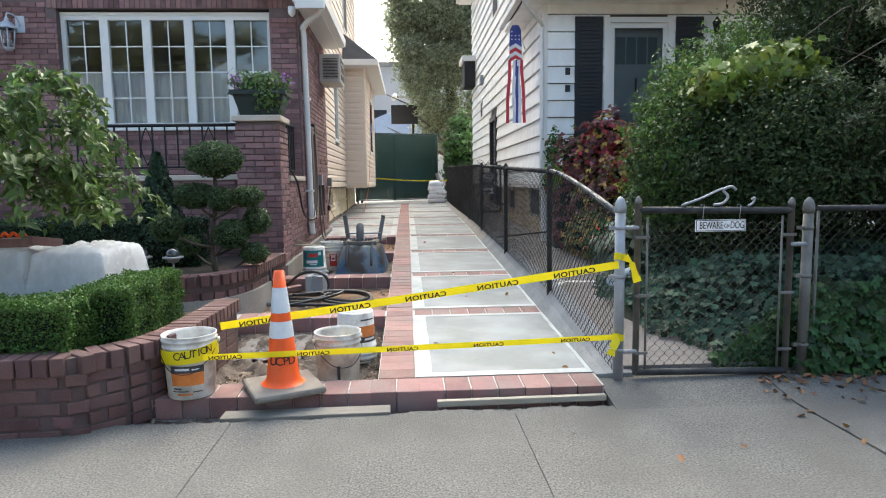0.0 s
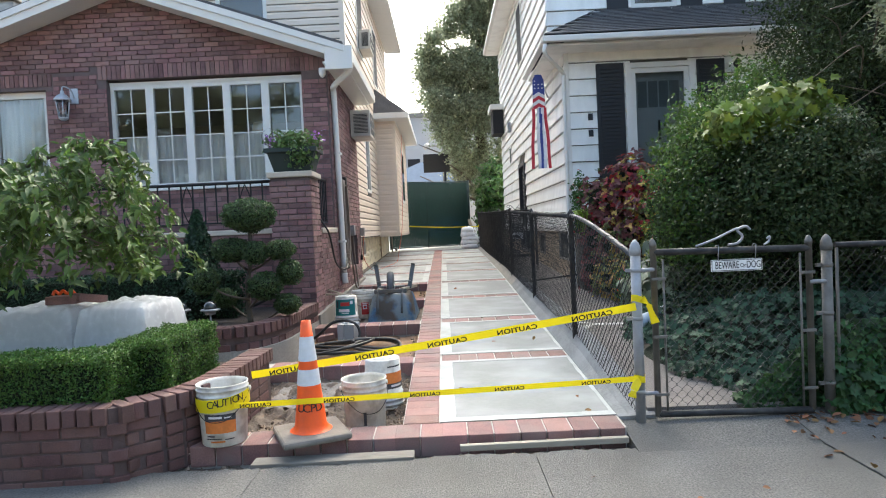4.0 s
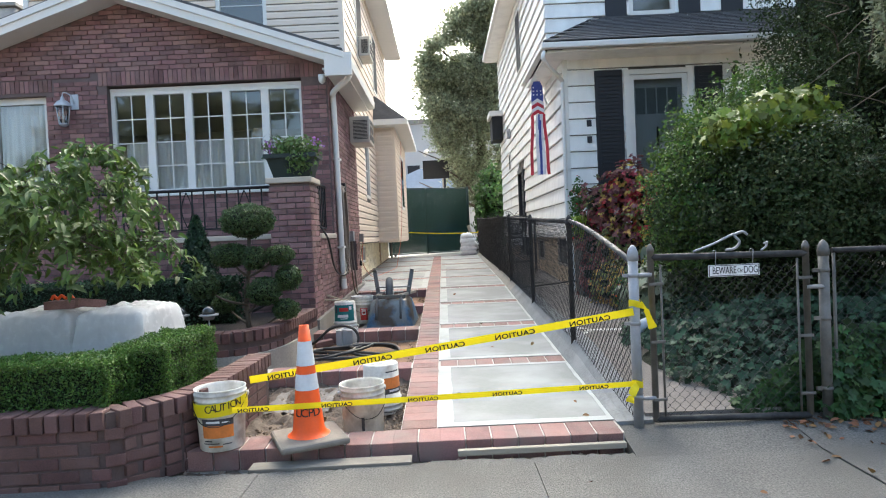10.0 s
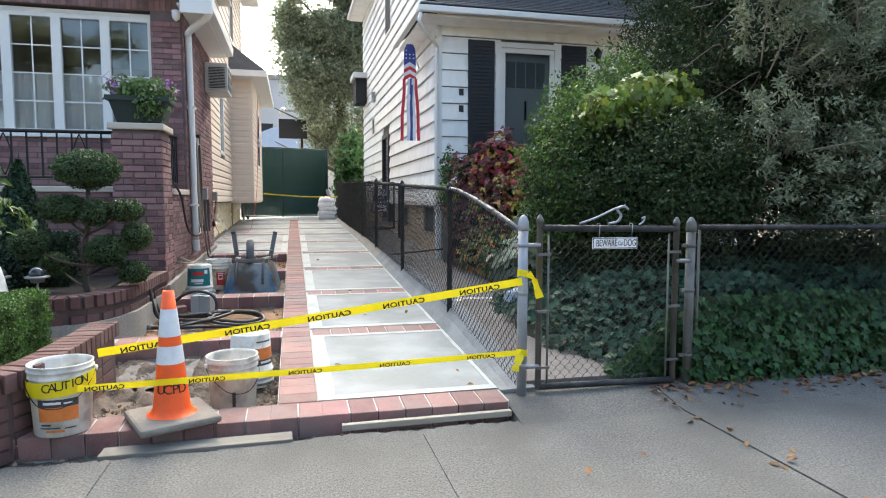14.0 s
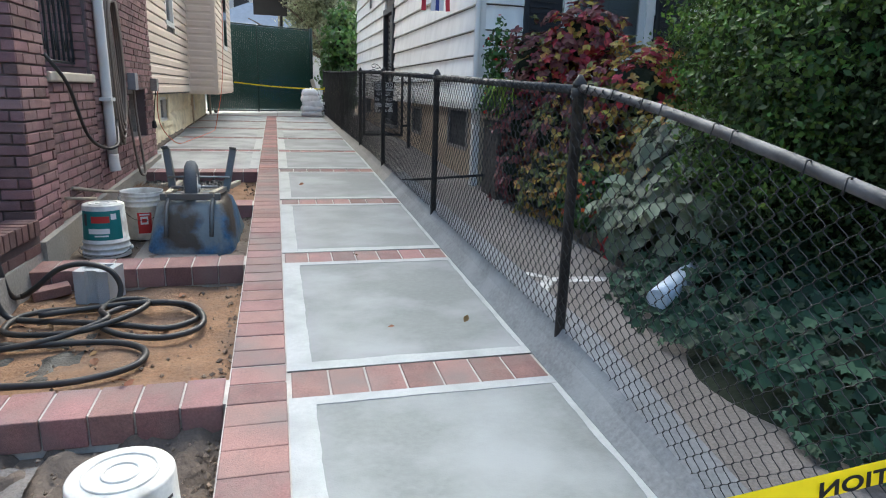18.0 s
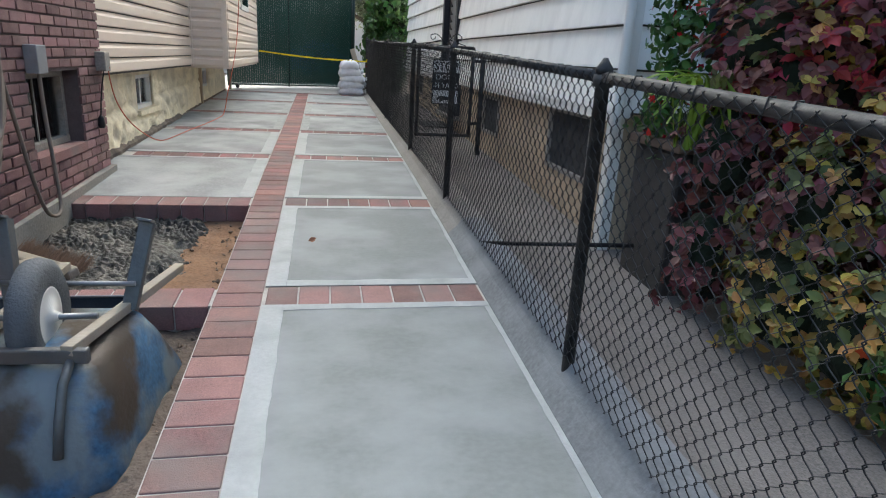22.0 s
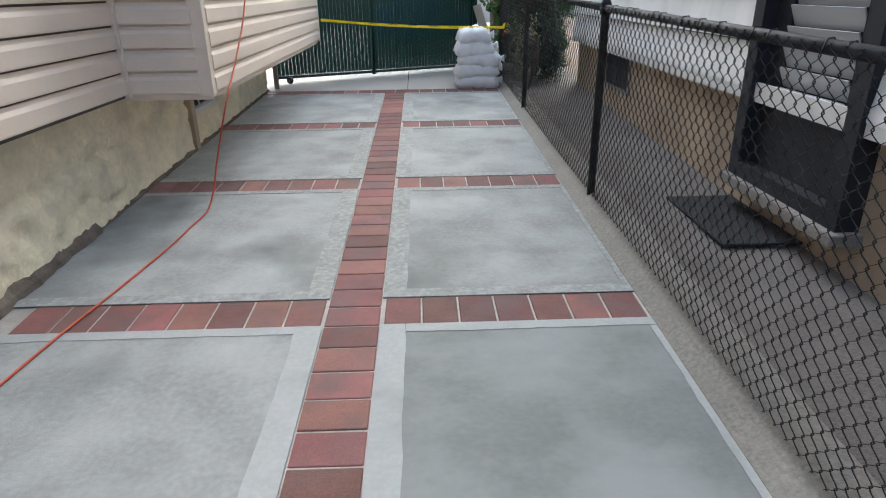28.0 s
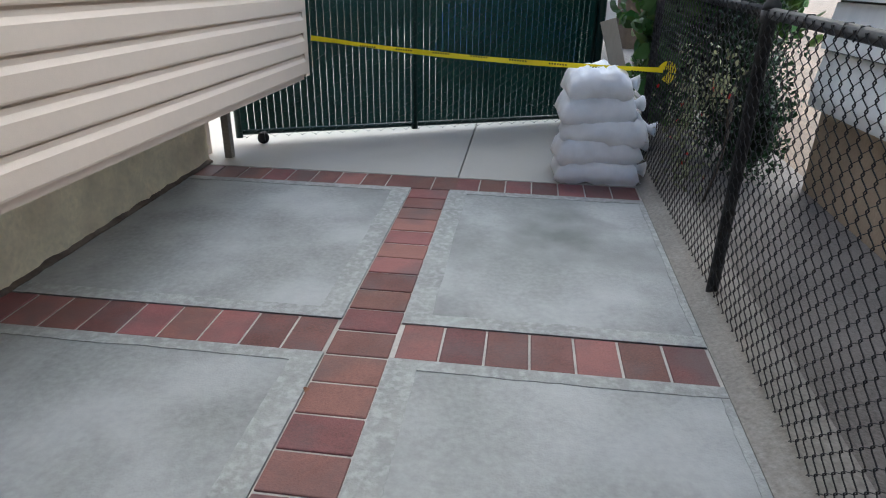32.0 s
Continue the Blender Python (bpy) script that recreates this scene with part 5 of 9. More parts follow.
# fence to the right of the gate
rf = empty("front_fence", "dark chain-link fence buried in the shrubs", "fence")
bm = bmesh.new()
tube(bm, [(2.5, 0.17, 1.02), (7.5, 0.17, 0.98)], 0.018, 8)
part("top_rail", bm, COATED, rf)
bm = bmesh.new()
tube(bm, [(2.51, 0.17, 0.0), (2.51, 0.17, 1.02)], 0.010, 6)
part("tension_bar", bm, GALV_D, rf)
for x in (4.6, 6.8):
    bm = bmesh.new()
    tube(bm, [(x, 0.17, -0.1), (x, 0.17, 1.02)], 0.025, 8)
    part("post", bm, COATED, rf)
wires("mesh_fabric", lambda s: (2.52 + s, 0.17), 4.9, lambda s: (-0.02, 1.0), rf, COATED, label="dark chain-link mesh")

# gate across the side yard, with its sign
yg = empty("yard_gate", "black chain-link gate across the side yard", "gate")
GY = 9.08
for x in (1.28, 1.86):
    bm = bmesh.new()
    tube(bm, [(x, GY, 0.60), (x, GY, 1.54)], 0.019, 8)
    part("stile", bm, COATED, yg)
for z in (0.615, 1.53):
    bm = bmesh.new()
    tube(bm, [(1.28, GY, z), (1.86, GY, z)], 0.018, 8)
    part("rail", bm, COATED, yg)
bm = bmesh.new()
tube(bm, [(1.97, GY, 0.35), (1.97, GY, 1.5)], 0.027, 10)
part("hinge_post", bm, COATED, yg)
bm = bmesh.new()
for s, k in ((1, 1.0), (-1, 0.8)):
    tube(bm, spline([(1.56, GY, 1.548), (1.56 + s * 0.04, GY, 1.60), (1.56 + s * 0.10, GY, 1.66 * k + 1.6 * (1 - k)), (1.56 + s * 0.16, GY, 1.64), (1.56 + s * 0.155, GY, 1.60), (1.56 + s * 0.12, GY, 1.605), (1.56 + s * 0.115, GY, 1.63)], 6), 0.005, 6)
    tube(bm, spline([(1.56 + s * 0.04, GY, 1.60), (1.56 + s * 0.12, GY, 1.575), (1.56 + s * 0.21, GY, 1.55)], 5), 0.005, 6)
part("scrollwork", bm, IRON, yg)
for z in (0.75, 1.4):
    bm = bmesh.new()
    box(bm, 1.86, 1.98, GY - 0.012, GY + 0.012, z - 0.015, z + 0.015)
    part("hinge", bm, COATED, yg)
wires("mesh_fabric", lambda s: (1.29 + s, GY), 0.56, lambda s: (0.63, 1.52), yg, COATED, label="black chain-link mesh")
ss = empty("stop_sign_plate", "black and white dog warning sign wired to the gate", "sign")
sx0, sx1, sz0, sz1 = 1.425, 1.715, 0.945, 1.40
part("plate", bbox(sx0, sx1, GY - 0.034, GY - 0.03, sz0, sz1, 0.001), BLACKINK, ss)
def plate(x0, x1, z0, z1, mtl, d):
    part("field", bbox(x0, x1, GY - 0.034 - d, GY - 0.0341, z0, z1), mtl, ss)
plate(sx0 + 0.010, sx1 - 0.010, 1.272, 1.390, SIGNW, 0.0012)
plate(sx0 + 0.010, sx1 - 0.010, 0.955, 1.088, SIGNW, 0.0012)
letters("STOP", 0.122, BLACKINK, ss, pose(1.57, GY - 0.0362, 1.330, 90, 0, 0) @ Matrix.Diagonal((0.84, 1.0, 1, 1)), bold=0.02)
letters("DOGS", 0.076, SIGNW, ss, pose(1.57, GY - 0.0362, 1.222, 90, 0, 0), bold=0.012)
letters("IN YARD", 0.072, SIGNW, ss, pose(1.57, GY - 0.0362, 1.138, 90, 0, 0) @ Matrix.Diagonal((0.92, 1.0, 1, 1)), bold=0.012)
bm = bmesh.new()
prism(bm, [(1.475, 1.0), (1.505, 1.03), (1.635, 1.025), (1.665, 1.04), (1.66, 1.005), (1.635, 0.99), (1.645, 0.96), (1.63, 0.96), (1.61, 0.99), (1.545, 0.99), (1.525, 0.96), (1.51, 0.96), (1.515, 1.0), (1.485, 0.985)], "y", GY - 0.037, GY - 0.0358)
part("running_dog_mark", bm, BLACKINK, ss)
# iron bar lying through the mesh
bm = bmesh.new()
tube(bm, [(1.235, 5.84, 0.36), (2.0, 5.42, 0.47)], 0.013, 8)
obj("iron_bar", bm, IRON, "black iron bar stuck through the mesh", "bar")

# green slatted gate at the end of the drive
gg = empty("slatted_gate", "tall dark green slatted chain-link gate standing ajar", "gate")
A, Bq = Vector((-1.64, 16.44, 0)), Vector((0.93, 17.614, 0))
L = (Bq - A).length
dirg = (Bq - A) / L
gz0, gz1 = 0.66, 2.80
def gp(s, z, off=0.0):
    q = A + dirg * s
    return (q.x - dirg.y * off, q.y + dirg.x * off, z)
slat_me = box_mesh("slat", 0.046, 0.004, gz1 - gz0 - 0.06, GREENSLAT)
ang = math.atan2(dirg.y, dirg.x)
for i in range(int(L / 0.049)):
    s = 0.045 + i * 0.049
    q = gp(s, (gz0 + gz1) / 2)
    share("slat", slat_me, gg, Matrix.Translation(q) @ Matrix.Rotation(ang, 4, "Z"))
DGREEN = mat("green_coated_pipe", (0.008, 0.03, 0.026), 0.4, 0.2, var=0.2, bump=0.05)
for s in (0.0, L * 0.47, L):
    bm = bmesh.new()
    tube(bm, [gp(s, gz0 - 0.03, 0.02), gp(s, gz1 + 0.02, 0.02)], 0.026, 10)
    part("upright", bm, DGREEN, gg)
for z in (gz0 + 0.005, gz1, 1.72):
    bm = bmesh.new()
    tube(bm, [gp(0, z, 0.03), gp(L, z, 0.03)], 0.02, 8)
    part("rail", bm, DGREEN, gg)
wires("mesh_fabric", lambda s: gp(s, 0, -0.006)[:2], L, lambda s: (gz0 - 0.03, gz1 - 0.02), gg, DGREEN, 0.05, 0.003, "green chain-link mesh")
c = part("caster_fork", bbox(-1.50, -1.46, 16.46, 16.52, 0.61, 0.67, 0.004), IRON, gg)
bm = bmesh.new()
lathe(bm, [(0.015, -0.016), (0.042, -0.014), (0.042, 0.014), (0.015, 0.016)], 16, pose(-1.48, 16.49, dz(16.49) + 0.043, 90, 0, 20))
part("caster", bm, mat("rubber", (0.02, 0.02, 0.02), 0.8, var=0.2), gg, "black caster wheel")
gp2 = empty("green_post", "dark green steel post beside the gate", "post")
bm = bmesh.new()
tube(bm, [(0.98, 17.65, 0.5), (0.98, 17.65, 2.85)], 0.035, 10)
part("shaft", bm, DGREEN, gp2)
bm = bmesh.new()
box(bm, -0.05, 0.05, -0.015, 0.015, 0, 0.95, pose(1.20, 16.46, 0.60, -4, -18, 0), 0.004)
obj("wooden_plank", bm, mat("old_wood", (0.32, 0.29, 0.24), 0.85, var=0.2, scale=10, stretch=(1, 1, 0.2), bump=0.3), "grey weathered plank leaning on the fence", "plank")
gp3 = empty("side_gate_post", "weathered post at the corner of the foundation", "post")
bm = bmesh.new()
box(bm, -1.60, -1.55, 16.1, 16.15, 0.56, 1.2)
part("shaft", bm, KERB, gp3)

# behind the gate
GAR = mat("garage_wall", (0.55, 0.55, 0.54), 0.8, var=0.1)
garage = empty("garage", "low garage with a blue-grey shingled hip roof", "garage")
part("wall", bbox(-3.4, 2.6, 27, 31, 0.4, 3.2), GAR, garage)
part("fascia", bbox(-3.6, 2.8, 26.85, 27.0, 3.15, 3.42), TRIM, garage)
bm = bmesh.new()
v = [bm.verts.new(p) for p in ((-3.6, 26.8, 3.42), (2.8, 26.8, 3.42), (2.8, 31.2, 3.42), (-3.6, 31.2, 3.42), (-1.0, 29.0, 4.75), (0.4, 29.0, 4.75))]
for q in ((0, 1, 5, 4), (1, 2, 5), (2, 3, 4, 5), (3, 0, 4)):
    bm.faces.new([v[i] for i in q])
part("roof", bm, mat("blue_shingle", (0.09, 0.13, 0.19), 0.9, var=0.2, fine=90, bump=0.3), garage, "blue-grey asphalt shingles")
part("garage_door", bbox(-1.4, 1.2, 26.93, 26.98, 0.5, 2.7), DARK, garage)
bld = empty("grey_building", "pale grey flat-roofed building far behind the garage", "building")
GREYW = mat("grey_render", (0.50, 0.49, 0.47), 0.9, var=0.08, scale=0.6, stain=(0.4, 0.39, 0.38), stain_amt=0.5, stain_scale=0.5)
part("wall", bbox(-9, 9, 42, 52, 0.4, 9.6), GREYW, bld)
part("parapet", bbox(-9.1, 9.1, 41.9, 42.0, 9.4, 9.75), KERB, bld)
for x in (-2.3, 0.2, 2.7):
    part("window", bbox(x, x + 0.9, 41.93, 41.99, 5.0, 6.4), DARK, bld)
tp = empty("tarp_heap", "bright blue tarpaulin over a heap behind the gate", "tarp")
bm = bmesh.new()
bmesh.ops.create_icosphere(bm, subdivisions=4, radius=1.0)
for v in bm.verts:
    n_ = noise.fractal(v.co * 2.2, 0.9, 2.0, 4)
    v.co = Vector((v.co.x * 0.75, v.co.y * 0.5, max(v.co.z, -0.4) * 0.55)) * (1 + 0.25 * n_)
    v.co += Vector((0.15, 19.6, 1.08))
for f in bm.faces:
    f.smooth = True
part("tarp", bm, mat("blue_tarp", (0.02, 0.10, 0.42), 0.45, var=0.2, bump=0.4, bump_scale=14), tp)
part("crate", bbox(-0.55, 0.8, 19.2, 20.0, 0.55, 0.95, 0.01), KERB, tp)
hoop = empty("hoop_pole", "black steel pole with a basketball backboard", "pole")
bm = bmesh.new()
tube(bm, [(0.25, 22, 0.5), (0.25, 22, 4.3)], 0.05, 8)
part("pole", bm, IRON, hoop)
part("backboard", bbox(-0.62, 0.45, 21.85, 21.9, 3.55, 4.3, 0.01), IRON, hoop)
cctv = empty("security_camera", "white security camera on a pole", "camera")
bm = bmesh.new()
tube(bm, [(-0.55, 24, 4.9), (-0.2, 24, 4.9), (0.2, 24, 4.9)], 0.03, 8)
tube(bm, [(0.2, 24, 3.0), (0.2, 24, 5.3)], 0.04, 8)
part("bracket", bm, KERB, cctv)
bm = bmesh.new()
lathe(bm, [(0.002, -0.2), (0.1, -0.16), (0.12, 0.0), (0.1, 0.1), (0.002, 0.12)], 14, pose(-0.5, 23.9, 4.9, 60, 0, 30))
part("housing", bm, TRIM, cctv)

# ---- loose things on the drive ----
BUCKET = mat("bucket_plastic", (0.74, 0.725, 0.67), 0.6, var=0.2, scale=9, fine=60, bump=0.15, bump_scale=60, stain=(0.36, 0.33, 0.28), stain_amt=0.8, stain_scale=9, ramp=(0.47, 0.66), trans=0.15)
ORANGE = mat("cone_orange", (0.86, 0.105, 0.012), 0.5, var=0.12, scale=9, bump=0.1, stain=(0.45, 0.08, 0.03), stain_amt=0.4, stain_scale=9)
REFL = mat("reflective_band", (0.62, 0.64, 0.66), 0.35, var=0.12, scale=20, bump=0.15, bump_scale=150)
RUBBER = mat("cone_base", (0.17, 0.15, 0.125), 0.85, var=0.3, scale=10, bump=0.3, stain=(0.24, 0.22, 0.19), stain_amt=0.6, stain_scale=6)
YELLOW = mat("caution_yellow", (0.86, 0.70, 0.01), 0.45, var=0.06, scale=8, bump=0.15, bump_scale=30, trans=0.25)
TEAL = mat("label_teal", (0.015, 0.17, 0.16), 0.5, var=0.12, bump=0)
REDL = mat("label_red", (0.45, 0.03, 0.025), 0.5, var=0.12, bump=0)
ORL = mat("label_orange", (0.62, 0.19, 0.04), 0.5, var=0.25, scale=20, bump=0)
DKL = mat("label_dark", (0.05, 0.05, 0.055), 0.5, var=0.2, bump=0)
WHT = mat("label_white", (0.7, 0.7, 0.68), 0.5, var=0.1, bump=0)
PAIL_H = 0.37


def pail(name, label, m, flipped=False, bail=True, patches=()):
    """A five-gallon pail, open with its handle, or turned upside down. patches: (material, turn from, turn to, z from, z to)."""
    b = empty(name, label, "bucket", m)
    f = (lambda z: PAIL_H - z) if flipped else (lambda z: z)
    r0, r1 = 0.132, 0.149
    def rad(z):
        return r0 + (r1 - r0) * z / PAIL_H
    prof = [(0.002, 0.004), (r0 - 0.006, 0.004), (r0, 0.012), (rad(0.26), 0.26), (rad(0.262) + 0.006, 0.262), (rad(0.268) + 0.006, 0.268), (rad(0.27), 0.27), (rad(0.30), 0.30), (rad(0.302) + 0.007, 0.302), (rad(0.308) + 0.007, 0.308), (rad(0.31), 0.31), (rad(0.335), 0.335), (rad(0.337) + 0.008, 0.337), (rad(0.343) + 0.008, 0.343), (rad(0.345), 0.345), (r1 + 0.004, 0.362), (r1 + 0.005, PAIL_H), (r1 - 0.003, PAIL_H), (r1 - 0.006, 0.35), (r0 - 0.004, 0.012), (0.002, 0.01)]
    bm = bmesh.new()
    lathe(bm, [(r, f(z)) for r, z in prof], 36, None, False)
    bmesh.ops.recalc_face_normals(bm, faces=bm.faces[:])
    part("shell", bm, BUCKET, b)
    if flipped:
        bm = bmesh.new()
        for r in (0.045, 0.09):
            lathe(bm, [(r - 0.004, PAIL_H - 0.004), (r - 0.004, PAIL_H + 0.001), (r + 0.004, PAIL_H + 0.001), (r + 0.004, PAIL_H - 0.004)], 28, None, False)
        part("moulded_ring", bm, BUCKET, b)
    if bail:
        bm = bmesh.new()
        hz = f(0.32)
        sg = -1
        tube(bm, spline([(-0.163, 0, hz), (-0.15, -0.06 * 1, hz + sg * 0.06), (-0.08, -0.15, hz + sg * 0.14), (0.03, -0.165, hz + sg * 0.15), (0.12, -0.11, hz + sg * 0.08), (0.163, 0, hz)] if not flipped else [(-0.163, 0, hz), (-0.165, -0.06, hz - 0.01), (-0.10, -0.15, hz - 0.02), (0.0, -0.18, hz - 0.025), (0.12, -0.13, hz - 0.02), (0.163, 0, hz)], 6), 0.0025, 6)
        part("wire_handle", bm, IRON, b)
        for s in (1, -1):
            bm = bmesh.new()
            lathe(bm, [(0.016, 0), (0.016, 0.02), (0.006, 0.024)], 10, pose(s * 0.146, 0, hz, 0, 90 * s, 0))
            part("handle_ear", bm, BUCKET, b)
    for i, (mt, a0, a1, z0, z1) in enumerate(patches):
        bm = bmesh.new()
        k = max(3, int((a1 - a0) / 6))
        vs = [[bm.verts.new(((rad(z) + 0.0012 + 0.0006 * i) * math.cos(radians(a0 + (a1 - a0) * j / k)), (rad(z) + 0.0012 + 0.0006 * i) * math.sin(radians(a0 + (a1 - a0) * j / k)), f(z))) for j in range(k + 1)] for z in (z0, z1)]
        for j in range(k):
            bm.faces.new((vs[0][j], vs[0][j + 1], vs[1][j + 1], vs[1][j]))
        bmesh.ops.recalc_face_normals(bm, faces=bm.faces[:])
        part("printed_label", bm, mt, b)
    return b


THORO = ((ORL, -130, -52, 0.09, 0.19), (DKL, -130, -52, 0.165, 0.205), (WHT, -118, -85, 0.18, 0.193), (WHT, -80, -62, 0.18, 0.188), (DKL, -125, -105, 0.07, 0.078), (DKL, -128, -88, 0.055, 0.061), (ORL, -115, -80, 0.035, 0.046), (DKL, -80, -58, 0.05, 0.056))
pail("paint_pail", "dirty white plastic pail wrapped in caution tape", pose(-1.32, 0.1, -0.012, 0, 0, 10), False, True, THORO)
pail("mortar_pail", "dirty empty white plastic pail standing in the soil", pose(-0.505, 0.49, -0.118, 0, 0, 25), False, True, ((DKL, -112, -104, 0.08, 0.17),))
pail("upturned_pail", "upside-down white plastic pail with an orange label", pose(-0.432, 1.03, -0.092, 0, 0, 40), True, True, ((ORL, -115, -45, 0.10, 0.19), (DKL, -115, -45, 0.18, 0.22), (WHT, -100, -60, 0.19, 0.205), (DKL, -110, -60, 0.05, 0.06)))
pail("sealer_pail", "upside-down white pail with a wide teal label", pose(-1.195, 4.17, 0.078, 0, 0, 0), True, True, ((TEAL, -150, -30, 0.04, 0.24), (WHT, -122, -66, 0.16, 0.195), (REDL, -112, -64, 0.075, 0.12), (WHT, -105, -70, 0.205, 0.215), (WHT, -60, -45, 0.06, 0.1), (DKL, -135, -125, 0.06, 0.14)))
pail("spare_pail", "white plastic pail with a red label beside the wheelbarrow", pose(-1.03, 4.62, 0.092, 0, 0, 15), False, True, ((REDL, -112, -72, 0.06, 0.22), (WHT, -104, -82, 0.13, 0.19), (REDL, -100, -86, 0.145, 0.175), (WHT, -106, -78, 0.20, 0.21)))

cone = empty("traffic_cone", "orange traffic cone with two white reflective bands", "traffic cone", pose(-0.785, 0.09, 0.002, 0, 0, 24))
bm = bmesh.new()
box(bm, -0.205, 0.205, -0.205, 0.205, 0, 0.042, None, 0.016)
part("base", bm, RUBBER, cone, "grimy black rubber base")
def cr(z):
    return 0.099 + (0.029 - 0.099) * (z - 0.045) / 0.665
bm = bmesh.new()
lathe(bm, [(0.128, 0.043), (0.118, 0.048), (0.106, 0.06)] + [(cr(z), z) for z in (0.08, 0.3, 0.5, 0.71)] + [(0.022, 0.71), (0.02, 0.6)], 32, None, False)
part("body", bm, ORANGE, cone)
for z0, z1 in ((0.322, 0.418), (0.468, 0.615)):
    bm = bmesh.new()
    lathe(bm, [(cr(z0) + 0.002, z0), (cr(z1) + 0.002, z1)], 32, None, False)
    part("reflective_band", bm, REFL, cone, "white reflective band")
for i, ch in enumerate("UCPD"):
    a = radians(-140 + i * 25)
    z = 0.19
    letters(ch, 0.07, BLACKINK, cone, Matrix.Translation((math.cos(a) * (cr(z) + 0.002), math.sin(a) * (cr(z) + 0.002), z)) @ Matrix.Rotation(a + math.pi / 2, 4, "Z") @ Matrix.Rotation(radians(81), 4, "X"), "stencil_letter")

# caution tape
def ribbon(bm, pts, w, tilt=0.0):
    pts = [Vector(p) for p in pts]
    rows = []
    for i, p in enumerate(pts):
        d = (pts[min(i + 1, len(pts) - 1)] - pts[max(i - 1, 0)]).normalized()
        ref = Vector((1, 0, 0)) if abs(d.z) > 0.9 else Vector((0, 0, 1))
        up = (ref - d * d.dot(ref)).normalized()
        side = d.cross(up)
        ti = tilt(i / (len(pts) - 1)) if callable(tilt) else tilt
        u = up * math.cos(ti) + side * math.sin(ti)
        rows.append((bm.verts.new(p + u * w / 2), bm.verts.new(p - u * w / 2)))
    for a, b in zip(rows, rows[1:]):
        f = bm.faces.new((a[0], b[0], b[1], a[1]))
        f.smooth = True
def tape_run(name, p0, p1, sag, label, words, w=0.075, tilt=0.25):
    t = empty(name, label, "caution tape")
    a, b = Vector(p0), Vector(p1)
    n = 40
    pts = [a.lerp(b, i / n) + Vector((0, 0, -sag * 4 * (i / n) * (1 - i / n))) for i in range(n + 1)]
    bm = bmesh.new()
    ribbon(bm, pts, w, tilt)
    part("band", bm, YELLOW, t)
    d = (b - a)
    yaw = math.degrees(math.atan2(d.y, d.x))
    rise = math.degrees(math.atan2(d.z, math.hypot(d.x, d.y)))
    for s in words:
        q = a.lerp(b, s) + Vector((0, 0, -sag * 4 * s * (1 - s)))
        m = Matrix.Translation(q + Vector((0, 0, -w * 0.16))) @ Matrix.Rotation(radians(yaw), 4, "Z") @ Matrix.Rotation(radians(-rise), 4, "Y") @ Matrix.Rotation(radians(90) - (tilt if not callable(tilt) else 0.25), 4, "X") @ Matrix.Translation((0, 0, 0.003)) @ Matrix.Diagonal((-1.3, 1, 1, 1))
        letters("CAUTION", w * 0.88, BLACKINK, t, m, "lettering", 0.0002, 0.03)
    return t
tape_run("upper_tape", (-1.2, 0.3, 0.345), (1.245, 0.135, 0.698), 0.006, "yellow caution tape strung from pail to gate post", (0.10, 0.33, 0.52, 0.70, 0.89), 0.047, 0.0)
tape_run("lower_tape", (-1.20, -0.05, 0.246), (1.245, 0.135, 0.25), 0.004, "slack yellow caution tape near the ground", (0.05, 0.25, 0.46, 0.67, 0.89), 0.034, 0.0)
wrap = empty("tape_wrap", "yellow caution tape wound round the pail rim", "caution tape")
bm = bmesh.new()
for (z, dzz, w, ph) in ((0.285, 0.02, 0.06, 0.0), (0.245, 0.012, 0.03, 1.0)):
    ribbon(bm, [(-1.32 + 0.158 * math.cos(t), 0.1 + 0.158 * math.sin(t), z - 0.012 + dzz * math.sin(t + 0.6)) for t in [radians(i * 10) for i in range(37)]], w)
part("band", bm, YELLOW, wrap)
for k, ch in enumerate("CAUTION"):
    a = radians(-98 + k * 11)
    letters(ch, 0.062, BLACKINK, wrap, Matrix.Translation((-1.32 + 0.1595 * math.cos(a), 0.1 + 0.1595 * math.sin(a), 0.272 + 0.02 * math.sin(a + 0.6) + k * 0.001)) @ Matrix.Rotation(a + math.pi / 2, 4, "Z") @ Matrix.Rotation(radians(90), 4, "X"), "lettering", 0.0003)
for z, s in ((0.745, 1.0), (0.245, 0.8)):
    k = empty("tape_knot", "knotted end of caution tape on the gate post", "caution tape")
    bm = bmesh.new()
    ribbon(bm, [(1.262 + 0.034 * math.cos(t), 0.17 + 0.034 * math.sin(t), z + 0.006 * math.sin(2 * t)) for t in [radians(i * 15) for i in range(25)]], 0.04)
    part("loop", bm, YELLOW, k)
    bm = bmesh.new()
    ribbon(bm, spline([(1.28, 0.13, z), (1.31, 0.11, z - 0.03 * s), (1.33, 0.10, z - 0.09 * s), (1.35, 0.10, z - 0.15 * s)] if s == 1 else [(1.25, 0.13, z), (1.22, 0.11, z - 0.03), (1.20, 0.10, z - 0.07), (1.19, 0.1, z - 0.1)], 5), 0.05, lambda u: 1.2 * math.sin(u * 3))
    part("tail", bm, YELLOW, k)
ft = empty("rear_tape", "yellow caution tape across the end of the drive", "caution tape")
bm = bmesh.new()
ribbon(bm, [(-1.0 + 2.2 * i / 24, 16.29 - 0.24 * i / 24, 1.36 - 0.1 * i / 24 - 0.03 * math.sin(math.pi * i / 24)) for i in range(25)], 0.032, lambda u: 0.6 * math.sin(u * 9))
part("band", bm, YELLOW, ft)
bm = bmesh.new()
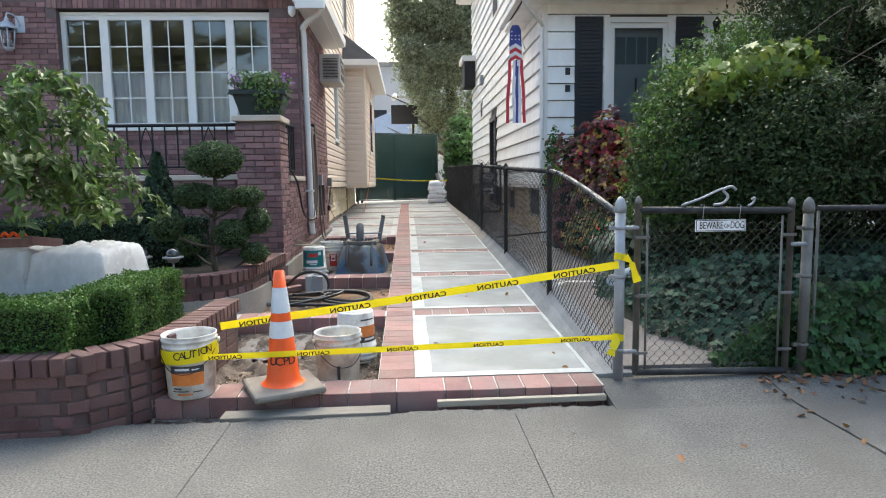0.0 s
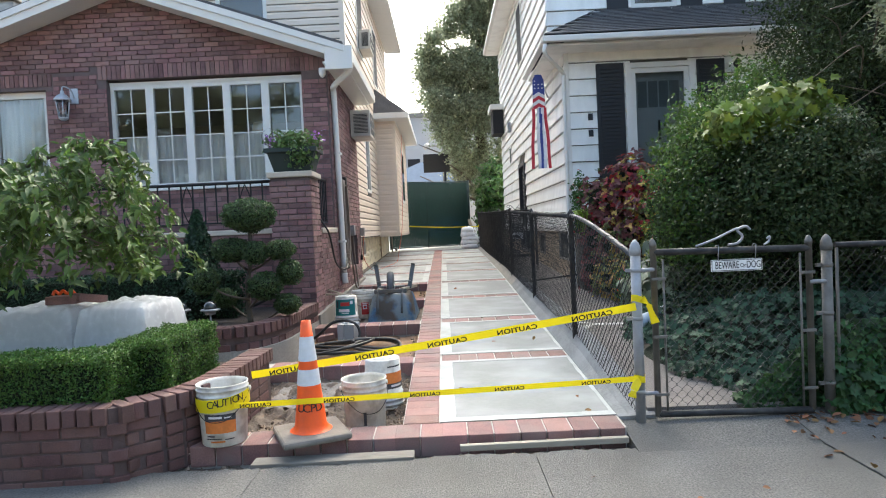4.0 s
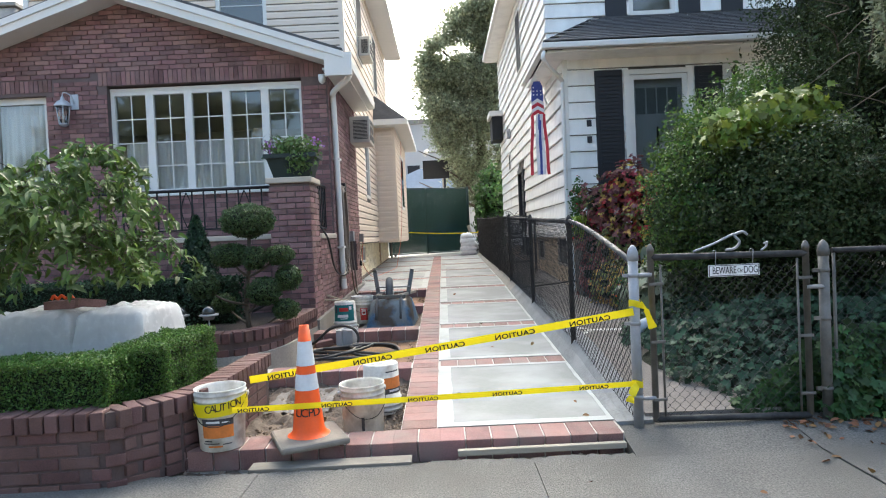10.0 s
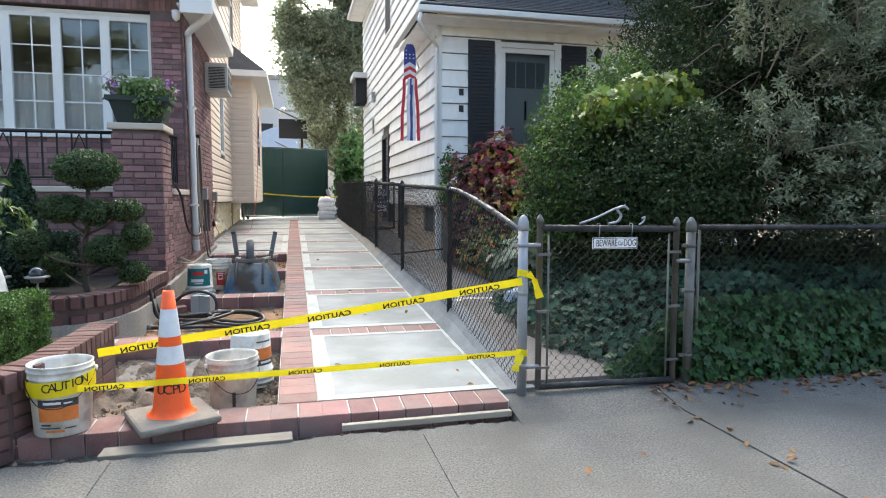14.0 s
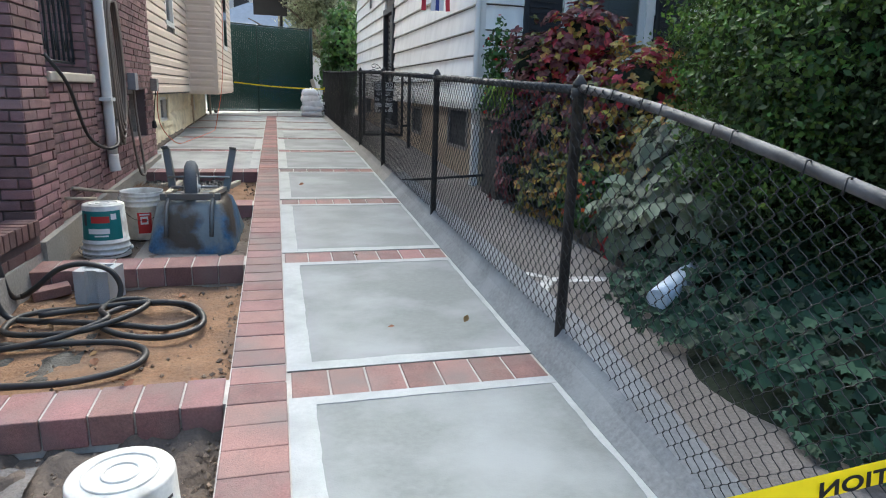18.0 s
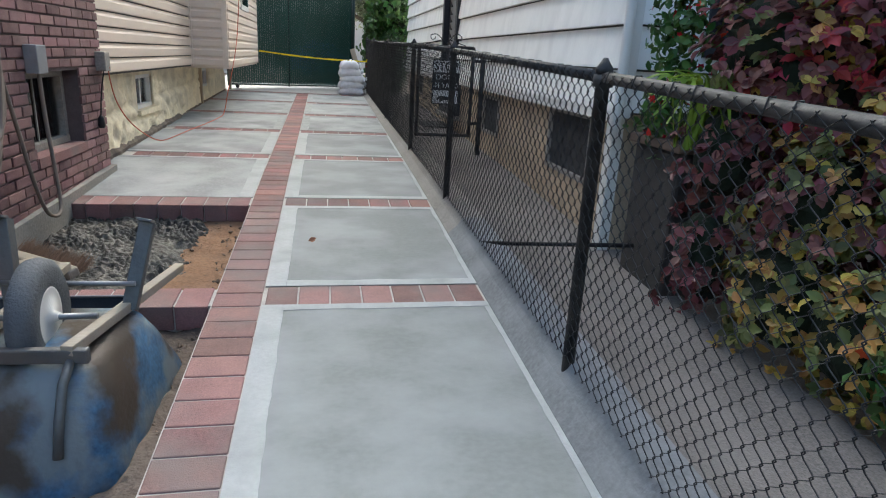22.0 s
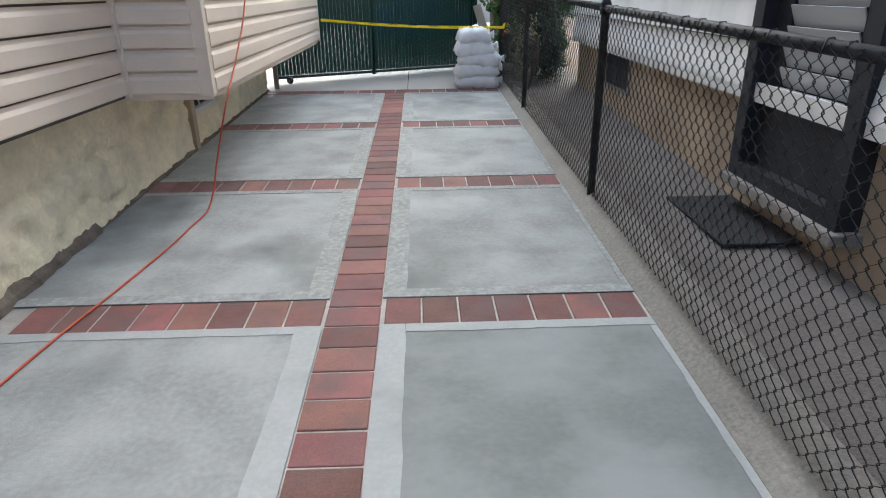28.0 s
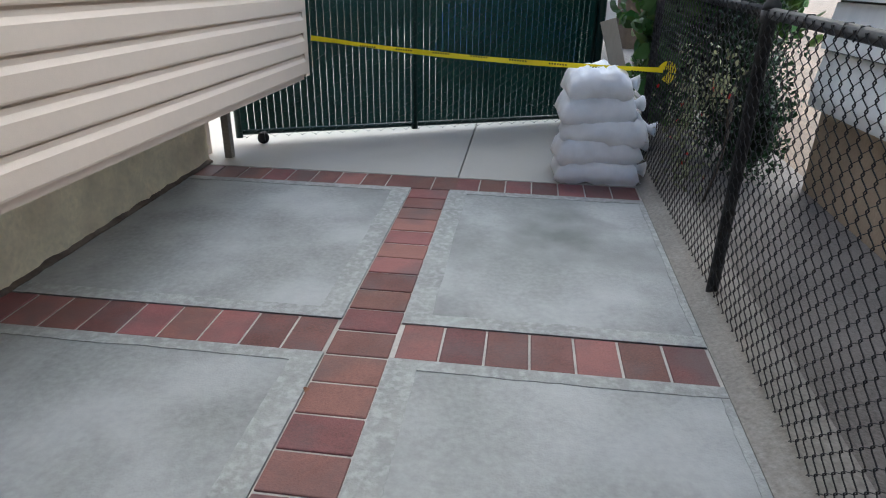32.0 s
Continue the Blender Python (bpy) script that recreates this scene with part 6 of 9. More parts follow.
for i in range(9):
    x = -0.9 + i * 0.24
    for q in range(7):
        xx = x + q * 0.016
        box(bm, xx, xx + 0.009, 16.258 - 0.11 * (xx + 0.9), 16.261 - 0.11 * (xx + 0.9), 1.331 - 0.045 * (xx + 0.9), 1.340 - 0.045 * (xx + 0.9))
tagged(part("lettering", bm, BLACKINK, ft), kind="stuff")
bm = bmesh.new()
ribbon(bm, spline([(1.19, 16.04, 1.27), (1.22, 16.02, 1.30), (1.25, 16.03, 1.25), (1.21, 16.0, 1.2)], 5), 0.05, 0.8)
part("knot", bm, YELLOW, ft)

# boards along the front edge
WOOD = mat("raw_wood", (0.33, 0.285, 0.215), 0.8, var=0.2, scale=6, fine=60, stretch=(0.15, 1, 1), bump=0.3, bump_scale=60, stain=(0.3, 0.27, 0.23), stain_amt=0.6, stain_scale=5)
bm = bmesh.new()
box(bm, -0.47, 0.47, -0.06, 0.06, 0, 0.03, pose(-0.62, -0.1, -0.1, 0, 0, 1), 0.004)
obj("form_board", bm, mat("dirty_wood", (0.20, 0.18, 0.15), 0.9, var=0.3, scale=8, stretch=(0.2, 1, 1), bump=0.4, stain=(0.22, 0.19, 0.15), stain_amt=0.6, stain_scale=6), "grey weathered board under the cone", "board")
bm = bmesh.new()
box(bm, -0.5, 0.5, -0.02, 0.02, 0, 0.036, pose(0.62, -0.04, -0.085, 0, 0, 1), 0.004)
obj("form_board", bm, WOOD, "long pale form board along the brick edge", "board")

# concrete block, hose, wheelbarrow
STEEL = mat("bare_steel", (0.23, 0.24, 0.25), 0.5, 0.6, var=0.25, scale=9, bump=0.15, stain=(0.2, 0.17, 0.14), stain_amt=0.5)
BLOCKM = mat("block_concrete", (0.40, 0.41, 0.41), 0.9, var=0.15, scale=10, fine=120, bump=0.5, bump_scale=200)
blk = empty("concrete_block", "grey hollow concrete block standing on end in the soil", "concrete block", pose(-1.045, 3.335, 0.012, 0, 0, -12))
bm = bmesh.new()
outer = [(-0.098, -0.098), (-0.034, -0.098), (-0.028, -0.076), (0.028, -0.076), (0.034, -0.098), (0.098, -0.098), (0.098, 0.098), (-0.098, 0.098)]
inner = [(-0.062, -0.05), (-0.03, -0.044), (-0.012, -0.042), (0.012, -0.042), (0.03, -0.044), (0.062, -0.05), (0.062, 0.06), (-0.062, 0.06)]
rg = [[bm.verts.new((x, y, z)) for x, y in q] for q, z in ((outer, 0.0), (outer, 0.197), (inner, 0.2), (inner, 0.0))]
for a_, b_ in zip(rg, rg[1:] + rg[:1]):
    for i in range(8):
        bm.faces.new((a_[i], a_[(i + 1) % 8], b_[(i + 1) % 8], b_[i]))
bmesh.ops.recalc_face_normals(bm, faces=bm.faces[:])
part("shell", bm, BLOCKM, blk)
bm = bmesh.new()
box(bm, -0.1, 0.1, -0.045, 0.045, 0, 0.06, pose(-1.33, 3.42, dz(3.42) - 0.125, 4, -6, 24), 0.005)
obj("loose_brick", bm, PAVER, "loose red brick lying on the soil", "brick")
HOSE = mat("hose_rubber", (0.028, 0.027, 0.026), 0.5, var=0.3, scale=9, bump=0.1, stain=(0.09, 0.08, 0.07), stain_amt=0.4, stain_scale=6)
bm = bmesh.new()
def hz(x, y, k=0.0):
    return (x, y, dz(y) - 0.12 + 0.02 + k)
air = empty("air_hose", "thick black rubber hose coiled loosely on the soil", "hose")
lead = [(-2.1, 3.3, 0.46), (-1.85, 3.2, 0.56), (-1.66, 3.1, 0.55), (-1.53, 3.05, 0.42), (-1.47, 3.0, 0.2), hz(-1.42, 3.0, 0.03), hz(-1.30, 2.98)]
coil1 = [hz(-1.05, 2.92), hz(-0.80, 2.82, 0.01), hz(-0.62, 2.78), hz(-0.5, 2.84), hz(-0.46, 2.95), hz(-0.60, 3.08, 0.02), hz(-0.80, 3.06, 0.03), hz(-0.92, 2.95, 0.03), hz(-0.93, 2.82, 0.02), hz(-0.80, 2.70, 0.01), hz(-0.60, 2.66), hz(-0.45, 2.75), hz(-0.43, 2.86, 0.02), hz(-0.52, 3.0, 0.04), hz(-0.75, 3.04, 0.05), hz(-1.0, 3.02, 0.04), hz(-1.25, 2.95, 0.04)]
bm = bmesh.new()
tube(bm, spline(lead + coil1, 7), 0.0165, 8)
part("hose", bm, HOSE, air)
bm = bmesh.new()
tube(bm, spline([(-1.9, 3.4, 0.44), (-1.65, 3.3, 0.46), (-1.52, 3.2, 0.36), (-1.47, 3.2, 0.12), hz(-1.44, 3.28, 0.03), hz(-1.34, 3.22, 0.10), hz(-1.22, 3.22, 0.20), hz(-1.08, 3.20, 0.235), hz(-0.95, 3.18, 0.20), hz(-0.90, 3.18, 0.1), hz(-0.93, 3.14, 0.01), hz(-1.05, 3.1), hz(-1.22, 3.12), hz(-1.36, 3.02, 0.01), hz(-1.38, 2.85), hz(-1.2, 2.76, 0.01), hz(-0.98, 2.74, 0.03), hz(-0.80, 2.86, 0.05), hz(-0.73, 3.02, 0.05), hz(-0.80, 3.15, 0.03), hz(-0.92, 3.12, 0.04), hz(-0.95, 2.95, 0.05), hz(-0.90, 2.82, 0.05), hz(-1.1, 2.68, 0.02), hz(-1.35, 2.62)], 7), 0.0158, 8)
part("hose", bm, HOSE, air)
bm = bmesh.new()
tube(bm, spline([hz(-1.42, 2.7), hz(-1.25, 2.66), hz(-1.0, 2.66), hz(-0.80, 2.63), hz(-0.67, 2.53), hz(-0.66, 2.40), hz(-0.76, 2.30), hz(-0.95, 2.24), hz(-1.2, 2.25), hz(-1.4, 2.3)], 8), 0.0165, 8)
part("hose", bm, HOSE, air)
bm = bmesh.new()
tube(bm, [hz(-1.40, 2.705, 0.0), hz(-1.46, 2.715, 0.0)], 0.024, 8)
part("coupling", bm, STEEL, air, "steel coupling")

wb = empty("wheelbarrow", "blue steel wheelbarrow lying upside down, worn and cement-stained", "wheelbarrow", pose(-0.625, 4.53, 0.05, 2, 0, -3))
TRAY = mat("blue_paint_worn", (0.12, 0.25, 0.41), 0.5, 0.0, var=0.4, scale=9, bump=0.4, bump_scale=26, stain=(0.35, 0.385, 0.38), stain_amt=0.9, stain_scale=4.0, ramp=(0.38, 0.50), stain2=(0.15, 0.118, 0.088), stain2_scale=3.6, ramp2=(0.48, 0.60), grain=3.0)
LEGSTEEL = mat("dark_bent_steel", (0.12, 0.13, 0.13), 0.55, 0.4, var=0.3, scale=9, bump=0.2, stain=(0.17, 0.13, 0.10), stain_amt=0.5)
CRUST = mat("cement_crust", (0.42, 0.42, 0.40), 0.85, var=0.3, scale=20, bump=0.6, stain=(0.2, 0.19, 0.18), stain_amt=0.6, stain_scale=14)
def loop(hw, y0, y1, rr, z):
    out = []
    for cx, cy, a0 in ((hw - rr, y1 - rr, 0), (-hw + rr, y1 - rr, 90), (-hw + rr, y0 + rr, 180), (hw - rr, y0 + rr, 270)):
        for k in range(7):
            a = radians(a0 + 15 * k)
            out.append((cx + rr * math.cos(a), cy + rr * math.sin(a), z))
    return out
bm = bmesh.new()
rings = [loop(0.315, -0.43, 0.52, 0.16, 0.0), loop(0.305, -0.42, 0.50, 0.16, 0.06), loop(0.27, -0.34, 0.36, 0.15, 0.26), loop(0.25, -0.28, 0.28, 0.14, 0.35), loop(0.21, -0.22, 0.2, 0.12, 0.385), loop(0.1, -0.1, 0.1, 0.07, 0.392)]
vr = [[bm.verts.new(p) for p in r] for r in rings]
for a, b in zip(vr, vr[1:]):
    for i in range(28):
        f = bm.faces.new((a[i], a[(i + 1) % 28], b[(i + 1) % 28], b[i]))
        f.smooth = True
bm.faces.new(vr[-1]).smooth = True
bmesh.ops.solidify(bm, geom=bm.faces[:], thickness=0.003)
part("tray", bm, TRAY, wb, "blue tray worn through to cement grey")
bm = bmesh.new()
r = loop(0.32, -0.435, 0.525, 0.165, 0.008)
tube(bm, r + r[:1], 0.012, 8)
part("rim", bm, CRUST, wb, "cement-crusted rolled rim")
bm = bmesh.new()
lathe(bm, [(0.10, -0.035), (0.165, -0.045), (0.195, -0.03), (0.203, 0.0), (0.195, 0.03), (0.165, 0.045), (0.10, 0.035)], 30, pose(-0.02, -0.02, 0.455, 0, 90, 6), False)
wheel = part("tyre", bm, mat("tyre_rubber", (0.10, 0.105, 0.11), 0.85, var=0.2, scale=12, bump=0.5, bump_scale=90), wb, "grey ribbed rubber tyre")
bm = bmesh.new()
lathe(bm, [(0.015, -0.06), (0.02, -0.045), (0.095, -0.034), (0.103, -0.036), (0.103, 0.036), (0.095, 0.034), (0.02, 0.045), (0.015, 0.06)], 24, pose(-0.02, -0.02, 0.455, 0, 90, 6))
part("wheel_rim", bm, TRIM, wb, "white painted wheel rim")
bm = bmesh.new()
tube(bm, [(-0.17, -0.03, 0.455), (0.16, -0.01, 0.455)], 0.011, 8)
part("axle", bm, STEEL, wb)
for s in (1, -1):
    bm = bmesh.new()
    box(bm, -0.02, 0.02, -0.20, 0.74, -0.018, 0.018, pose(s * 0.17, -0.04, 0.425, -4.5, 0, -s * 5.5), 0.004)
    part("handle", bm, WOOD, wb, "wooden handle")
    bm = bmesh.new()
    tube(bm, [(s * 0.155, -0.215, 0.415), (s * 0.155, -0.30, 0.36), (s * 0.155, -0.355, 0.265), (s * 0.155, -0.395, 0.16)], 0.015, 6)
    part("brace", bm, LEGSTEEL, wb, "dark steel strap")
    bm = bmesh.new()
    box(bm, -0.026, 0.026, -0.008, 0.008, 0.0, 0.34, pose(s * 0.20, 0.16, 0.40, -22, s * 10, 0), 0.003)
    box(bm, -0.026, -0.020, 0.0, 0.035, 0.0, 0.335, pose(s * 0.20, 0.16, 0.40, -22, s * 10, 0), 0.001)
    box(bm, 0.020, 0.026, 0.0, 0.035, 0.0, 0.335, pose(s * 0.20, 0.16, 0.40, -22, s * 10, 0), 0.001)
    box(bm, -0.026, 0.026, -0.045, 0.008, 0.332, 0.344, pose(s * 0.20, 0.16, 0.40, -22, s * 10, 0), 0.003)
    part("leg", bm, LEGSTEEL, wb, "dark bent steel leg")
bm = bmesh.new()
box(bm, -0.21, 0.21, -0.24, -0.21, 0.395, 0.445, None, 0.006)
part("nose_plate", bm, LEGSTEEL, wb, "bent steel nose plate")
bm = bmesh.new()
tube(bm, [(-0.23, 0.17, 0.5), (0.23, 0.17, 0.5)], 0.01, 6)
part("leg_brace", bm, STEEL, wb)
# dark mortar tub behind it
tub = empty("mortar_tub", "dark blue plastic mortar tub behind the wheelbarrow", "tub", pose(-0.86, 5.03, 0.13, 0, 0, 0))
bm = bmesh.new()
rings = [loop(0.29, -0.12, 0.19, 0.05, 0.16), loop(0.27, -0.10, 0.17, 0.05, 0.0), loop(0.26, -0.09, 0.16, 0.05, 0.02), loop(0.28, -0.11, 0.18, 0.05, 0.155)]
vr = [[bm.verts.new(p) for p in r] for r in rings]
for a, b in zip(vr, vr[1:]):
    for i in range(28):
        bm.faces.new((a[i], a[(i + 1) % 28], b[(i + 1) % 28], b[i]))
bm.faces.new(vr[2])
bmesh.ops.recalc_face_normals(bm, faces=bm.faces[:])
part("shell", bm, mat("dark_plastic", (0.022, 0.03, 0.042), 0.5, var=0.2), tub)
bm = bmesh.new()
q_ = loop(0.293, -0.123, 0.193, 0.05, 0.162)
tube(bm, q_ + q_[:1], 0.007, 6)
part("rim", bm, STEEL, tub, "grey rolled rim")
broom = empty("push_broom", "push broom with a long wooden handle and stiff bristles", "broom")
bm = bmesh.new()
tube(bm, [(-1.47, 4.50, 0.50), (-1.40, 5.1, 0.38), (-1.24, 5.86, 0.262)], 0.013, 8)
part("handle", bm, WOOD, broom, "wooden handle")
bm = bmesh.new()
box(bm, -0.28, 0.28, -0.032, 0.032, 0, 0.055, pose(-1.20, 5.86, 0.215, 12, 0, -36), 0.012)
part("head", bm, WOOD, broom)
vs, fs = [], []
rb = random.Random(5)
M = pose(-1.20, 5.86, 0.215, 12, 0, -36)
for k in range(1100):
    x, y = rb.uniform(-0.27, 0.27), rb.uniform(-0.01, 0.033)
    a = M @ Vector((x, y, 0.01))
    b = M @ Vector((x + rb.uniform(-0.03, 0.05), y + 0.09 + rb.uniform(0, 0.05), 0.05 + rb.uniform(-0.04, 0.05)))
    o = len(vs)
    vs += [a + Vector((0.0018, 0, 0)), a - Vector((0.0018, 0, 0)), a + Vector((0, 0, 0.0025)), b]
    fs += [(o, o + 1, o + 3), (o + 1, o + 2, o + 3), (o + 2, o, o + 3)]
tagged(raw("bristle_tuft", vs, fs, mat("bristle", (0.28, 0.17, 0.10), 0.8, var=0.3, rand=0.3, island=True), broom), kind="stuff")

# sandbags
BAG = mat("sandbag_weave", (0.92, 0.92, 0.925), 0.75, var=0.1, scale=8, fine=200, bump=0.4, bump_scale=300, stain=(0.68, 0.67, 0.66), stain_amt=0.5, stain_scale=7)
rs = random.Random(12)
z = dz(16.12) + 0.0
for k, (hh, ww, ox) in enumerate(((0.17, 0.52, 0.0), (0.175, 0.54, 0.0), (0.17, 0.53, 0.03), (0.18, 0.46, -0.03), (0.18, 0.38, -0.04))):
    bm = bmesh.new()
    nx, ny = 22, 14
    g = []
    for sgn in (1, -1):
        rows = []
        for j in range(ny + 1):
            row = []
            for i in range(nx + 1):
                u, v = -1 + 2 * i / nx, -1 + 2 * j / ny
                e = max(0.0, (1 - abs(u) ** 6)) ** 0.5 * max(0.0, (1 - abs(v) ** 5)) ** 0.5
                wr = noise.fractal(Vector((u * 3 + k * 5, v * 3, sgn * 2)), 0.9, 2.2, 4) * 0.034 + 0.007 * math.sin(u * 9 + k) * (1 - abs(v)) + 0.006 * math.sin(v * 16 + k + u * 3) * u * u
                row.append(bm.verts.new((u * ww / 2 * (1 + 0.03 * math.sin(v * 4 + k)), v * 0.19, hh / 2 + sgn * (hh / 2) * e + wr * e - 0.035 * abs(u) ** 3 - 0.02 * v * v)))
            rows.append(row)
        g.append(rows)
        for a, b in zip(rows, rows[1:]):
            for i in range(nx):
                f = bm.faces.new((a[i], a[i + 1], b[i + 1], b[i]))
                f.smooth = True
    bmesh.ops.remove_doubles(bm, verts=bm.verts[:], dist=0.004)
    bmesh.ops.recalc_face_normals(bm, faces=bm.faces[:])
    b = empty("sandbag", "full white woven sandbag in a stack", "sandbag", pose(0.875 + ox, 16.12, z - 0.004, rs.uniform(-3, 3), rs.uniform(-3, 3), rs.uniform(-7, 7)), "stacked sandbags")
    part("sack", bm, BAG, b)
    bm = bmesh.new()
    lathe(bm, [(0.05, -0.03), (0.022, 0.01), (0.035, 0.035), (0.05, 0.06), (0.03, 0.065)], 9, pose(ww / 2 - 0.01, rs.uniform(-0.05, 0.05), hh * 0.5, 0, 90, rs.uniform(-25, 25)))
    part("tied_end", bm, BAG, b)
    z += hh * 0.74

# orange extension cord
CORD = mat("orange_cord", (0.55, 0.10, 0.04), 0.5, var=0.1, bump=0.05)
def on(x, y):
    return (x, y, dz(y) + 0.008)
bm = bmesh.new()
tube(bm, spline([(-1.40, 7.985, 1.20), (-1.43, 8.06, 1.13), (-1.50, 8.42, 0.90), (-1.54, 8.88, 0.68), (-1.49, 9.28, 0.49), on(-1.42, 9.58), on(-1.34, 9.98), on(-1.28, 10.45), on(-1.21, 10.9), on(-1.15, 11.37), on(-1.135, 11.6), on(-1.12, 11.75), (-1.105, 11.84, dz(11.84) + 0.03), (-1.085, 11.92, dz(11.92) + 0.12), (-1.06, 11.98, 0.74), (-1.005, 12.13, 1.05), (-0.992, 12.45, 1.3), (-0.99, 12.8, 1.6), (-0.99, 13.2, 2.2), (-0.99, 13.5, 3.0), (-0.98, 13.8, 3.9)], 8), 0.0055, 6)
obj("extension_cord", bm, CORD, "orange extension cord running over the drive and up", "cord")
# outlet, hose bib and coils on the brick flank
ob_ = empty("outlet_box", "grey weatherproof outlet box on the brick corner", "outlet")
part("box", bbox(XW + 0.012, XW + 0.09, 7.90, 8.02, 1.17, 1.32, 0.008), KERB, ob_)
bm = bmesh.new()
tube(bm, spline([(-1.42, 7.92, 1.2), (-1.44, 7.86, 1.0), (-1.455, 7.84, 0.82)], 6), 0.006, 6)
part("lead", bm, IRON, ob_)
bm = bmesh.new()
lathe(bm, [(0.02, -0.05), (0.03, -0.03), (0.022, 0.03), (0.01, 0.05)], 10, Matrix.Translation((-1.455, 7.84, 0.78)))
part("plug", bm, IRON, ob_)
b2 = empty("meter_box", "small grey utility box on the brick wall", "utility box")
part("box", bbox(XW + 0.012, XW + 0.09, 6.66, 6.80, 1.19, 1.36, 0.006), GALV, b2)
GHOSE = mat("garden_hose", (0.19, 0.155, 0.125), 0.6, var=0.2, scale=9, bump=0.1)
for j in range(9):
    bm = bmesh.new()
    off = j * 0.026
    dep = 0.045 + 0.018 * (j % 3)
    tube(bm, spline([(XW + dep, 5.92 + off * 0.6, 2.06 - 0.01 * j), (XW + dep, 5.76 + off * 0.35, 1.9), (XW + dep, 5.74 + off * 0.7, 1.5), (XW + dep, 5.80 + off * 0.9, 1.02 - 0.05 * (j % 4)), (XW + dep + 0.01, 5.97 + off * 0.3, 0.88 - 0.06 * (j % 4)), (XW + dep, 6.14 + off * 0.2, 1.05), (XW + dep, 6.22 - off * 0.2, 1.5), (XW + dep, 6.18 - off * 0.4, 1.9), (XW + dep, 5.95 + off * 0.4, 2.07 - 0.01 * j)], 5), 0.0125, 6)
    if j == 0:
        coil = empty("garden_hose", "coiled grey-brown garden hose hung on the brick wall", "hose")
    part("coil", bm, GHOSE, coil)
bm = bmesh.new()
tube(bm, spline([(XW + 0.07, 6.2, 1.25), (XW + 0.08, 6.3, 0.9), (XW + 0.09, 6.4, 0.55), (XW + 0.10, 6.5, 0.36), (XW + 0.12, 6.62, 0.33), (XW + 0.10, 6.70, 0.45), (XW + 0.06, 6.74, 0.9), (XW + 0.05, 6.75, 1.2)], 8), 0.0125, 6)
part("loose_end", bm, GHOSE, coil)
part("hanger", bbox(XW + 0.012, XW + 0.1, 5.95, 6.08, 1.98, 2.10, 0.01), IRON, coil)
bm = bmesh.new()
tube(bm, spline([(XW - 0.03, 4.34, 1.45), (XW + 0.03, 4.36, 1.36), (XW + 0.07, 4.5, 1.22), (XW + 0.07, 4.85, 0.86), (XW + 0.08, 5.3, 0.72), (XW + 0.13, 5.5, 0.74), (XW + 0.07, 5.8, 0.9), (XW + 0.06, 5.95, 1.02)], 8), 0.014, 6)
obj("wall_hose", bm, HOSE, "dark rubber hose draped down the porch wall", "hose")
bm = bmesh.new()
tube(bm, [(XW + 0.02, 4.3, 0.46), (XW + 0.12, 4.33, 0.45), (XW + 0.2, 4.4, 0.44)], 0.012, 6)
obj("drain_stub", bm, WOOD, "short pipe stub in the wall", "pipe")

# air conditioners
def ac(name, x0, x1, y0, y1, z0, z1):
    a = empty(name, "weathered beige window air conditioner", "air conditioner")
    ACM = bpy.data.materials.get("ac_paint") or mat("ac_paint", (0.55, 0.52, 0.46), 0.6, var=0.12, bump=0.1, stain=(0.38, 0.34, 0.29), stain_amt=0.5, stain_scale=5)
    part("case", bbox(x0, x1, y0, y1, z0, z1, 0.012), ACM, a)
    for k in range(14):
        z = z0 + 0.06 + k * (z1 - z0 - 0.12) / 14
        part("louvre", bbox(x0 + 0.06, x1 - 0.04, y0 - 0.006, y0 + 0.001, z, z + 0.012), DARK, a)
    part("grille", bbox(x1 + 0.001, x1 + 0.006, y0 + 0.05, y1 - 0.05, z0 + 0.05, z1 - 0.05), DARK, a)
    for q in (0.33, 0.66):
        part("rib", bbox(x1 + 0.007, x1 + 0.012, y0 + 0.05, y1 - 0.05, z0 + (z1 - z0) * q, z0 + (z1 - z0) * q + 0.012), ACM, a)
    return a
ac("wall_air_conditioner", XW + 0.02, -1.12, 7.3, 7.95, 2.92, 3.38)
ac("window_air_conditioner", XS + 0.04, -1.25, 9.25, 9.9, 5.0, 5.4)
cam2 = empty("eave_camera", "white dome security camera under the eave", "camera")
bm = bmesh.new()
lathe(bm, [(0.05, 0.0), (0.05, -0.06), (0.045, -0.09), (0.02, -0.12), (0.002, -0.13)], 16, Matrix.Translation((-1.52, 5.14, 3.56)))
part("dome", bm, TRIM, cam2)
lan = empty("wall_lantern", "pale grey metal lantern beside the front door", "lantern")
LANM = mat("lantern_metal", (0.50, 0.53, 0.56), 0.45, 0.2, var=0.15, scale=12, bump=0.1)
LX, LY = -5.25, HY - 0.15
bm = bmesh.new()
lathe(bm, [(0.125, 3.30), (0.125, 3.312), (0.075, 3.37), (0.03, 3.40), (0.028, 3.43), (0.012, 3.45), (0.002, 3.46)], 6, Matrix.Translation((LX, LY, 0)))
part("cap", bm, LANM, lan)
bm = bmesh.new()
lathe(bm, [(0.002, 3.015), (0.03, 3.02), (0.065, 3.045), (0.07, 3.06), (0.002, 3.06)], 6, Matrix.Translation((LX, LY, 0)))
part("base", bm, LANM, lan)
for k in range(6):
    a = radians(60 * k)
    bm = bmesh.new()
    tube(bm, [(LX + 0.066 * math.cos(a), LY + 0.066 * math.sin(a), 3.05), (LX + 0.098 * math.cos(a), LY + 0.098 * math.sin(a), 3.305)], 0.007, 6)
    part("glazing_bar", bm, LANM, lan)
bm = bmesh.new()
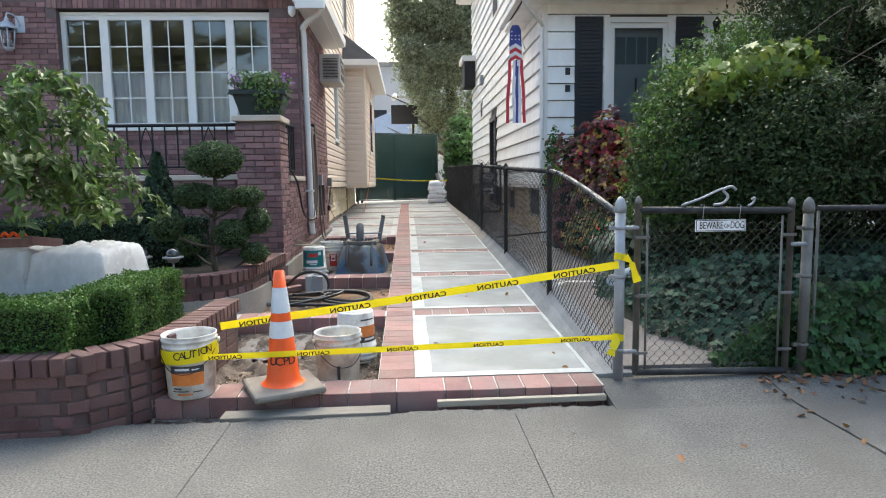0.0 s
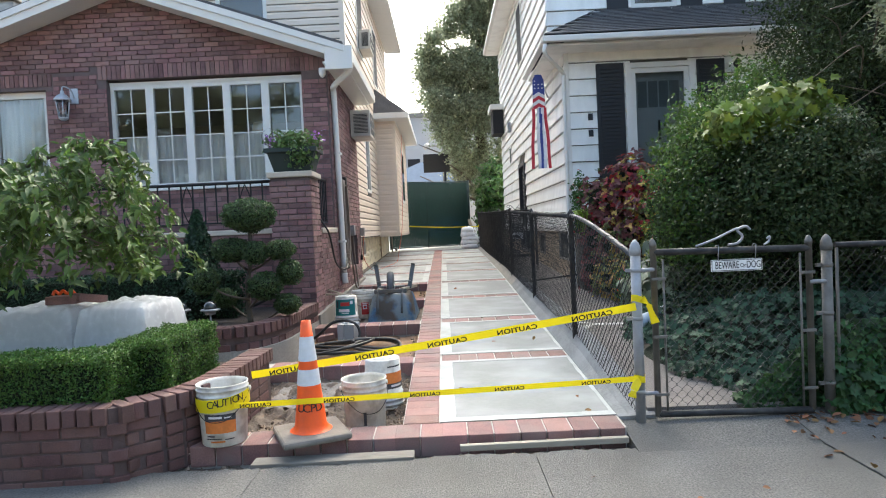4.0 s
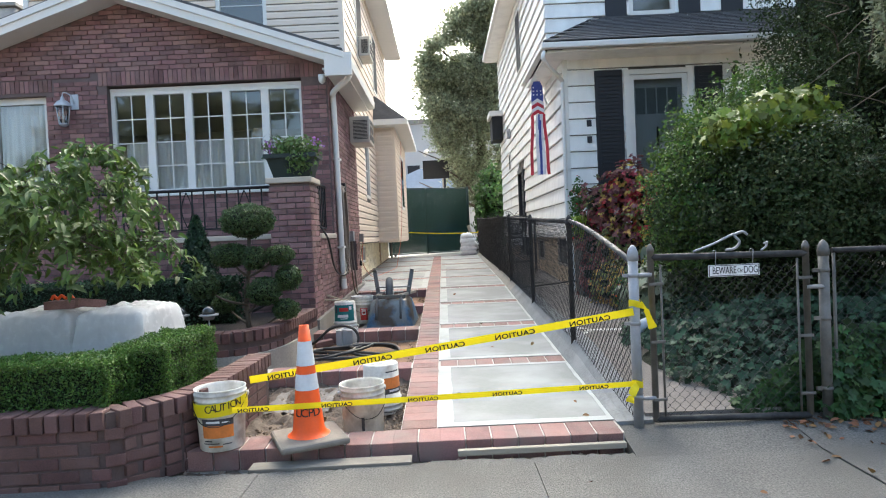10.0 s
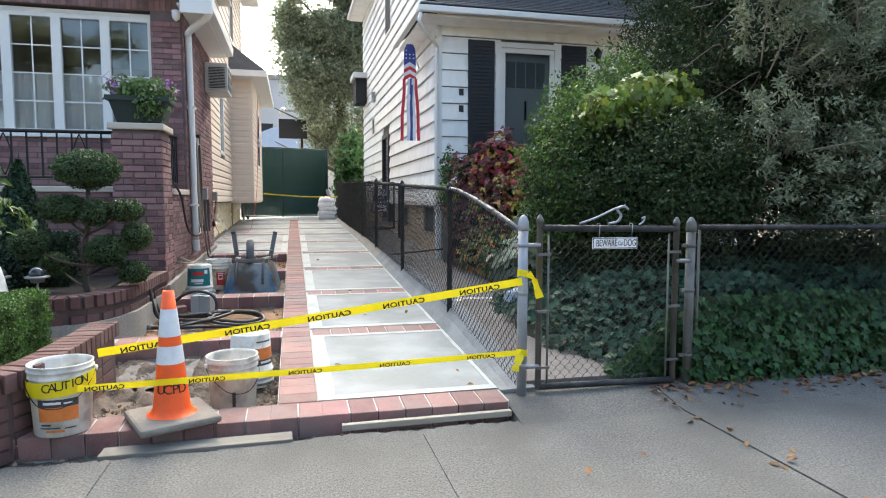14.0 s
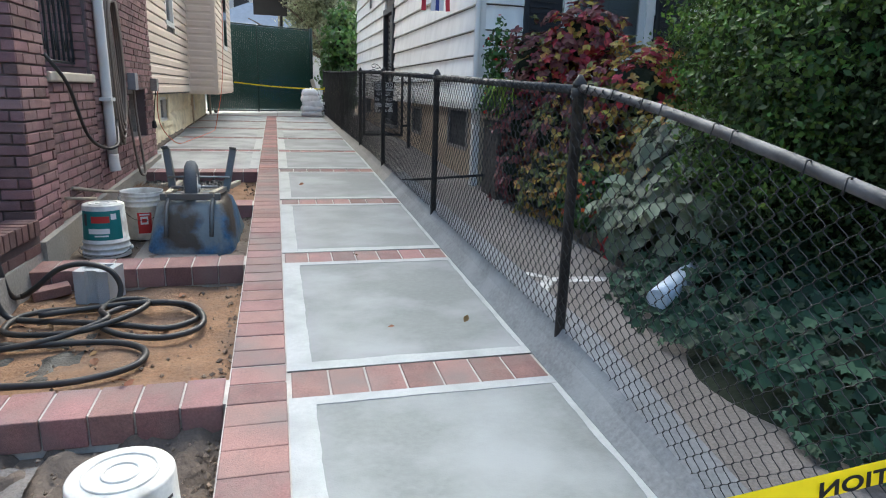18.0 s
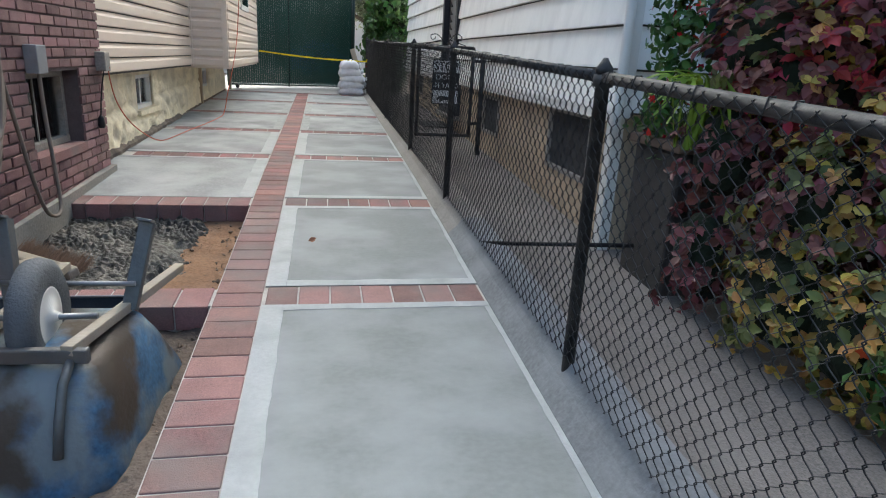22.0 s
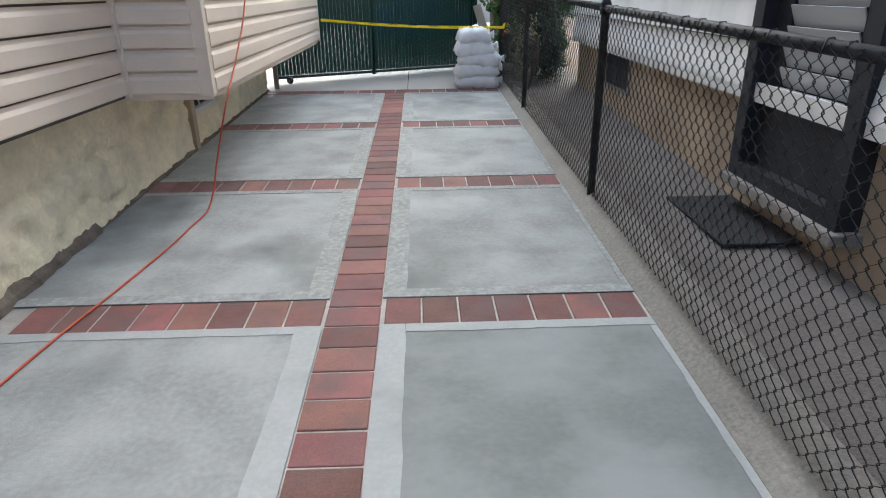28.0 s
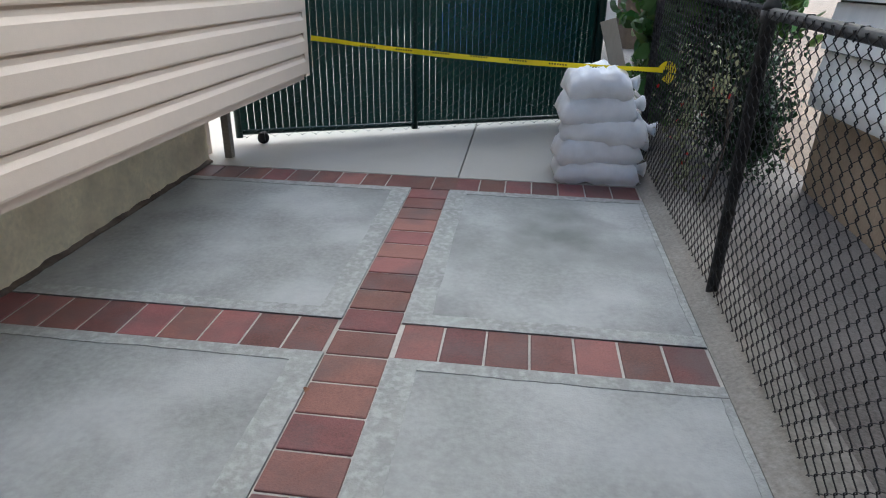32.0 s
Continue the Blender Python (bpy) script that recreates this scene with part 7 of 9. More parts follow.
lathe(bm, [(0.062, 3.06), (0.094, 3.30)], 6, Matrix.Translation((LX, LY, 0)))
part("glass", bm, GLASS, lan)
bm = bmesh.new()
lathe(bm, [(0.002, 3.06), (0.016, 3.06), (0.016, 3.17), (0.002, 3.18)], 8, Matrix.Translation((LX, LY, 0)))
part("candle", bm, TRIM, lan)
part("back_plate", bbox(LX + 0.03, LX + 0.15, HY - 0.02, HY + 0.005, 3.28, 3.50, 0.006), LANM, lan)
bm = bmesh.new()
tube(bm, spline([(LX + 0.09, HY - 0.02, 3.36), (LX + 0.08, HY - 0.08, 3.47), (LX + 0.02, LY, 3.50), (LX, LY, 3.45)], 6), 0.01, 6)
part("arm", bm, LANM, lan)

# flag on the white house
flag_ = empty("flag_streamer", "red, white and blue star-spangled streamer hanging on a pole", "flag")
RED = mat("flag_red", (0.50, 0.04, 0.06), 0.8, var=0.1, scale=20)
BLU = mat("flag_blue", (0.05, 0.07, 0.27), 0.8, var=0.1, scale=20)
WHI = mat("flag_white", (0.68, 0.68, 0.70), 0.8, var=0.1, scale=20)
fx, fy = 1.74, 6.62
bm = bmesh.new()
prism(bm, [(fx - 0.10, 3.30), (fx - 0.09, 3.60), (fx - 0.05, 3.68), (fx + 0.05, 3.68), (fx + 0.09, 3.60), (fx + 0.10, 3.30), (fx, 3.36)], "y", fy - 0.012, fy - 0.006)
part("canton", bm, BLU, flag_, "blue panel with white stars")
for k in range(7):
    bm = bmesh.new()
    lathe(bm, [(0.014, -0.001), (0.014, 0.001)], 5, pose(fx - 0.06 + 0.06 * (k % 3), fy - 0.0145, 3.46 + 0.06 * (k // 3), 90, 0, 0))
    part("star", bm, WHI, flag_)
for k, (mt, zz) in enumerate(((WHI, 3.28), (RED, 3.22), (WHI, 3.16), (RED, 3.10))):
    bm = bmesh.new()
    prism(bm, [(fx - 0.10, zz), (fx, zz + 0.06), (fx + 0.10, zz), (fx + 0.10, zz + 0.06), (fx, zz + 0.12), (fx - 0.10, zz + 0.06)], "y", fy - 0.016 - 0.001 * k, fy - 0.014 - 0.001 * k)
    part("chevron", bm, mt, flag_)
for k, (mt, ox) in enumerate(((RED, -0.15), (WHI, -0.03), (BLU, 0.03), (WHI, 0.08), (RED, 0.16))):
    bm = bmesh.new()
    ribbon(bm, [(fx + ox * (0.62 + 0.3 * i / 16) + 0.008 * math.sin(i * 0.5 + k), fy - 0.01 + 0.02 * math.cos(i * 0.4 + k), 3.14 - 0.062 * i) for i in range(17)], 0.05)
    part("streamer", bm, mt, flag_)
bm = bmesh.new()
tube(bm, [(1.9, 6.62, 3.3), (1.74, 6.62, 3.70)], 0.012, 6)
part("pole", bm, TRIM, flag_)

# ---- planters ----
PLANT_MORTAR = mat("planter_mortar", (0.098, 0.068, 0.062), 0.95, var=0.3, scale=9, bump=0.5)


def wall_along(name, path, z0, z1, thick, label, cap=True, seed=1):
    """A low brick planter wall along a smooth line: stacked courses and a rowlock cap, brick by brick."""
    th = empty(name, label, "planter")
    pts = spline(path, 10)
    seg = [(pts[i + 1] - pts[i]).length for i in range(len(pts) - 1)]
    tot = sum(seg)
    def at(s):
        s = min(max(s, 0), tot - 1e-4)
        for i, q in enumerate(seg):
            if s <= q:
                p = pts[i].lerp(pts[i + 1], s / q)
                d = (pts[i + 1] - pts[i]).normalized()
                return p, d
            s -= q
        return pts[-1], (pts[-1] - pts[-2]).normalized()
    r = random.Random(seed)
    bl, bh, j = 0.205, 0.062, 0.012
    me = box_mesh("brick", bl, thick, bh, BRICK_D, 0.005)
    half = box_mesh("brick", 0.1, thick, bh, BRICK_D, 0.005)
    capb = box_mesh("cap_brick", 0.068, thick + 0.035, 0.1, BRICK_D, 0.006)
    vs, fs = [], []
    k = 0
    for i in range(41):
        p, d = at(tot * i / 40)
        n = Vector((-d.y, d.x, 0))
        for sgn in (1, -1):
            q = p + n * sgn * (thick / 2 - 0.008)
            vs += [(q.x, q.y, z0), (q.x, q.y, z1 - 0.012)]
        if i:
            o = len(vs) - 8
            fs += [(o, o + 4, o + 5, o + 1), (o + 2, o + 3, o + 7, o + 6), (o + 1, o + 5, o + 7, o + 3)]
    m = raw("mortar_core", vs, fs, PLANT_MORTAR, th)
    z, row = z0, 0
    ztop = z1 - (0.1 if cap else 0)
    cnt = 0
    while z + bh <= ztop + 0.01:
        s = (bl + j) / 2 * (1 + row % 2)
        while s < tot:
            p, d = at(s)
            tight = abs(at(s - 0.1)[1].cross(at(s + 0.1)[1]).z) > 0.12
            share("brick", half if tight else me, th, Matrix.Translation((p.x, p.y, z + bh / 2)) @ Matrix.Rotation(math.atan2(d.y, d.x) + r.uniform(-0.012, 0.012), 4, "Z"))
            near = abs(at(s + 0.06)[1].cross(at(s + 0.26)[1]).z) > 0.12
            s += (0.1025 + j) if tight and near else (0.154 + j) if tight != near else bl + j
        z += bh + j
        row += 1
    if cap:
        s = 0.04
        while s < tot:
            p, d = at(s)
            share("cap_brick", capb, th, Matrix.Translation((p.x, p.y, z1 - 0.05 + r.uniform(-0.002, 0.002))) @ Matrix.Rotation(math.atan2(d.y, d.x) + r.uniform(-0.02, 0.02), 4, "Z"))
            s += 0.08
    return th
wall_along("front_planter", [(-7.5, -0.26, 0), (-4.5, -0.26, 0), (-2.1, -0.24, 0), (-1.75, -0.15, 0), (-1.53, 0.15, 0), (-1.47, 0.6, 0), (-1.44, 1.3, 0)], -0.12, 0.335, 0.15, "low dark red brick planter wall with a rowlock cap", True, 3)
wall_along("rear_planter", [(-7.0, 1.95, 0), (-3.5, 1.95, 0), (-2.1, 1.95, 0), (-1.78, 2.05, 0), (-1.62, 2.35, 0), (-1.57, 2.8, 0), (-1.56, 3.3, 0), (-1.53, 3.74, 0)], 0.21, 0.43, 0.15, "curved dark red brick planter wall beside the pillar", True, 4)
vs, fs = [], []
line = spline([(-7.0, 1.88, 0), (-3.5, 1.88, 0), (-2.05, 1.86, 0), (-1.68, 1.98, 0), (-1.49, 2.33, 0), (-1.45, 2.8, 0), (-1.45, 3.3, 0), (-1.44, 3.76, 0)], 8)
for i, p in enumerate(line):
    vs += [(p.x, p.y, -0.15), (p.x - 0.02, p.y + 0.02, 0.21), (p.x - 0.12, p.y + 0.05, 0.212)]
    if i:
        o = (i - 1) * 3
        fs += [(o, o + 3, o + 4, o + 1), (o + 1, o + 4, o + 5, o + 2)]
tagged(raw("planter_footing", vs, fs, KERB), "rough grey concrete footing under the planter", "footing", kind="structure")
MULCH = mat("mulch", (0.045, 0.033, 0.025), 0.95, var=0.4, scale=12, fine=80, bump=1.0, bump_scale=60)
def bed(name, poly, z, label):
    bm = bmesh.new()
    prism(bm, poly, "z", z - 0.3, z)
    return obj(name, bm, MULCH, label, "soil", "structure")
bed("front_bed", [(-7.5, -0.2), (-2.1, -0.18), (-1.78, -0.1), (-1.6, 0.18), (-1.53, 0.6), (-1.5, 1.3), (-7.5, 1.3)], 0.24, "dark mulch in the front planter")
bed("rear_bed", [(-7.0, 2.0), (-2.1, 2.0), (-1.82, 2.1), (-1.68, 2.4), (-1.63, 2.8), (-1.62, 3.3), (-1.58, 3.76), (-1.98, 3.97), (-7.0, 3.97)], 0.37, "dark mulch in the rear planter")
obj("planter_path", bbox(-7.5, -1.52, 1.3, 1.86, -0.2, 0.0), KERB, "concrete strip between the planters", "path", "structure")

# ---- foliage ----
LEAF4 = np.array([(0, 0, 0), (0.32, 0.45, 0.10), (0, 1.0, -0.06), (-0.32, 0.45, 0.10)])
LEAF4_F = np.array([(0, 1, 2), (0, 2, 3)])
LOBED = np.array([(0, 0, 0), (0.5, 0.1, 0.05), (0.34, 0.42, 0.06), (0.5, 0.72, 0.0), (0.16, 0.7, 0.03), (0, 1.05, -0.05), (-0.16, 0.7, 0.03), (-0.5, 0.72, 0.0), (-0.34, 0.42, 0.06), (-0.5, 0.1, 0.05)])
LOBED_F = np.array([(0, 1, 2), (0, 2, 4), (2, 3, 4), (0, 4, 5), (0, 5, 6), (0, 6, 8), (6, 7, 8), (0, 8, 9)])
HEART = np.array([(0, 0, 0), (0.3, -0.12, 0.03), (0.48, 0.2, 0.08), (0.3, 0.62, 0.05), (0, 1.0, -0.12), (-0.3, 0.62, 0.05), (-0.48, 0.2, 0.08), (-0.3, -0.12, 0.03)])
HEART_F = np.array([(0, 1, 2), (0, 2, 3), (0, 3, 4), (0, 4, 5), (0, 5, 6), (0, 6, 7)])


def leaf_mesh(name, pos, nrm, size, material, parent, seed, shape=LEAF4, faces=LEAF4_F, droop=0.0, jitter=0.7, label=""):
    """Leaves at pos, facing about nrm, as one mesh of many small folded blades."""
    r = np.random.RandomState(seed)
    n = len(pos)
    nn = nrm + r.normal(0, jitter, (n, 3))
    nn /= np.linalg.norm(nn, axis=1)[:, None] + 1e-9
    t = r.normal(0, 1, (n, 3))
    t[:, 2] -= droop
    t -= nn * np.sum(t * nn, axis=1)[:, None]
    t /= np.linalg.norm(t, axis=1)[:, None] + 1e-9
    b = np.cross(t, nn)
    s = size * r.uniform(0.65, 1.3, n)
    V = (pos[:, None, :] + s[:, None, None] * (shape[None, :, 0, None] * b[:, None, :] + shape[None, :, 1, None] * t[:, None, :] + shape[None, :, 2, None] * nn[:, None, :]))
    k = len(shape)
    F = (faces[None] + (np.arange(n) * k)[:, None, None]).reshape(-1, 3)
    me = bpy.data.meshes.new(name)
    me.vertices.add(n * k)
    me.vertices.foreach_set("co", V.reshape(-1).astype(np.float32))
    me.loops.add(len(F) * 3)
    me.loops.foreach_set("vertex_index", F.reshape(-1).astype(np.int32))
    me.polygons.add(len(F))
    me.polygons.foreach_set("loop_start", (np.arange(len(F)) * 3).astype(np.int32))
    me.polygons.foreach_set("loop_total", np.full(len(F), 3, np.int32))
    me.update(calc_edges=True)
    me.materials.append(material)
    ob = new(name, me)
    if parent:
        ob.parent = parent
    return tagged(ob, label, kind="stuff")


def blob_points(blobs, n, seed, shell=0.35, noise_amp=0.18, freq=2.0, upper=-1.0):
    """Points in the outer shell of uneven ellipsoids: (x, y, z, rx, ry, rz)."""
    r = np.random.RandomState(seed)
    vol = np.array([b[3] * b[4] + b[4] * b[5] + b[3] * b[5] for b in blobs])
    pick = r.choice(len(blobs), n, p=vol / vol.sum())
    B = np.array(blobs)[pick]
    d = r.normal(0, 1, (n, 3))
    d /= np.linalg.norm(d, axis=1)[:, None]
    d[:, 2] = np.where(d[:, 2] < upper, -d[:, 2], d[:, 2])
    w = 1 + noise_amp * (np.sin(d[:, 0] * 5 * freq + B[:, 0] * 9) * np.sin(d[:, 1] * 4 * freq + B[:, 1] * 7) + 0.7 * np.sin(d[:, 2] * 6 * freq + B[:, 2] * 5))
    rad = (1 - shell * r.uniform(0, 1, n) ** 1.6) * w
    return B[:, :3] + d * B[:, 3:6] * rad[:, None], d


def box_points(x0, x1, y0, y1, z0, z1, n, seed, depth=0.06):
    r = np.random.RandomState(seed)
    A = np.array([(x1 - x0) * (y1 - y0), (x1 - x0) * (z1 - z0), (x1 - x0) * (z1 - z0), (y1 - y0) * (z1 - z0), (y1 - y0) * (z1 - z0)])
    f = r.choice(5, n, p=A / A.sum())
    u, v, q = r.uniform(0, 1, n), r.uniform(0, 1, n), r.uniform(0, depth, n) ** 1.0
    P, N = np.zeros((n, 3)), np.zeros((n, 3))
    X, Y, Z = x0 + (x1 - x0) * u, y0 + (y1 - y0) * v, z0 + (z1 - z0) * v
    Y2 = y0 + (y1 - y0) * u
    for k, (a, b, c, nv) in enumerate(((X, Y, z1 - q, (0, 0, 1)), (X, y0 + q, Z, (0, -1, 0)), (X, y1 - q, Z, (0, 1, 0)), (x0 + q, Y2, Z, (-1, 0, 0)), (x1 - q, Y2, Z, (1, 0, 0)))):
        m = f == k
        P[m] = np.stack([a[m], b[m], c[m]], 1)
        N[m] = nv
    P += 0.010 * np.sin(P[:, [1, 2, 0]] * 17) + 0.007 * np.sin(P[:, [2, 0, 1]] * 31)
    return P, N


def leafm(name, base, hue=0.03, rand=0.35, rough=0.5, trans=0.3, spec=0.4):
    return mat(name, base, rough, var=0.15, scale=3, fine=30, bump=0.0, rand=rand, hue=hue, island=True, trans=trans, spec=spec)


BOX_LEAF = leafm("boxwood_leaf", (0.066, 0.135, 0.024), 0.04, 0.5)
YEW_LEAF = leafm("yew_leaf", (0.022, 0.055, 0.022), 0.03, 0.5)
JUN_LEAF = leafm("juniper_leaf", (0.06, 0.10, 0.035), 0.04, 0.45)
WEEP_LEAF = leafm("weeping_leaf", (0.090, 0.145, 0.032), 0.03, 0.4, 0.45, 0.4)
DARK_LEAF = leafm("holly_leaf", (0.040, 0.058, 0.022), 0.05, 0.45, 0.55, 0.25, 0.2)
WILLOW_LEAF = leafm("willow_leaf", (0.20, 0.225, 0.14), 0.04, 0.45, 0.45, 0.35)
CREEP_LEAF = leafm("ivy_front_leaf", (0.032, 0.075, 0.02), 0.05, 0.55, 0.5, 0.2, 0.3)
THICK_LEAF = leafm("thicket_leaf", (0.040, 0.066, 0.024), 0.04, 0.6, 0.55, 0.3, 0.2)
VINE_LEAF = leafm("vine_leaf", (0.15, 0.205, 0.032), 0.05, 0.4, 0.45, 0.4)
IVY_LEAF = leafm("ivy_leaf", (0.030, 0.064, 0.036), 0.03, 0.6, 0.55, 0.15, 0.2)
IVY2_LEAF = leafm("creeper_leaf", (0.06, 0.13, 0.03), 0.05, 0.5, 0.45, 0.25)
# leaf colour paled and greyed: haze and sky glare mixed into the base
TREE_LEAF = leafm("hazed_tree_leaf", (0.25, 0.275, 0.175), 0.04, 0.45, 0.5, 0.6)
COLEUS_R = leafm("coleus_red", (0.34, 0.035, 0.045), 0.03, 0.5)
COLEUS_D = leafm("coleus_maroon", (0.16, 0.048, 0.046), 0.05, 0.5)
COLEUS_Y = leafm("coleus_gold", (0.42, 0.27, 0.06), 0.07, 0.45)
COLEUS_G = leafm("coleus_green", (0.15, 0.16, 0.045), 0.07, 0.5)
LIME = leafm("lime_blade", (0.22, 0.36, 0.04), 0.03, 0.3)
PALE = leafm("caladium_leaf", (0.30, 0.36, 0.24), 0.06, 0.4)
FLOW_O = leafm("orange_petal", (0.75, 0.10, 0.03), 0.02, 0.25)
FLOW_R = leafm("red_petal", (0.55, 0.015, 0.02), 0.02, 0.25)
FLOW_V = leafm("violet_petal", (0.35, 0.15, 0.45), 0.03, 0.25)
BOXVINE = leafm("trailing_leaf", (0.105, 0.17, 0.05), 0.05, 0.45)
# lighter copy of the thicket leaf, with the lit side put into its colour
SUNLEAF = leafm("lit_side_leaf", (0.085, 0.15, 0.03), 0.05, 0.5, 0.5, 0.4)
ROSE_LEAF = leafm("rose_leaf", (0.30, 0.32, 0.17), 0.06, 0.5)
DULL = leafm("sweet_potato_leaf", (0.12, 0.15, 0.095), 0.05, 0.45)
# near-black filler: the shade deep inside the plants, put in as colour
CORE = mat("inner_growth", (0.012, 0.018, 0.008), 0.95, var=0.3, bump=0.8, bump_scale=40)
BARK = mat("bark", (0.10, 0.08, 0.06), 0.9, var=0.3, scale=8, bump=0.8, bump_scale=40)


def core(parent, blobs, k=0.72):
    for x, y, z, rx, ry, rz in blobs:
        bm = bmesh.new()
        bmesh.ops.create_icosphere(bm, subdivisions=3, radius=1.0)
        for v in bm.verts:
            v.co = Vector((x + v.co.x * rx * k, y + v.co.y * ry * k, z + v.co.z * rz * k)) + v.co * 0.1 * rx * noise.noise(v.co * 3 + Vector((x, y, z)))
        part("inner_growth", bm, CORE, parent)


def limb(parent, pts, r0, r1, name="branch"):
    bm = bmesh.new()
    tube(bm, spline(pts, 5), r0, 7, r1)
    return part(name, bm, BARK, parent)


# clipped boxwood hedge, in lengths
def hedge(name, label, x0, x1, y0, y1, z0, z1, n, seed, m=BOX_LEAF, size=0.021):
    h = empty(name, label, "hedge")
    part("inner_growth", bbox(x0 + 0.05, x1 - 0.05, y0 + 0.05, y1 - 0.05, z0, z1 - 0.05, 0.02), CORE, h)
    P, N = box_points(x0, x1, y0, y1, z0, z1, n, seed)
    leaf_mesh("foliage", P, N, size, m, h, seed, jitter=0.9)
    return h
hedge("front_hedge", "clipped bright green boxwood hedge in the front planter", -4.6, -1.84, -0.20, 0.20, 0.24, 0.60, 74000, 1, size=0.0165)
hedge("return_hedge", "clipped boxwood hedge turning along the planter", -2.02, -1.64, 0.10, 0.95, 0.24, 0.63, 26000, 2, size=0.0165)
hedge("rear_hedge", "low dark clipped hedge in front of the porch", -6.5, -2.2, 3.0, 3.4, 0.37, 0.88, 26000, 3, YEW_LEAF, 0.03)
# cloud-pruned juniper
top = empty("cloud_juniper", "cloud-pruned juniper with clipped round pads", "shrub")
limb(top, [(-1.93, 2.65, 0.35), (-1.95, 2.66, 0.7), (-1.90, 2.65, 1.0), (-1.88, 2.63, 1.4)], 0.03, 0.018, "trunk")
PADS = [(-1.88, 2.62, 1.46, 0.27, 0.25, 0.17), (-2.08, 2.6, 1.12, 0.19, 0.18, 0.12), (-1.82, 2.55, 1.08, 0.13, 0.14, 0.12), (-1.58, 2.62, 1.10, 0.15, 0.16, 0.10), (-1.50, 2.62, 0.86, 0.13, 0.14, 0.13), (-1.72, 2.5, 0.74, 0.17, 0.16, 0.14), (-2.32, 2.5, 0.82, 0.15, 0.15, 0.13), (-1.52, 2.55, 0.55, 0.13, 0.14, 0.10), (-2.2, 2.7, 0.62, 0.12, 0.12, 0.1)]
for p in PADS[1:]:
    limb(top, [(-1.93, 2.65, p[2] - 0.22), ((p[0] - 1.93) / 2, p[1], p[2] - 0.14), (p[0], p[1], p[2])], 0.014, 0.008)
core(top, PADS, 0.8)
for k, p in enumerate(PADS):
    P, N = blob_points([p], int(4200 * (p[3] / 0.2) ** 2) + 900, 40 + k, 0.22, 0.07)
    leaf_mesh("pad", P, N, 0.021, JUN_LEAF, top, 60 + k, jitter=0.8)
# dwarf conical evergreens behind
for k, (x, y, z0, hgt, r) in enumerate(((-2.62, 3.15, 0.4, 1.15, 0.27), (-3.5, 3.6, 0.4, 0.9, 0.35))):
    e = empty("dwarf_evergreen", "small dark conical evergreen beside the porch", "shrub")
    rr = np.random.RandomState(70 + k)
    u = rr.uniform(0, 1, 9000) ** 0.7
    a = rr.uniform(0, 2 * np.pi, 9000)
    rad = r * np.clip(1.15 * (1 - u) ** 0.75, 0, 1) * (1 + 0.14 * np.sin(a * 7 + u * 25)) * (1 - 0.3 * rr.uniform(0, 1, 9000) ** 2)
    P = np.stack([x + rad * np.cos(a), y + rad * np.sin(a), z0 + u * hgt], 1)
    N = np.stack([np.cos(a), np.sin(a), np.full(9000, 0.5)], 1)
    leaf_mesh("foliage", P, N, 0.035, YEW_LEAF, e, 71 + k, jitter=0.6)
    bm = bmesh.new()
    lathe(bm, [(r * 0.85, z0), (r * 0.6, z0 + hgt * 0.5), (0.02, z0 + hgt * 0.93)], 12, Matrix.Translation((x, y, 0)))
    part("inner_growth", bm, CORE, e)
# weeping tree
wt = empty("weeping_tree", "weeping ornamental tree with long light green leaves", "tree")
limb(wt, [(-3.98, 1.32, 0.2), (-3.96, 1.30, 0.8), (-3.90, 1.24, 1.3), (-3.84, 1.2, 1.5)], 0.06, 0.04, "trunk")
rw = random.Random(21)
BOUGHS = ([(-3.84, 1.2, 1.48), (-3.47, 0.98, 1.66), (-3.11, 0.95, 1.80), (-2.74, 0.95, 1.92), (-2.53, 0.94, 1.93), (-2.40, 0.93, 1.84)],
          [(-3.84, 1.2, 1.45), (-3.5, 0.75, 1.62), (-3.15, 0.55, 1.72), (-2.85, 0.45, 1.68), (-2.65, 0.42, 1.56)],
          [(-3.84, 1.2, 1.46), (-3.5, 1.3, 1.66), (-3.1, 1.38, 1.78), (-2.75, 1.40, 1.74), (-2.55, 1.40, 1.62)],
          [(-3.86, 1.2, 1.30), (-3.4, 0.85, 1.46), (-3.0, 0.72, 1.46), (-2.6, 0.68, 1.36), (-2.32, 0.66, 1.24)],
          [(-3.86, 1.2, 1.28), (-3.5, 1.1, 1.40), (-3.1, 1.12, 1.42), (-2.7, 1.15, 1.36), (-2.4, 1.18, 1.26)],
          [(-3.86, 1.2, 1.20), (-3.6, 0.7, 1.25), (-3.3, 0.5, 1.22), (-3.0, 0.4, 1.12)],
          [(-3.84, 1.2, 1.45), (-4.2, 0.9, 1.7), (-4.5, 0.7, 1.72), (-4.75, 0.6, 1.6)],
          [(-3.84, 1.2, 1.45), (-3.75, 0.75, 1.62), (-3.65, 0.4, 1.66), (-3.55, 0.2, 1.5)],
          [(-3.84, 1.2, 1.45), (-4.1, 1.6, 1.7), (-4.4, 1.85, 1.72), (-4.7, 2.0, 1.6)])
lp, ln = [], []
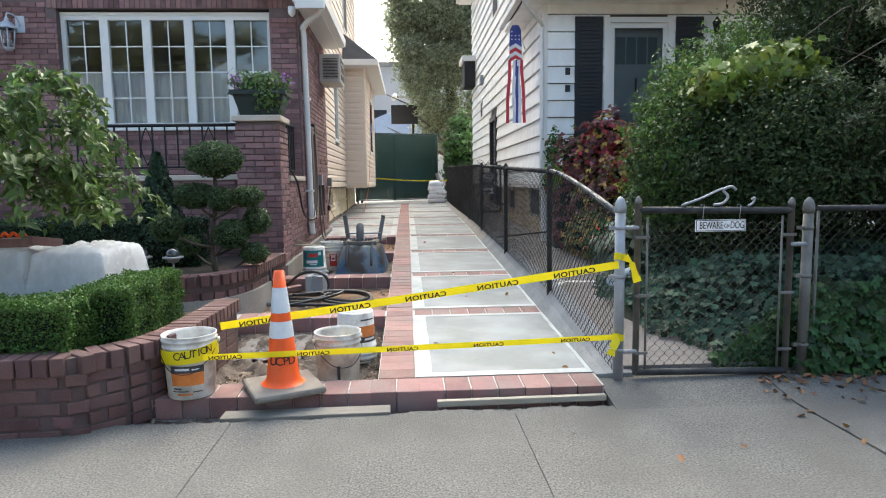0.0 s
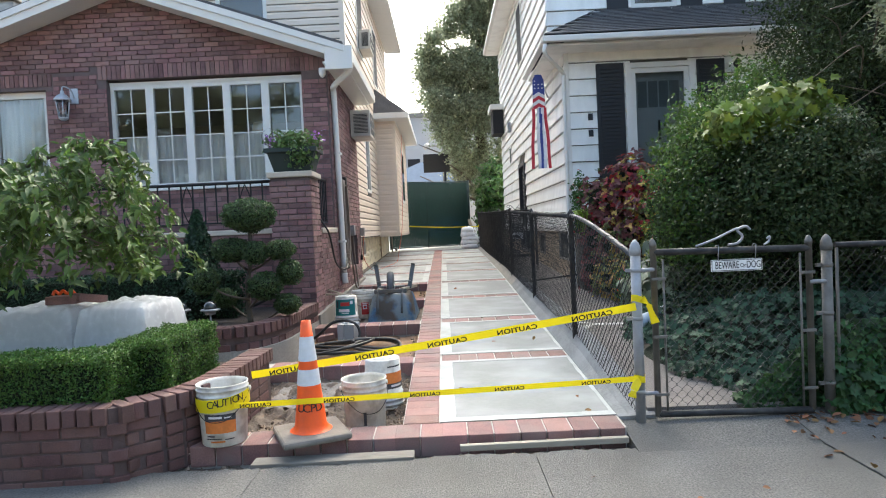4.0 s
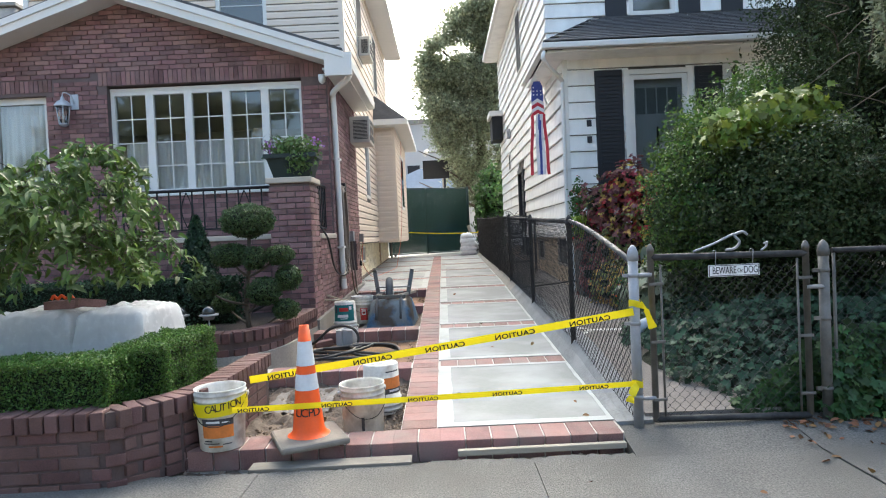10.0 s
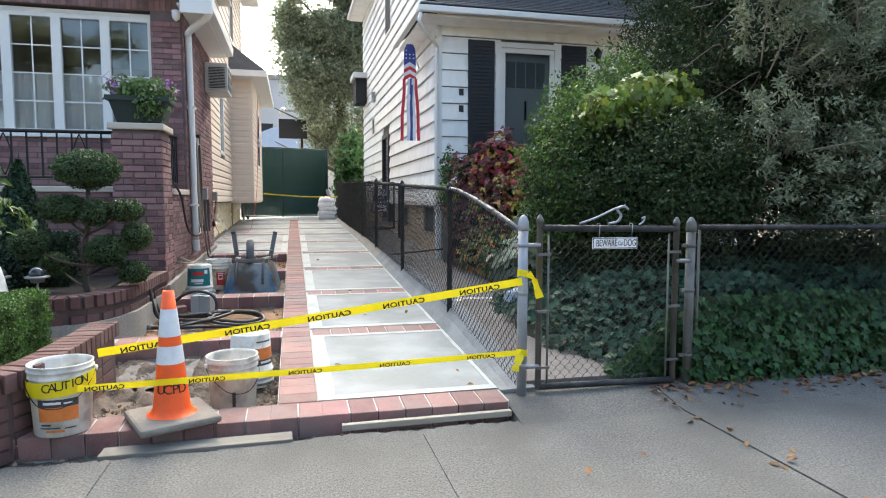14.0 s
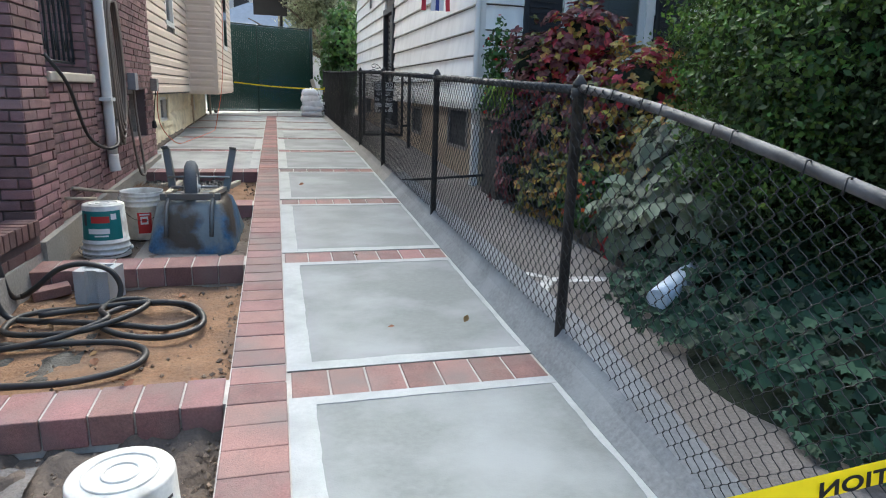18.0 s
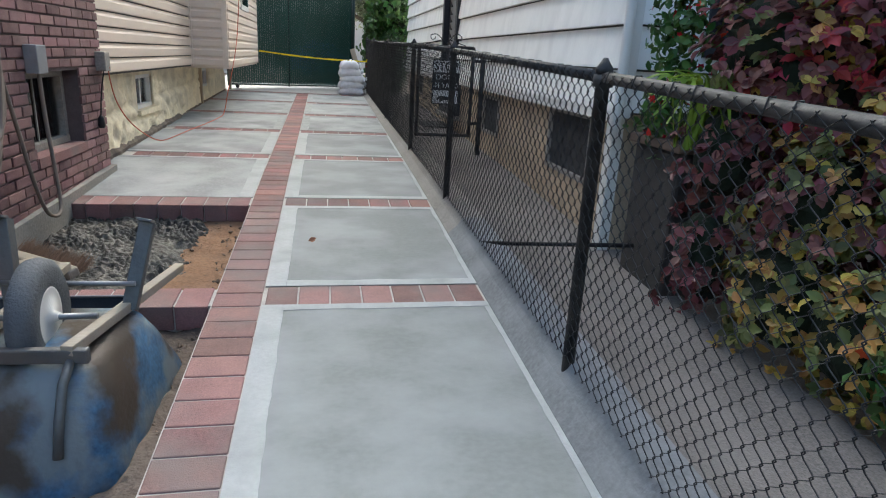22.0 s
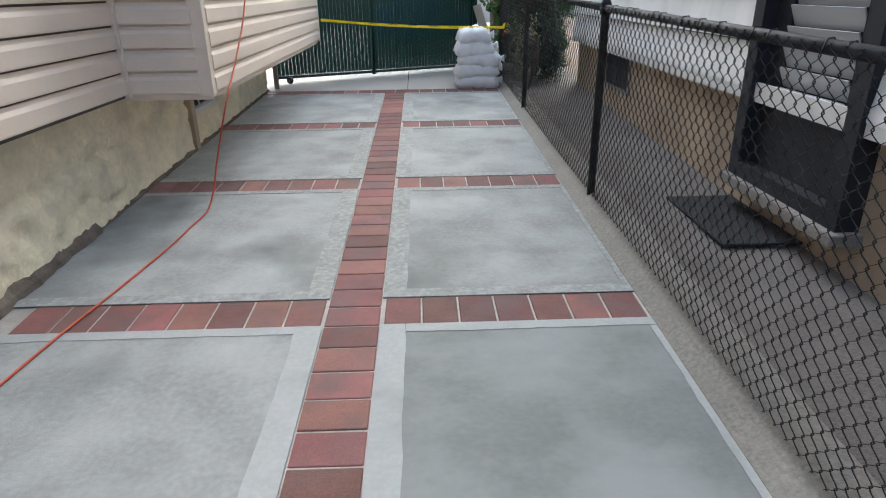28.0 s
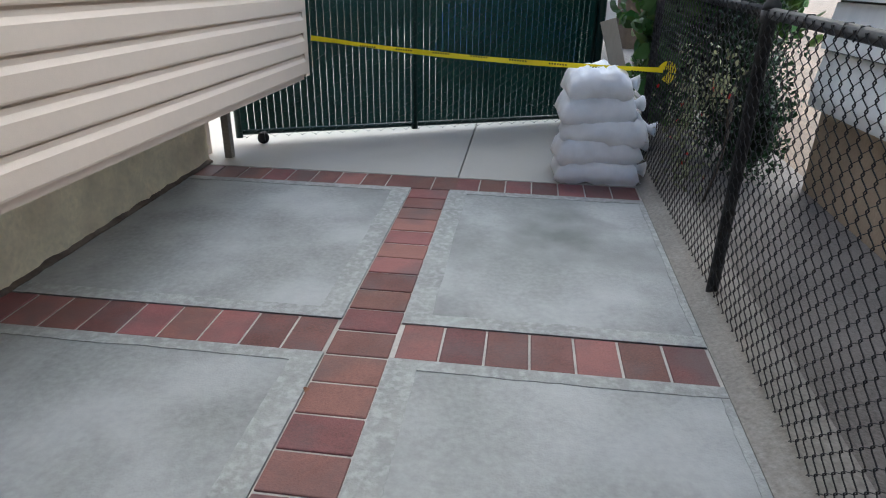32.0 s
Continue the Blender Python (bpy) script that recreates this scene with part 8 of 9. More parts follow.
for bi, bough in enumerate(BOUGHS):
    limb(wt, bough, 0.024 if bi == 0 else 0.017, 0.006)
    sp = spline(bough, 10)
    ends = (bough[-1][0] - bough[0][0], bough[-1][1] - bough[0][1])
    for k in range(26 if bi < 5 else 16):
        o = sp[min(len(sp) - 1, int(len(sp) * rw.uniform(0.25, 1.0)))]
        a = math.atan2(ends[1], ends[0]) + rw.gauss(0, 0.95)
        R = rw.uniform(0.18, 0.58)
        drop = min(rw.uniform(0.10, 0.52), o.z - 0.88 - 0.25 * max(0.0, o.x + 2.9))
        pts = [tuple(o), (o.x + R * 0.45 * math.cos(a), o.y + R * 0.45 * math.sin(a), o.z + rw.uniform(0.0, 0.07)), (o.x + R * 0.8 * math.cos(a), o.y + R * 0.8 * math.sin(a), o.z - drop * 0.45), (o.x + R * math.cos(a), o.y + R * math.sin(a), o.z - drop)]
        tw = spline(pts, 8)
        bm = bmesh.new()
        tube(bm, tw, 0.004, 5, 0.0015)
        part("twig", bm, BARK, wt)
        for i, p in enumerate(tw[3:]):
            for q in range(1 if rw.random() < 0.55 else 2):
                lp.append((p.x + rw.gauss(0, 0.02), p.y + rw.gauss(0, 0.02), p.z + rw.gauss(0, 0.02)))
                ln.append((math.cos(a) * 0.5, math.sin(a) * 0.5 - 0.35, 0.7))
leaf_mesh("foliage", np.array(lp), np.array(ln), 0.076, WEEP_LEAF, wt, 22, HEART * np.array((0.5, 1, 1)), HEART_F, 1.5, 0.5)

# flower box on the pillar
fb = empty("flower_box", "dark green flower box of violet flowers on the pillar", "planter")
bm = bmesh.new()
v0 = [bm.verts.new(p) for p in ((-1.93, 3.87, 2.0), (-1.50, 3.87, 2.0), (-1.50, 4.17, 2.0), (-1.93, 4.17, 2.0))]
v1 = [bm.verts.new(p) for p in ((-2.0, 3.82, 2.24), (-1.43, 3.82, 2.24), (-1.43, 4.22, 2.24), (-2.0, 4.22, 2.24))]
v2 = [bm.verts.new(p) for p in ((-2.03, 3.79, 2.24), (-1.40, 3.79, 2.24), (-1.40, 4.25, 2.24), (-2.03, 4.25, 2.24))]
v3 = [bm.verts.new(p) for p in ((-2.03, 3.79, 2.29), (-1.40, 3.79, 2.29), (-1.40, 4.25, 2.29), (-2.03, 4.25, 2.29))]
for A_, B_ in ((v0, v1), (v1, v2), (v2, v3)):
    for i in range(4):
        bm.faces.new((A_[i], A_[(i + 1) % 4], B_[(i + 1) % 4], B_[i]))
bm.faces.new(v3), bm.faces.new(v0[::-1])
bmesh.ops.recalc_face_normals(bm, faces=bm.faces[:])
part("box", bm, mat("green_plastic", (0.018, 0.03, 0.026), 0.5, var=0.15), fb)
P, N = blob_points([(-1.72, 4.0, 2.36, 0.32, 0.22, 0.16), (-1.62, 3.84, 2.18, 0.16, 0.1, 0.14), (-1.55, 3.9, 2.25, 0.14, 0.12, 0.12)], 1500, 90, 0.6, 0.3)
leaf_mesh("foliage", P, N, 0.04, BOXVINE, fb, 91, HEART, HEART_F, 0.3)
P, N = blob_points([(-1.98, 3.95, 2.42, 0.12, 0.12, 0.1), (-1.42, 3.95, 2.42, 0.14, 0.12, 0.1)], 70, 92, 0.6, 0.3)
leaf_mesh("blossom", P, N, 0.03, FLOW_V, fb, 93, HEART, HEART_F)
rr = random.Random(9)
for k in range(14):
    x = rr.uniform(-2.0, -1.42)
    limb(fb, [(x, 3.95, 2.3), (x + rr.uniform(-0.1, 0.1), 3.9, 2.45), (x + rr.uniform(-0.22, 0.22), 3.88, rr.uniform(2.4, 2.56))], 0.004, 0.0015, "stem")

# shrub mass beside the gate
sm = empty("evergreen_thicket", "tall dark evergreen shrubs overgrowing the front yard", "shrub")
MASS = [(3.2, 2.0, 0.9, 1.0, 1.0, 0.85), (2.72, 2.05, 1.25, 0.70, 0.62, 0.85), (2.95, 1.35, 1.38, 0.75, 0.75, 0.58), (3.9, 2.4, 1.8, 1.1, 1.1, 1.2), (4.8, 2.3, 2.4, 1.2, 1.2, 1.7), (4.95, 3.4, 3.6, 1.1, 1.2, 1.6), (5.9, 2.6, 2.4, 1.3, 1.3, 2.2), (5.4, 2.9, 4.6, 1.6, 1.3, 1.5), (4.0, 1.3, 0.8, 1.0, 0.8, 0.8), (5.2, 1.3, 1.2, 1.2, 0.9, 1.3), (3.5, 3.4, 1.7, 0.6, 0.7, 0.7), (6.6, 1.6, 1.5, 1.3, 1.1, 1.6), (5.5, 3.9, 5.4, 1.0, 1.0, 1.1), (2.75, 2.1, 0.75, 0.5, 0.6, 0.55)]
core(sm, [b for b in MASS if b[1] > 1.9], 0.6)
for x, y in ((3.1, 2.2), (4.1, 2.5), (5.0, 2.8), (5.9, 2.6)):
    limb(sm, [(x, y, -0.1), (x + 0.05, y + 0.05, 1.0), (x + 0.1, y, 2.2)], 0.07, 0.03, "trunk")
sub = []
rm = random.Random(33)
for b in MASS:
    for q in range(max(12, min(95, int(36 * b[3] * b[5])))):
        d = Vector((rm.gauss(0, 1), rm.gauss(-0.3, 1), rm.gauss(0.2, 1))).normalized()
        rs_ = rm.uniform(0.16, 0.34)
        sub.append((b[0] + d.x * b[3] * 0.86, b[1] + d.y * b[4] * 0.86, b[2] + d.z * b[5] * 0.86, rs_ * 1.15, rs_, rs_ * 0.8))
P, N = blob_points(sub, 235000, 100, 0.7, 0.3)
keep = (P[:, 1] > 0.25) & (P[:, 0] > 1.95) & (P[:, 1] < RY - 0.15) & (P[:, 2] > 0)
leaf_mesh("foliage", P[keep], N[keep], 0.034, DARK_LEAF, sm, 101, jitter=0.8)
P, N = blob_points(MASS, 26000, 104, 0.3, 0.25, 3.0)
keep = (P[:, 1] > 0.25) & (P[:, 0] > 1.95) & (P[:, 1] < RY - 0.15) & (P[:, 2] > 0)
leaf_mesh("needle_spray", P[keep], N[keep], 0.07, THICK_LEAF, sm, 105, LEAF4 * np.array((0.6, 1, 1)), jitter=0.9)
P, N = blob_points([b for b in MASS if b[0] < 3.6], 45000, 106, 0.5, 0.25, 4.0)
keep = (P[:, 1] > 0.25) & (P[:, 0] > 1.95) & (P[:, 2] > 0)
leaf_mesh("foliage", P[keep], N[keep], 0.032, THICK_LEAF, sm, 107, jitter=0.8)
# brighter leaves only where the thicket faces the light: daylight laid on as colour
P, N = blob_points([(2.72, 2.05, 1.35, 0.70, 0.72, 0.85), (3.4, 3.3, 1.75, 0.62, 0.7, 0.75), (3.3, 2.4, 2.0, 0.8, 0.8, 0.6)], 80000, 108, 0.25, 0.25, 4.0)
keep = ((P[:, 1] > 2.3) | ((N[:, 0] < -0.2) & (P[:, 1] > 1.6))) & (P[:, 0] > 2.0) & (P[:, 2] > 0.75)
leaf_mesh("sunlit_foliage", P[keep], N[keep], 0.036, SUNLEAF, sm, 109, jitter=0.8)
for k in range(26):
    x, y, z = rm.uniform(3.6, 6.0), rm.uniform(0.5, 1.4), rm.uniform(1.2, 3.4)
    limb(sm, [(x, y + 0.7, z), (x - rm.uniform(0.1, 0.4), y + 0.2, z + rm.uniform(-0.1, 0.2)), (x - rm.uniform(0.3, 0.9), y, z + rm.uniform(-0.3, 0.25))], 0.008, 0.002, "twig")
# pale arching shrub at the front of the thicket
TWIG = mat("pale_twig", (0.24, 0.21, 0.16), 0.85, var=0.3, scale=8, bump=0.3)
ws = empty("willowy_shrub", "arching grey-green shrub with narrow pale leaves", "shrub")
rq = random.Random(61)
lp, ln = [], []
for k in range(560):
    x0, y0, z0 = rq.uniform(3.6, 6.6), rq.uniform(0.7, 1.5), rq.uniform(0.7, 4.4)
    dx, dy, L = rq.uniform(-0.75, 0.45), rq.uniform(-0.75, -0.15), rq.uniform(0.6, 1.3)
    up = rq.uniform(0.05, 0.75)
    pts = [(x0, y0, z0), (x0 + dx * L * 0.4, y0 + dy * L * 0.4, z0 + up * L * 0.55), (x0 + dx * L * 0.8, y0 + dy * L * 0.7, z0 + up * L * 0.75), (x0 + dx * L * 1.1, max(0.22, y0 + dy * L), z0 + up * L * 0.6)]
    if min(q[0] for q in pts) < 2.75 + max(0.0, 1.9 - z0) * 0.5:
        continue
    if k < 230:
        bm = bmesh.new()
        tube(bm, spline(pts, 5), 0.008, 6, 0.003)
        part("stem", bm, TWIG, ws)
    for p in spline(pts, 9)[5:]:
        for q in range(6):
            lp.append((p.x + rq.gauss(0, 0.035), max(0.2, p.y + rq.gauss(0, 0.035)), p.z + rq.gauss(0, 0.035)))
            ln.append((0, -0.5, 0.7))
leaf_mesh("foliage", np.array(lp), np.array(ln), 0.055, WILLOW_LEAF, ws, 62, LEAF4 * np.array((0.5, 1, 1)), LEAF4_F, 0.3, 0.7)
# lighter vine over it
vn = empty("grape_vine", "bright yellow-green vine climbing over the dark shrubs", "vine")
VB = [(2.50, 1.42, 1.98, 0.20, 0.24, 0.13), (2.85, 1.45, 2.06, 0.26, 0.26, 0.18), (3.10, 1.5, 2.08, 0.22, 0.26, 0.20), (3.28, 1.55, 2.0, 0.16, 0.24, 0.13)]
P, N = blob_points(VB, 2000, 110, 0.45, 0.3)
leaf_mesh("foliage", P, N + np.array((0, -0.4, 0.3)), 0.085, VINE_LEAF, vn, 111, LOBED, LOBED_F, 0.5, 0.5)
# lower vine in a darker leaf colour that stands for its shade
P, N = blob_points([(2.5, 1.95, 1.2, 0.3, 0.3, 0.4), (3.5, 1.7, 1.6, 0.5, 0.3, 0.4)], 1300, 112, 0.5, 0.3)
leaf_mesh("shaded_foliage", P, N + np.array((0, -0.4, 0.3)), 0.07, IVY2_LEAF, vn, 113, LOBED, LOBED_F, 0.5, 0.5)
# ivy
iv = empty("ivy_cover", "dense dark ivy spreading over the bank and fence foot", "ivy")
r = np.random.RandomState(5)
n = 12500
X = r.uniform(1.75, 6.5, n)
Y = r.uniform(0.28, 2.6, n)
edge = 1.72 + 0.12 * np.sin(Y * 3.1) + np.clip(0.8 - Y, 0, 1) * 0.55
ok = X > edge
Z = 0.05 + np.clip((X - edge) * 0.75, 0, 0.55) * (0.75 + 0.25 * np.sin(X * 4 + Y * 5)) + r.uniform(-0.03, 0.05, n) + 0.045 * Y
P = np.stack([X, Y, Z], 1)[ok]
leaf_mesh("foliage", P, np.tile((-0.45, -0.5, 0.75), (len(P), 1)), 0.058, IVY_LEAF, iv, 6, LOBED, LOBED_F, 0.8, 0.35)
n = 5600
X = r.uniform(1.95, 6.5, n)
Z = r.uniform(-0.03, 1.0, n) * np.clip((X - 1.9) * 0.8, 0.08, 0.55)
P = np.stack([X, np.where(X < 2.45, 0.30, 0.22) - np.where(X < 2.45, 0.06, 0.2) * (0.6 - Z) * r.uniform(0.2, 1.0, n), Z], 1)
leaf_mesh("front_foliage", P, np.tile((0, -0.8, 0.5), (n, 1)), 0.06, CREEP_LEAF, iv, 7, LOBED, LOBED_F, 0.8, 0.35)
vs, fs = [], []
for j in range(25):
    for i in range(41):
        x, y = 1.7 + 4.9 * i / 40, 0.28 + 2.4 * j / 24
        ed = 1.72 + 0.12 * math.sin(y * 3.1) + max(0.8 - y, 0) * 0.55
        vs.append((x, y, -0.02 + min(max((x - ed) * 0.75, 0), 0.55) * (0.75 + 0.25 * math.sin(x * 4 + y * 5)) + 0.045 * y - (0.05 if x > ed else 0)))
for j in range(24):
    for i in range(40):
        o = j * 41 + i
        fs.append((o, o + 1, o + 42, o + 41))
# near-black sheet below the ivy leaves in place of the shade between them
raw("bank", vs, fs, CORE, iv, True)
# coleus and annuals along the yard
cl = empty("coleus_bed", "mixed red, maroon and gold coleus by the house corner", "shrub")
CB = [(2.12, 5.0, 0.55, 0.16, 0.24, 0.34), (2.18, 5.02, 1.05, 0.20, 0.26, 0.36), (2.28, 5.0, 1.55, 0.26, 0.30, 0.34), (2.40, 4.85, 1.40, 0.30, 0.34, 0.36), (2.65, 4.40, 1.00, 0.40, 0.40, 0.50), (2.66, 4.75, 1.74, 0.36, 0.38, 0.36), (2.95, 4.20, 1.30, 0.48, 0.48, 0.45), (2.44, 4.00, 0.56, 0.32, 0.34, 0.36), (2.85, 3.65, 0.85, 0.38, 0.38, 0.38), (2.24, 4.55, 0.50, 0.22, 0.4, 0.34), (2.28, 4.15, 0.45, 0.2, 0.35, 0.28), (2.36, 4.6, 0.9, 0.26, 0.34, 0.36)]
core(cl, CB, 0.62)
TOOTH = np.array([(0, 0, -0.04)] + [(0.36 * math.sin(math.pi * min(u * 1.0, 1.0)) ** 0.8 * (1.0 if i % 2 else 0.84) * sg, u, 0.07 * math.sin(math.pi * u)) for sg, seq in ((1, range(1, 8)), (-1, range(7, 0, -1))) for i in seq for u in [i / 8 * 1.0]][:7] + [(0, 1.05, -0.12)] + [(-0.36 * math.sin(math.pi * min(i / 8 * 1.0, 1.0)) ** 0.8 * (1.0 if i % 2 else 0.84), i / 8, 0.07 * math.sin(math.pi * i / 8)) for i in range(7, 0, -1)] + [(0, 0.5, -0.05)])
TOOTH_F = np.array([(16, i, (i + 1) % 16) for i in range(16)])
for k, (m_, nn_, sz, bl_) in enumerate(((COLEUS_D, 900, 0.058, CB[:6] + CB[11:]), (COLEUS_R, 300, 0.058, CB[3:4] + CB[5:7]), (COLEUS_Y, 950, 0.050, CB[3:7] + CB[6:]), (COLEUS_G, 640, 0.054, CB[2:3] + CB[4:5] + CB[6:]))):
    P, N = blob_points(bl_, nn_, 120 + k, 0.3, 0.22)
    N = N + np.array((-0.25, -0.3, 0.7)) + np.random.RandomState(k).normal(0, 0.3, N.shape)
    leaf_mesh("foliage", np.repeat(P, 6, 0), np.repeat(N, 6, 0), sz, m_, cl, 125 + k, TOOTH, TOOTH_F, 0.3, 0.3)
lg = empty("lime_grass", "arching lime-green blades beside the coleus", "plant")
r = random.Random(15)
for k in range(60):
    x, y = 2.10 + r.uniform(-0.08, 0.10), 5.16 + r.uniform(-0.08, 0.08)
    a, R = r.uniform(0, 6.28), r.uniform(0.15, 0.36)
    bm = bmesh.new()
    ribbon(bm, spline([(x, y, 1.05), (x + R * 0.4 * math.cos(a), y + R * 0.4 * math.sin(a), 1.38), (x + R * math.cos(a), y + R * math.sin(a), 1.33 + r.uniform(-0.2, 0.1))], 5), 0.018, r.uniform(0.6, 2.2))
    part("blade", bm, LIME, lg)
fu = empty("red_fuchsia", "red-flowering basket plant at the house corner", "plant")
P, N = blob_points([(2.10, 5.45, 1.62, 0.14, 0.2, 0.30), (2.08, 5.45, 1.2, 0.12, 0.18, 0.2)], 700, 140, 0.6, 0.3)
leaf_mesh("foliage", P, N, 0.05, IVY2_LEAF, fu, 141, TOOTH, TOOTH_F, 0.5)
leaf_mesh("blossom", P[:46], N[:46], 0.04, FLOW_R, fu, 142, LOBED, LOBED_F)
im = empty("orange_impatiens", "orange-flowering impatiens mound beside the path", "plant")
IM = [(2.34, 3.82, 0.48, 0.24, 0.30, 0.24)]
core(im, IM, 0.6)
P, N = blob_points(IM, 1100, 150, 0.45, 0.2)
leaf_mesh("foliage", P, N, 0.06, IVY2_LEAF, im, 151, LEAF4, LEAF4_F, 0.3)
leaf_mesh("blossom", P[:40] + N[:40] * 0.03, N[:40] + np.array((-0.4, -0.4, 0.4)), 0.045, FLOW_O, im, 152, LOBED, LOBED_F)
sp = empty("sweet_potato_vine", "broad dull-green leaves sprawling over the bank", "vine")
SP = [(2.20, 2.95, 0.42, 0.22, 0.34, 0.26), (2.30, 2.55, 0.55, 0.26, 0.38, 0.30), (2.55, 2.95, 0.85, 0.30, 0.40, 0.30), (2.62, 2.55, 0.95, 0.30, 0.34, 0.26)]
core(sp, SP, 0.55)
P, N = blob_points(SP, 560, 166, 0.3, 0.22, 2.0, -0.3)
leaf_mesh("foliage", P, N + np.array((-0.5, -0.4, 0.6)), 0.115, DULL, sp, 167, HEART, HEART_F, 0.7, 0.4)
ca = empty("caladium", "pale veined caladium leaves beside the path", "plant")
P, N = blob_points([(2.38, 3.35, 0.52, 0.22, 0.22, 0.22), (2.6, 3.0, 0.5, 0.3, 0.3, 0.28)], 60, 160, 0.4, 0.2, 2.0, -0.2)
leaf_mesh("foliage", P, N + np.array((-0.5, -0.4, 0.5)), 0.14, PALE, ca, 161, HEART, HEART_F, 0.9, 0.35)
P, N = blob_points([(2.5, 3.25, 0.38, 0.28, 0.35, 0.25), (2.75, 3.1, 0.5, 0.4, 0.5, 0.35)], 800, 162, 0.5, 0.2)
leaf_mesh("dark_foliage", P, N, 0.07, IVY_LEAF, ca, 163, HEART, HEART_F, 0.6)
P, N = blob_points([(2.45, 3.3, 0.32, 0.28, 0.4, 0.2)], 70, 164, 0.5, 0.2)
leaf_mesh("red_foliage", P, N, 0.09, COLEUS_R, ca, 165, HEART, HEART_F, 0.6)
# big tree behind
bt = empty("background_tree", "tall leafy green tree behind the houses", "tree")
limb(bt, [(2.0, 22.5, 0.3), (1.9, 22.5, 3.0), (1.8, 22.4, 5.5), (1.9, 22.4, 8.0)], 0.3, 0.15, "trunk")
TB = []
rt = random.Random(44)
for k in range(105):
    z = rt.uniform(2.4 if k % 3 else 5.5, 10.8)
    half = 1.9 if z < 8.5 else 1.9 - (z - 8.5) * 0.35
    TB.append((1.1 + rt.uniform(-half, half) + (0.35 if z > 7 else 0), 22.2 + rt.uniform(-1.2, 1.2), z, rt.uniform(0.45, 0.85), rt.uniform(0.4, 0.8), rt.uniform(0.35, 0.7)))
for b in TB[:16]:
    limb(bt, [(1.85, 22.4, max(2.2, b[2] - 1.6)), ((b[0] + 1.85) / 2, (b[1] + 22.4) / 2, b[2] - 0.6), (b[0], b[1], b[2])], 0.07, 0.015)
TB = [b for b in TB if b[0] - b[3] * 0.6 > (-0.9 if b[2] > 7 else -0.9 + (7 - b[2]) * 0.42) and b[2] < 9.6 + 0.42 * (b[0] + 0.4)]
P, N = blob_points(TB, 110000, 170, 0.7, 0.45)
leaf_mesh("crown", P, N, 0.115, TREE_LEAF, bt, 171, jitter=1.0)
# dark shrub behind the rear mesh
rs_ = empty("rear_shrub", "dark straggling evergreen against the house foundation", "shrub")
RS = [(1.80, 16.3, 0.95, 0.20, 0.45, 0.42), (1.78, 16.7, 1.25, 0.28, 0.42, 0.66)]
core(rs_, RS, 0.7)
P, N = blob_points(RS, 8000, 190, 0.6, 0.3)
leaf_mesh("foliage", P, N, 0.035, YEW_LEAF, rs_, 191, jitter=0.8)
# vines on the fence end
ve = empty("fence_vine", "leafy vine over the end of the fence", "vine")
VE = [(1.75, 17.6, 1.5, 0.5, 0.5, 0.9), (1.7, 17.3, 2.4, 0.45, 0.45, 0.45), (1.9, 18.3, 2.9, 0.5, 0.5, 0.7), (2.0, 17.3, 1.95, 0.55, 0.45, 0.6), (1.30, 16.85, 1.75, 0.13, 0.22, 0.62), (1.34, 16.75, 1.2, 0.10, 0.2, 0.3)]
P, N = blob_points(VE, 6000, 180, 0.5, 0.3)
leaf_mesh("foliage", P, N, 0.10, IVY2_LEAF, ve, 181, HEART, HEART_F, 0.6, 0.6)
core(ve, VE[:4], 0.6)
rb_ = empty("rose_bush", "straggling pale-leaved bush with small red flowers behind the mesh", "shrub")
RB = [(1.36, 16.0, 1.05, 0.16, 0.24, 0.42), (1.34, 15.8, 0.72, 0.14, 0.22, 0.16), (1.48, 15.9, 1.2, 0.12, 0.2, 0.22)]
P, N = blob_points(RB, 620, 182, 0.9, 0.3)
leaf_mesh("foliage", P, N, 0.036, ROSE_LEAF, rb_, 183, LEAF4, LEAF4_F, 0.3)
leaf_mesh("blossom", P[:16], N[:16], 0.035, FLOW_R, rb_, 184, LOBED, LOBED_F)
for k in range(9):
    limb(rb_, [(1.45, 15.7, 0.55), (1.45 + 0.02 * k, 15.5 + 0.06 * k, 0.9), (1.4 + 0.03 * k, 15.4 + 0.09 * k, 1.2)], 0.008, 0.003)

# plastic-wrapped pallet of bricks with a paver on top
pw = empty("wrapped_pallet", "pallet of bricks wrapped in cloudy plastic sheet", "pallet")
SHEET = mat("plastic_sheet", (0.90, 0.905, 0.91), 0.25, var=0.10, scale=5, fine=20, bump=0.6, bump_scale=14, spec=0.6, trans=0.35)
_n, _l = SHEET.node_tree.nodes, SHEET.node_tree.links
_clear, _film = _n.new("ShaderNodeBsdfTransparent"), _n.new("ShaderNodeMixShader")
_film.inputs[0].default_value = 0.26
_l.new(_n["Material Output"].inputs[0].links[0].from_socket, _film.inputs[1])
_l.new(_clear.outputs[0], _film.inputs[2])
_l.new(_film.outputs[0], _n["Material Output"].inputs[0])
GREYBLOCK = mat("grey_paver", (0.20, 0.195, 0.185), 0.9, var=0.25, scale=8, bump=0.4)
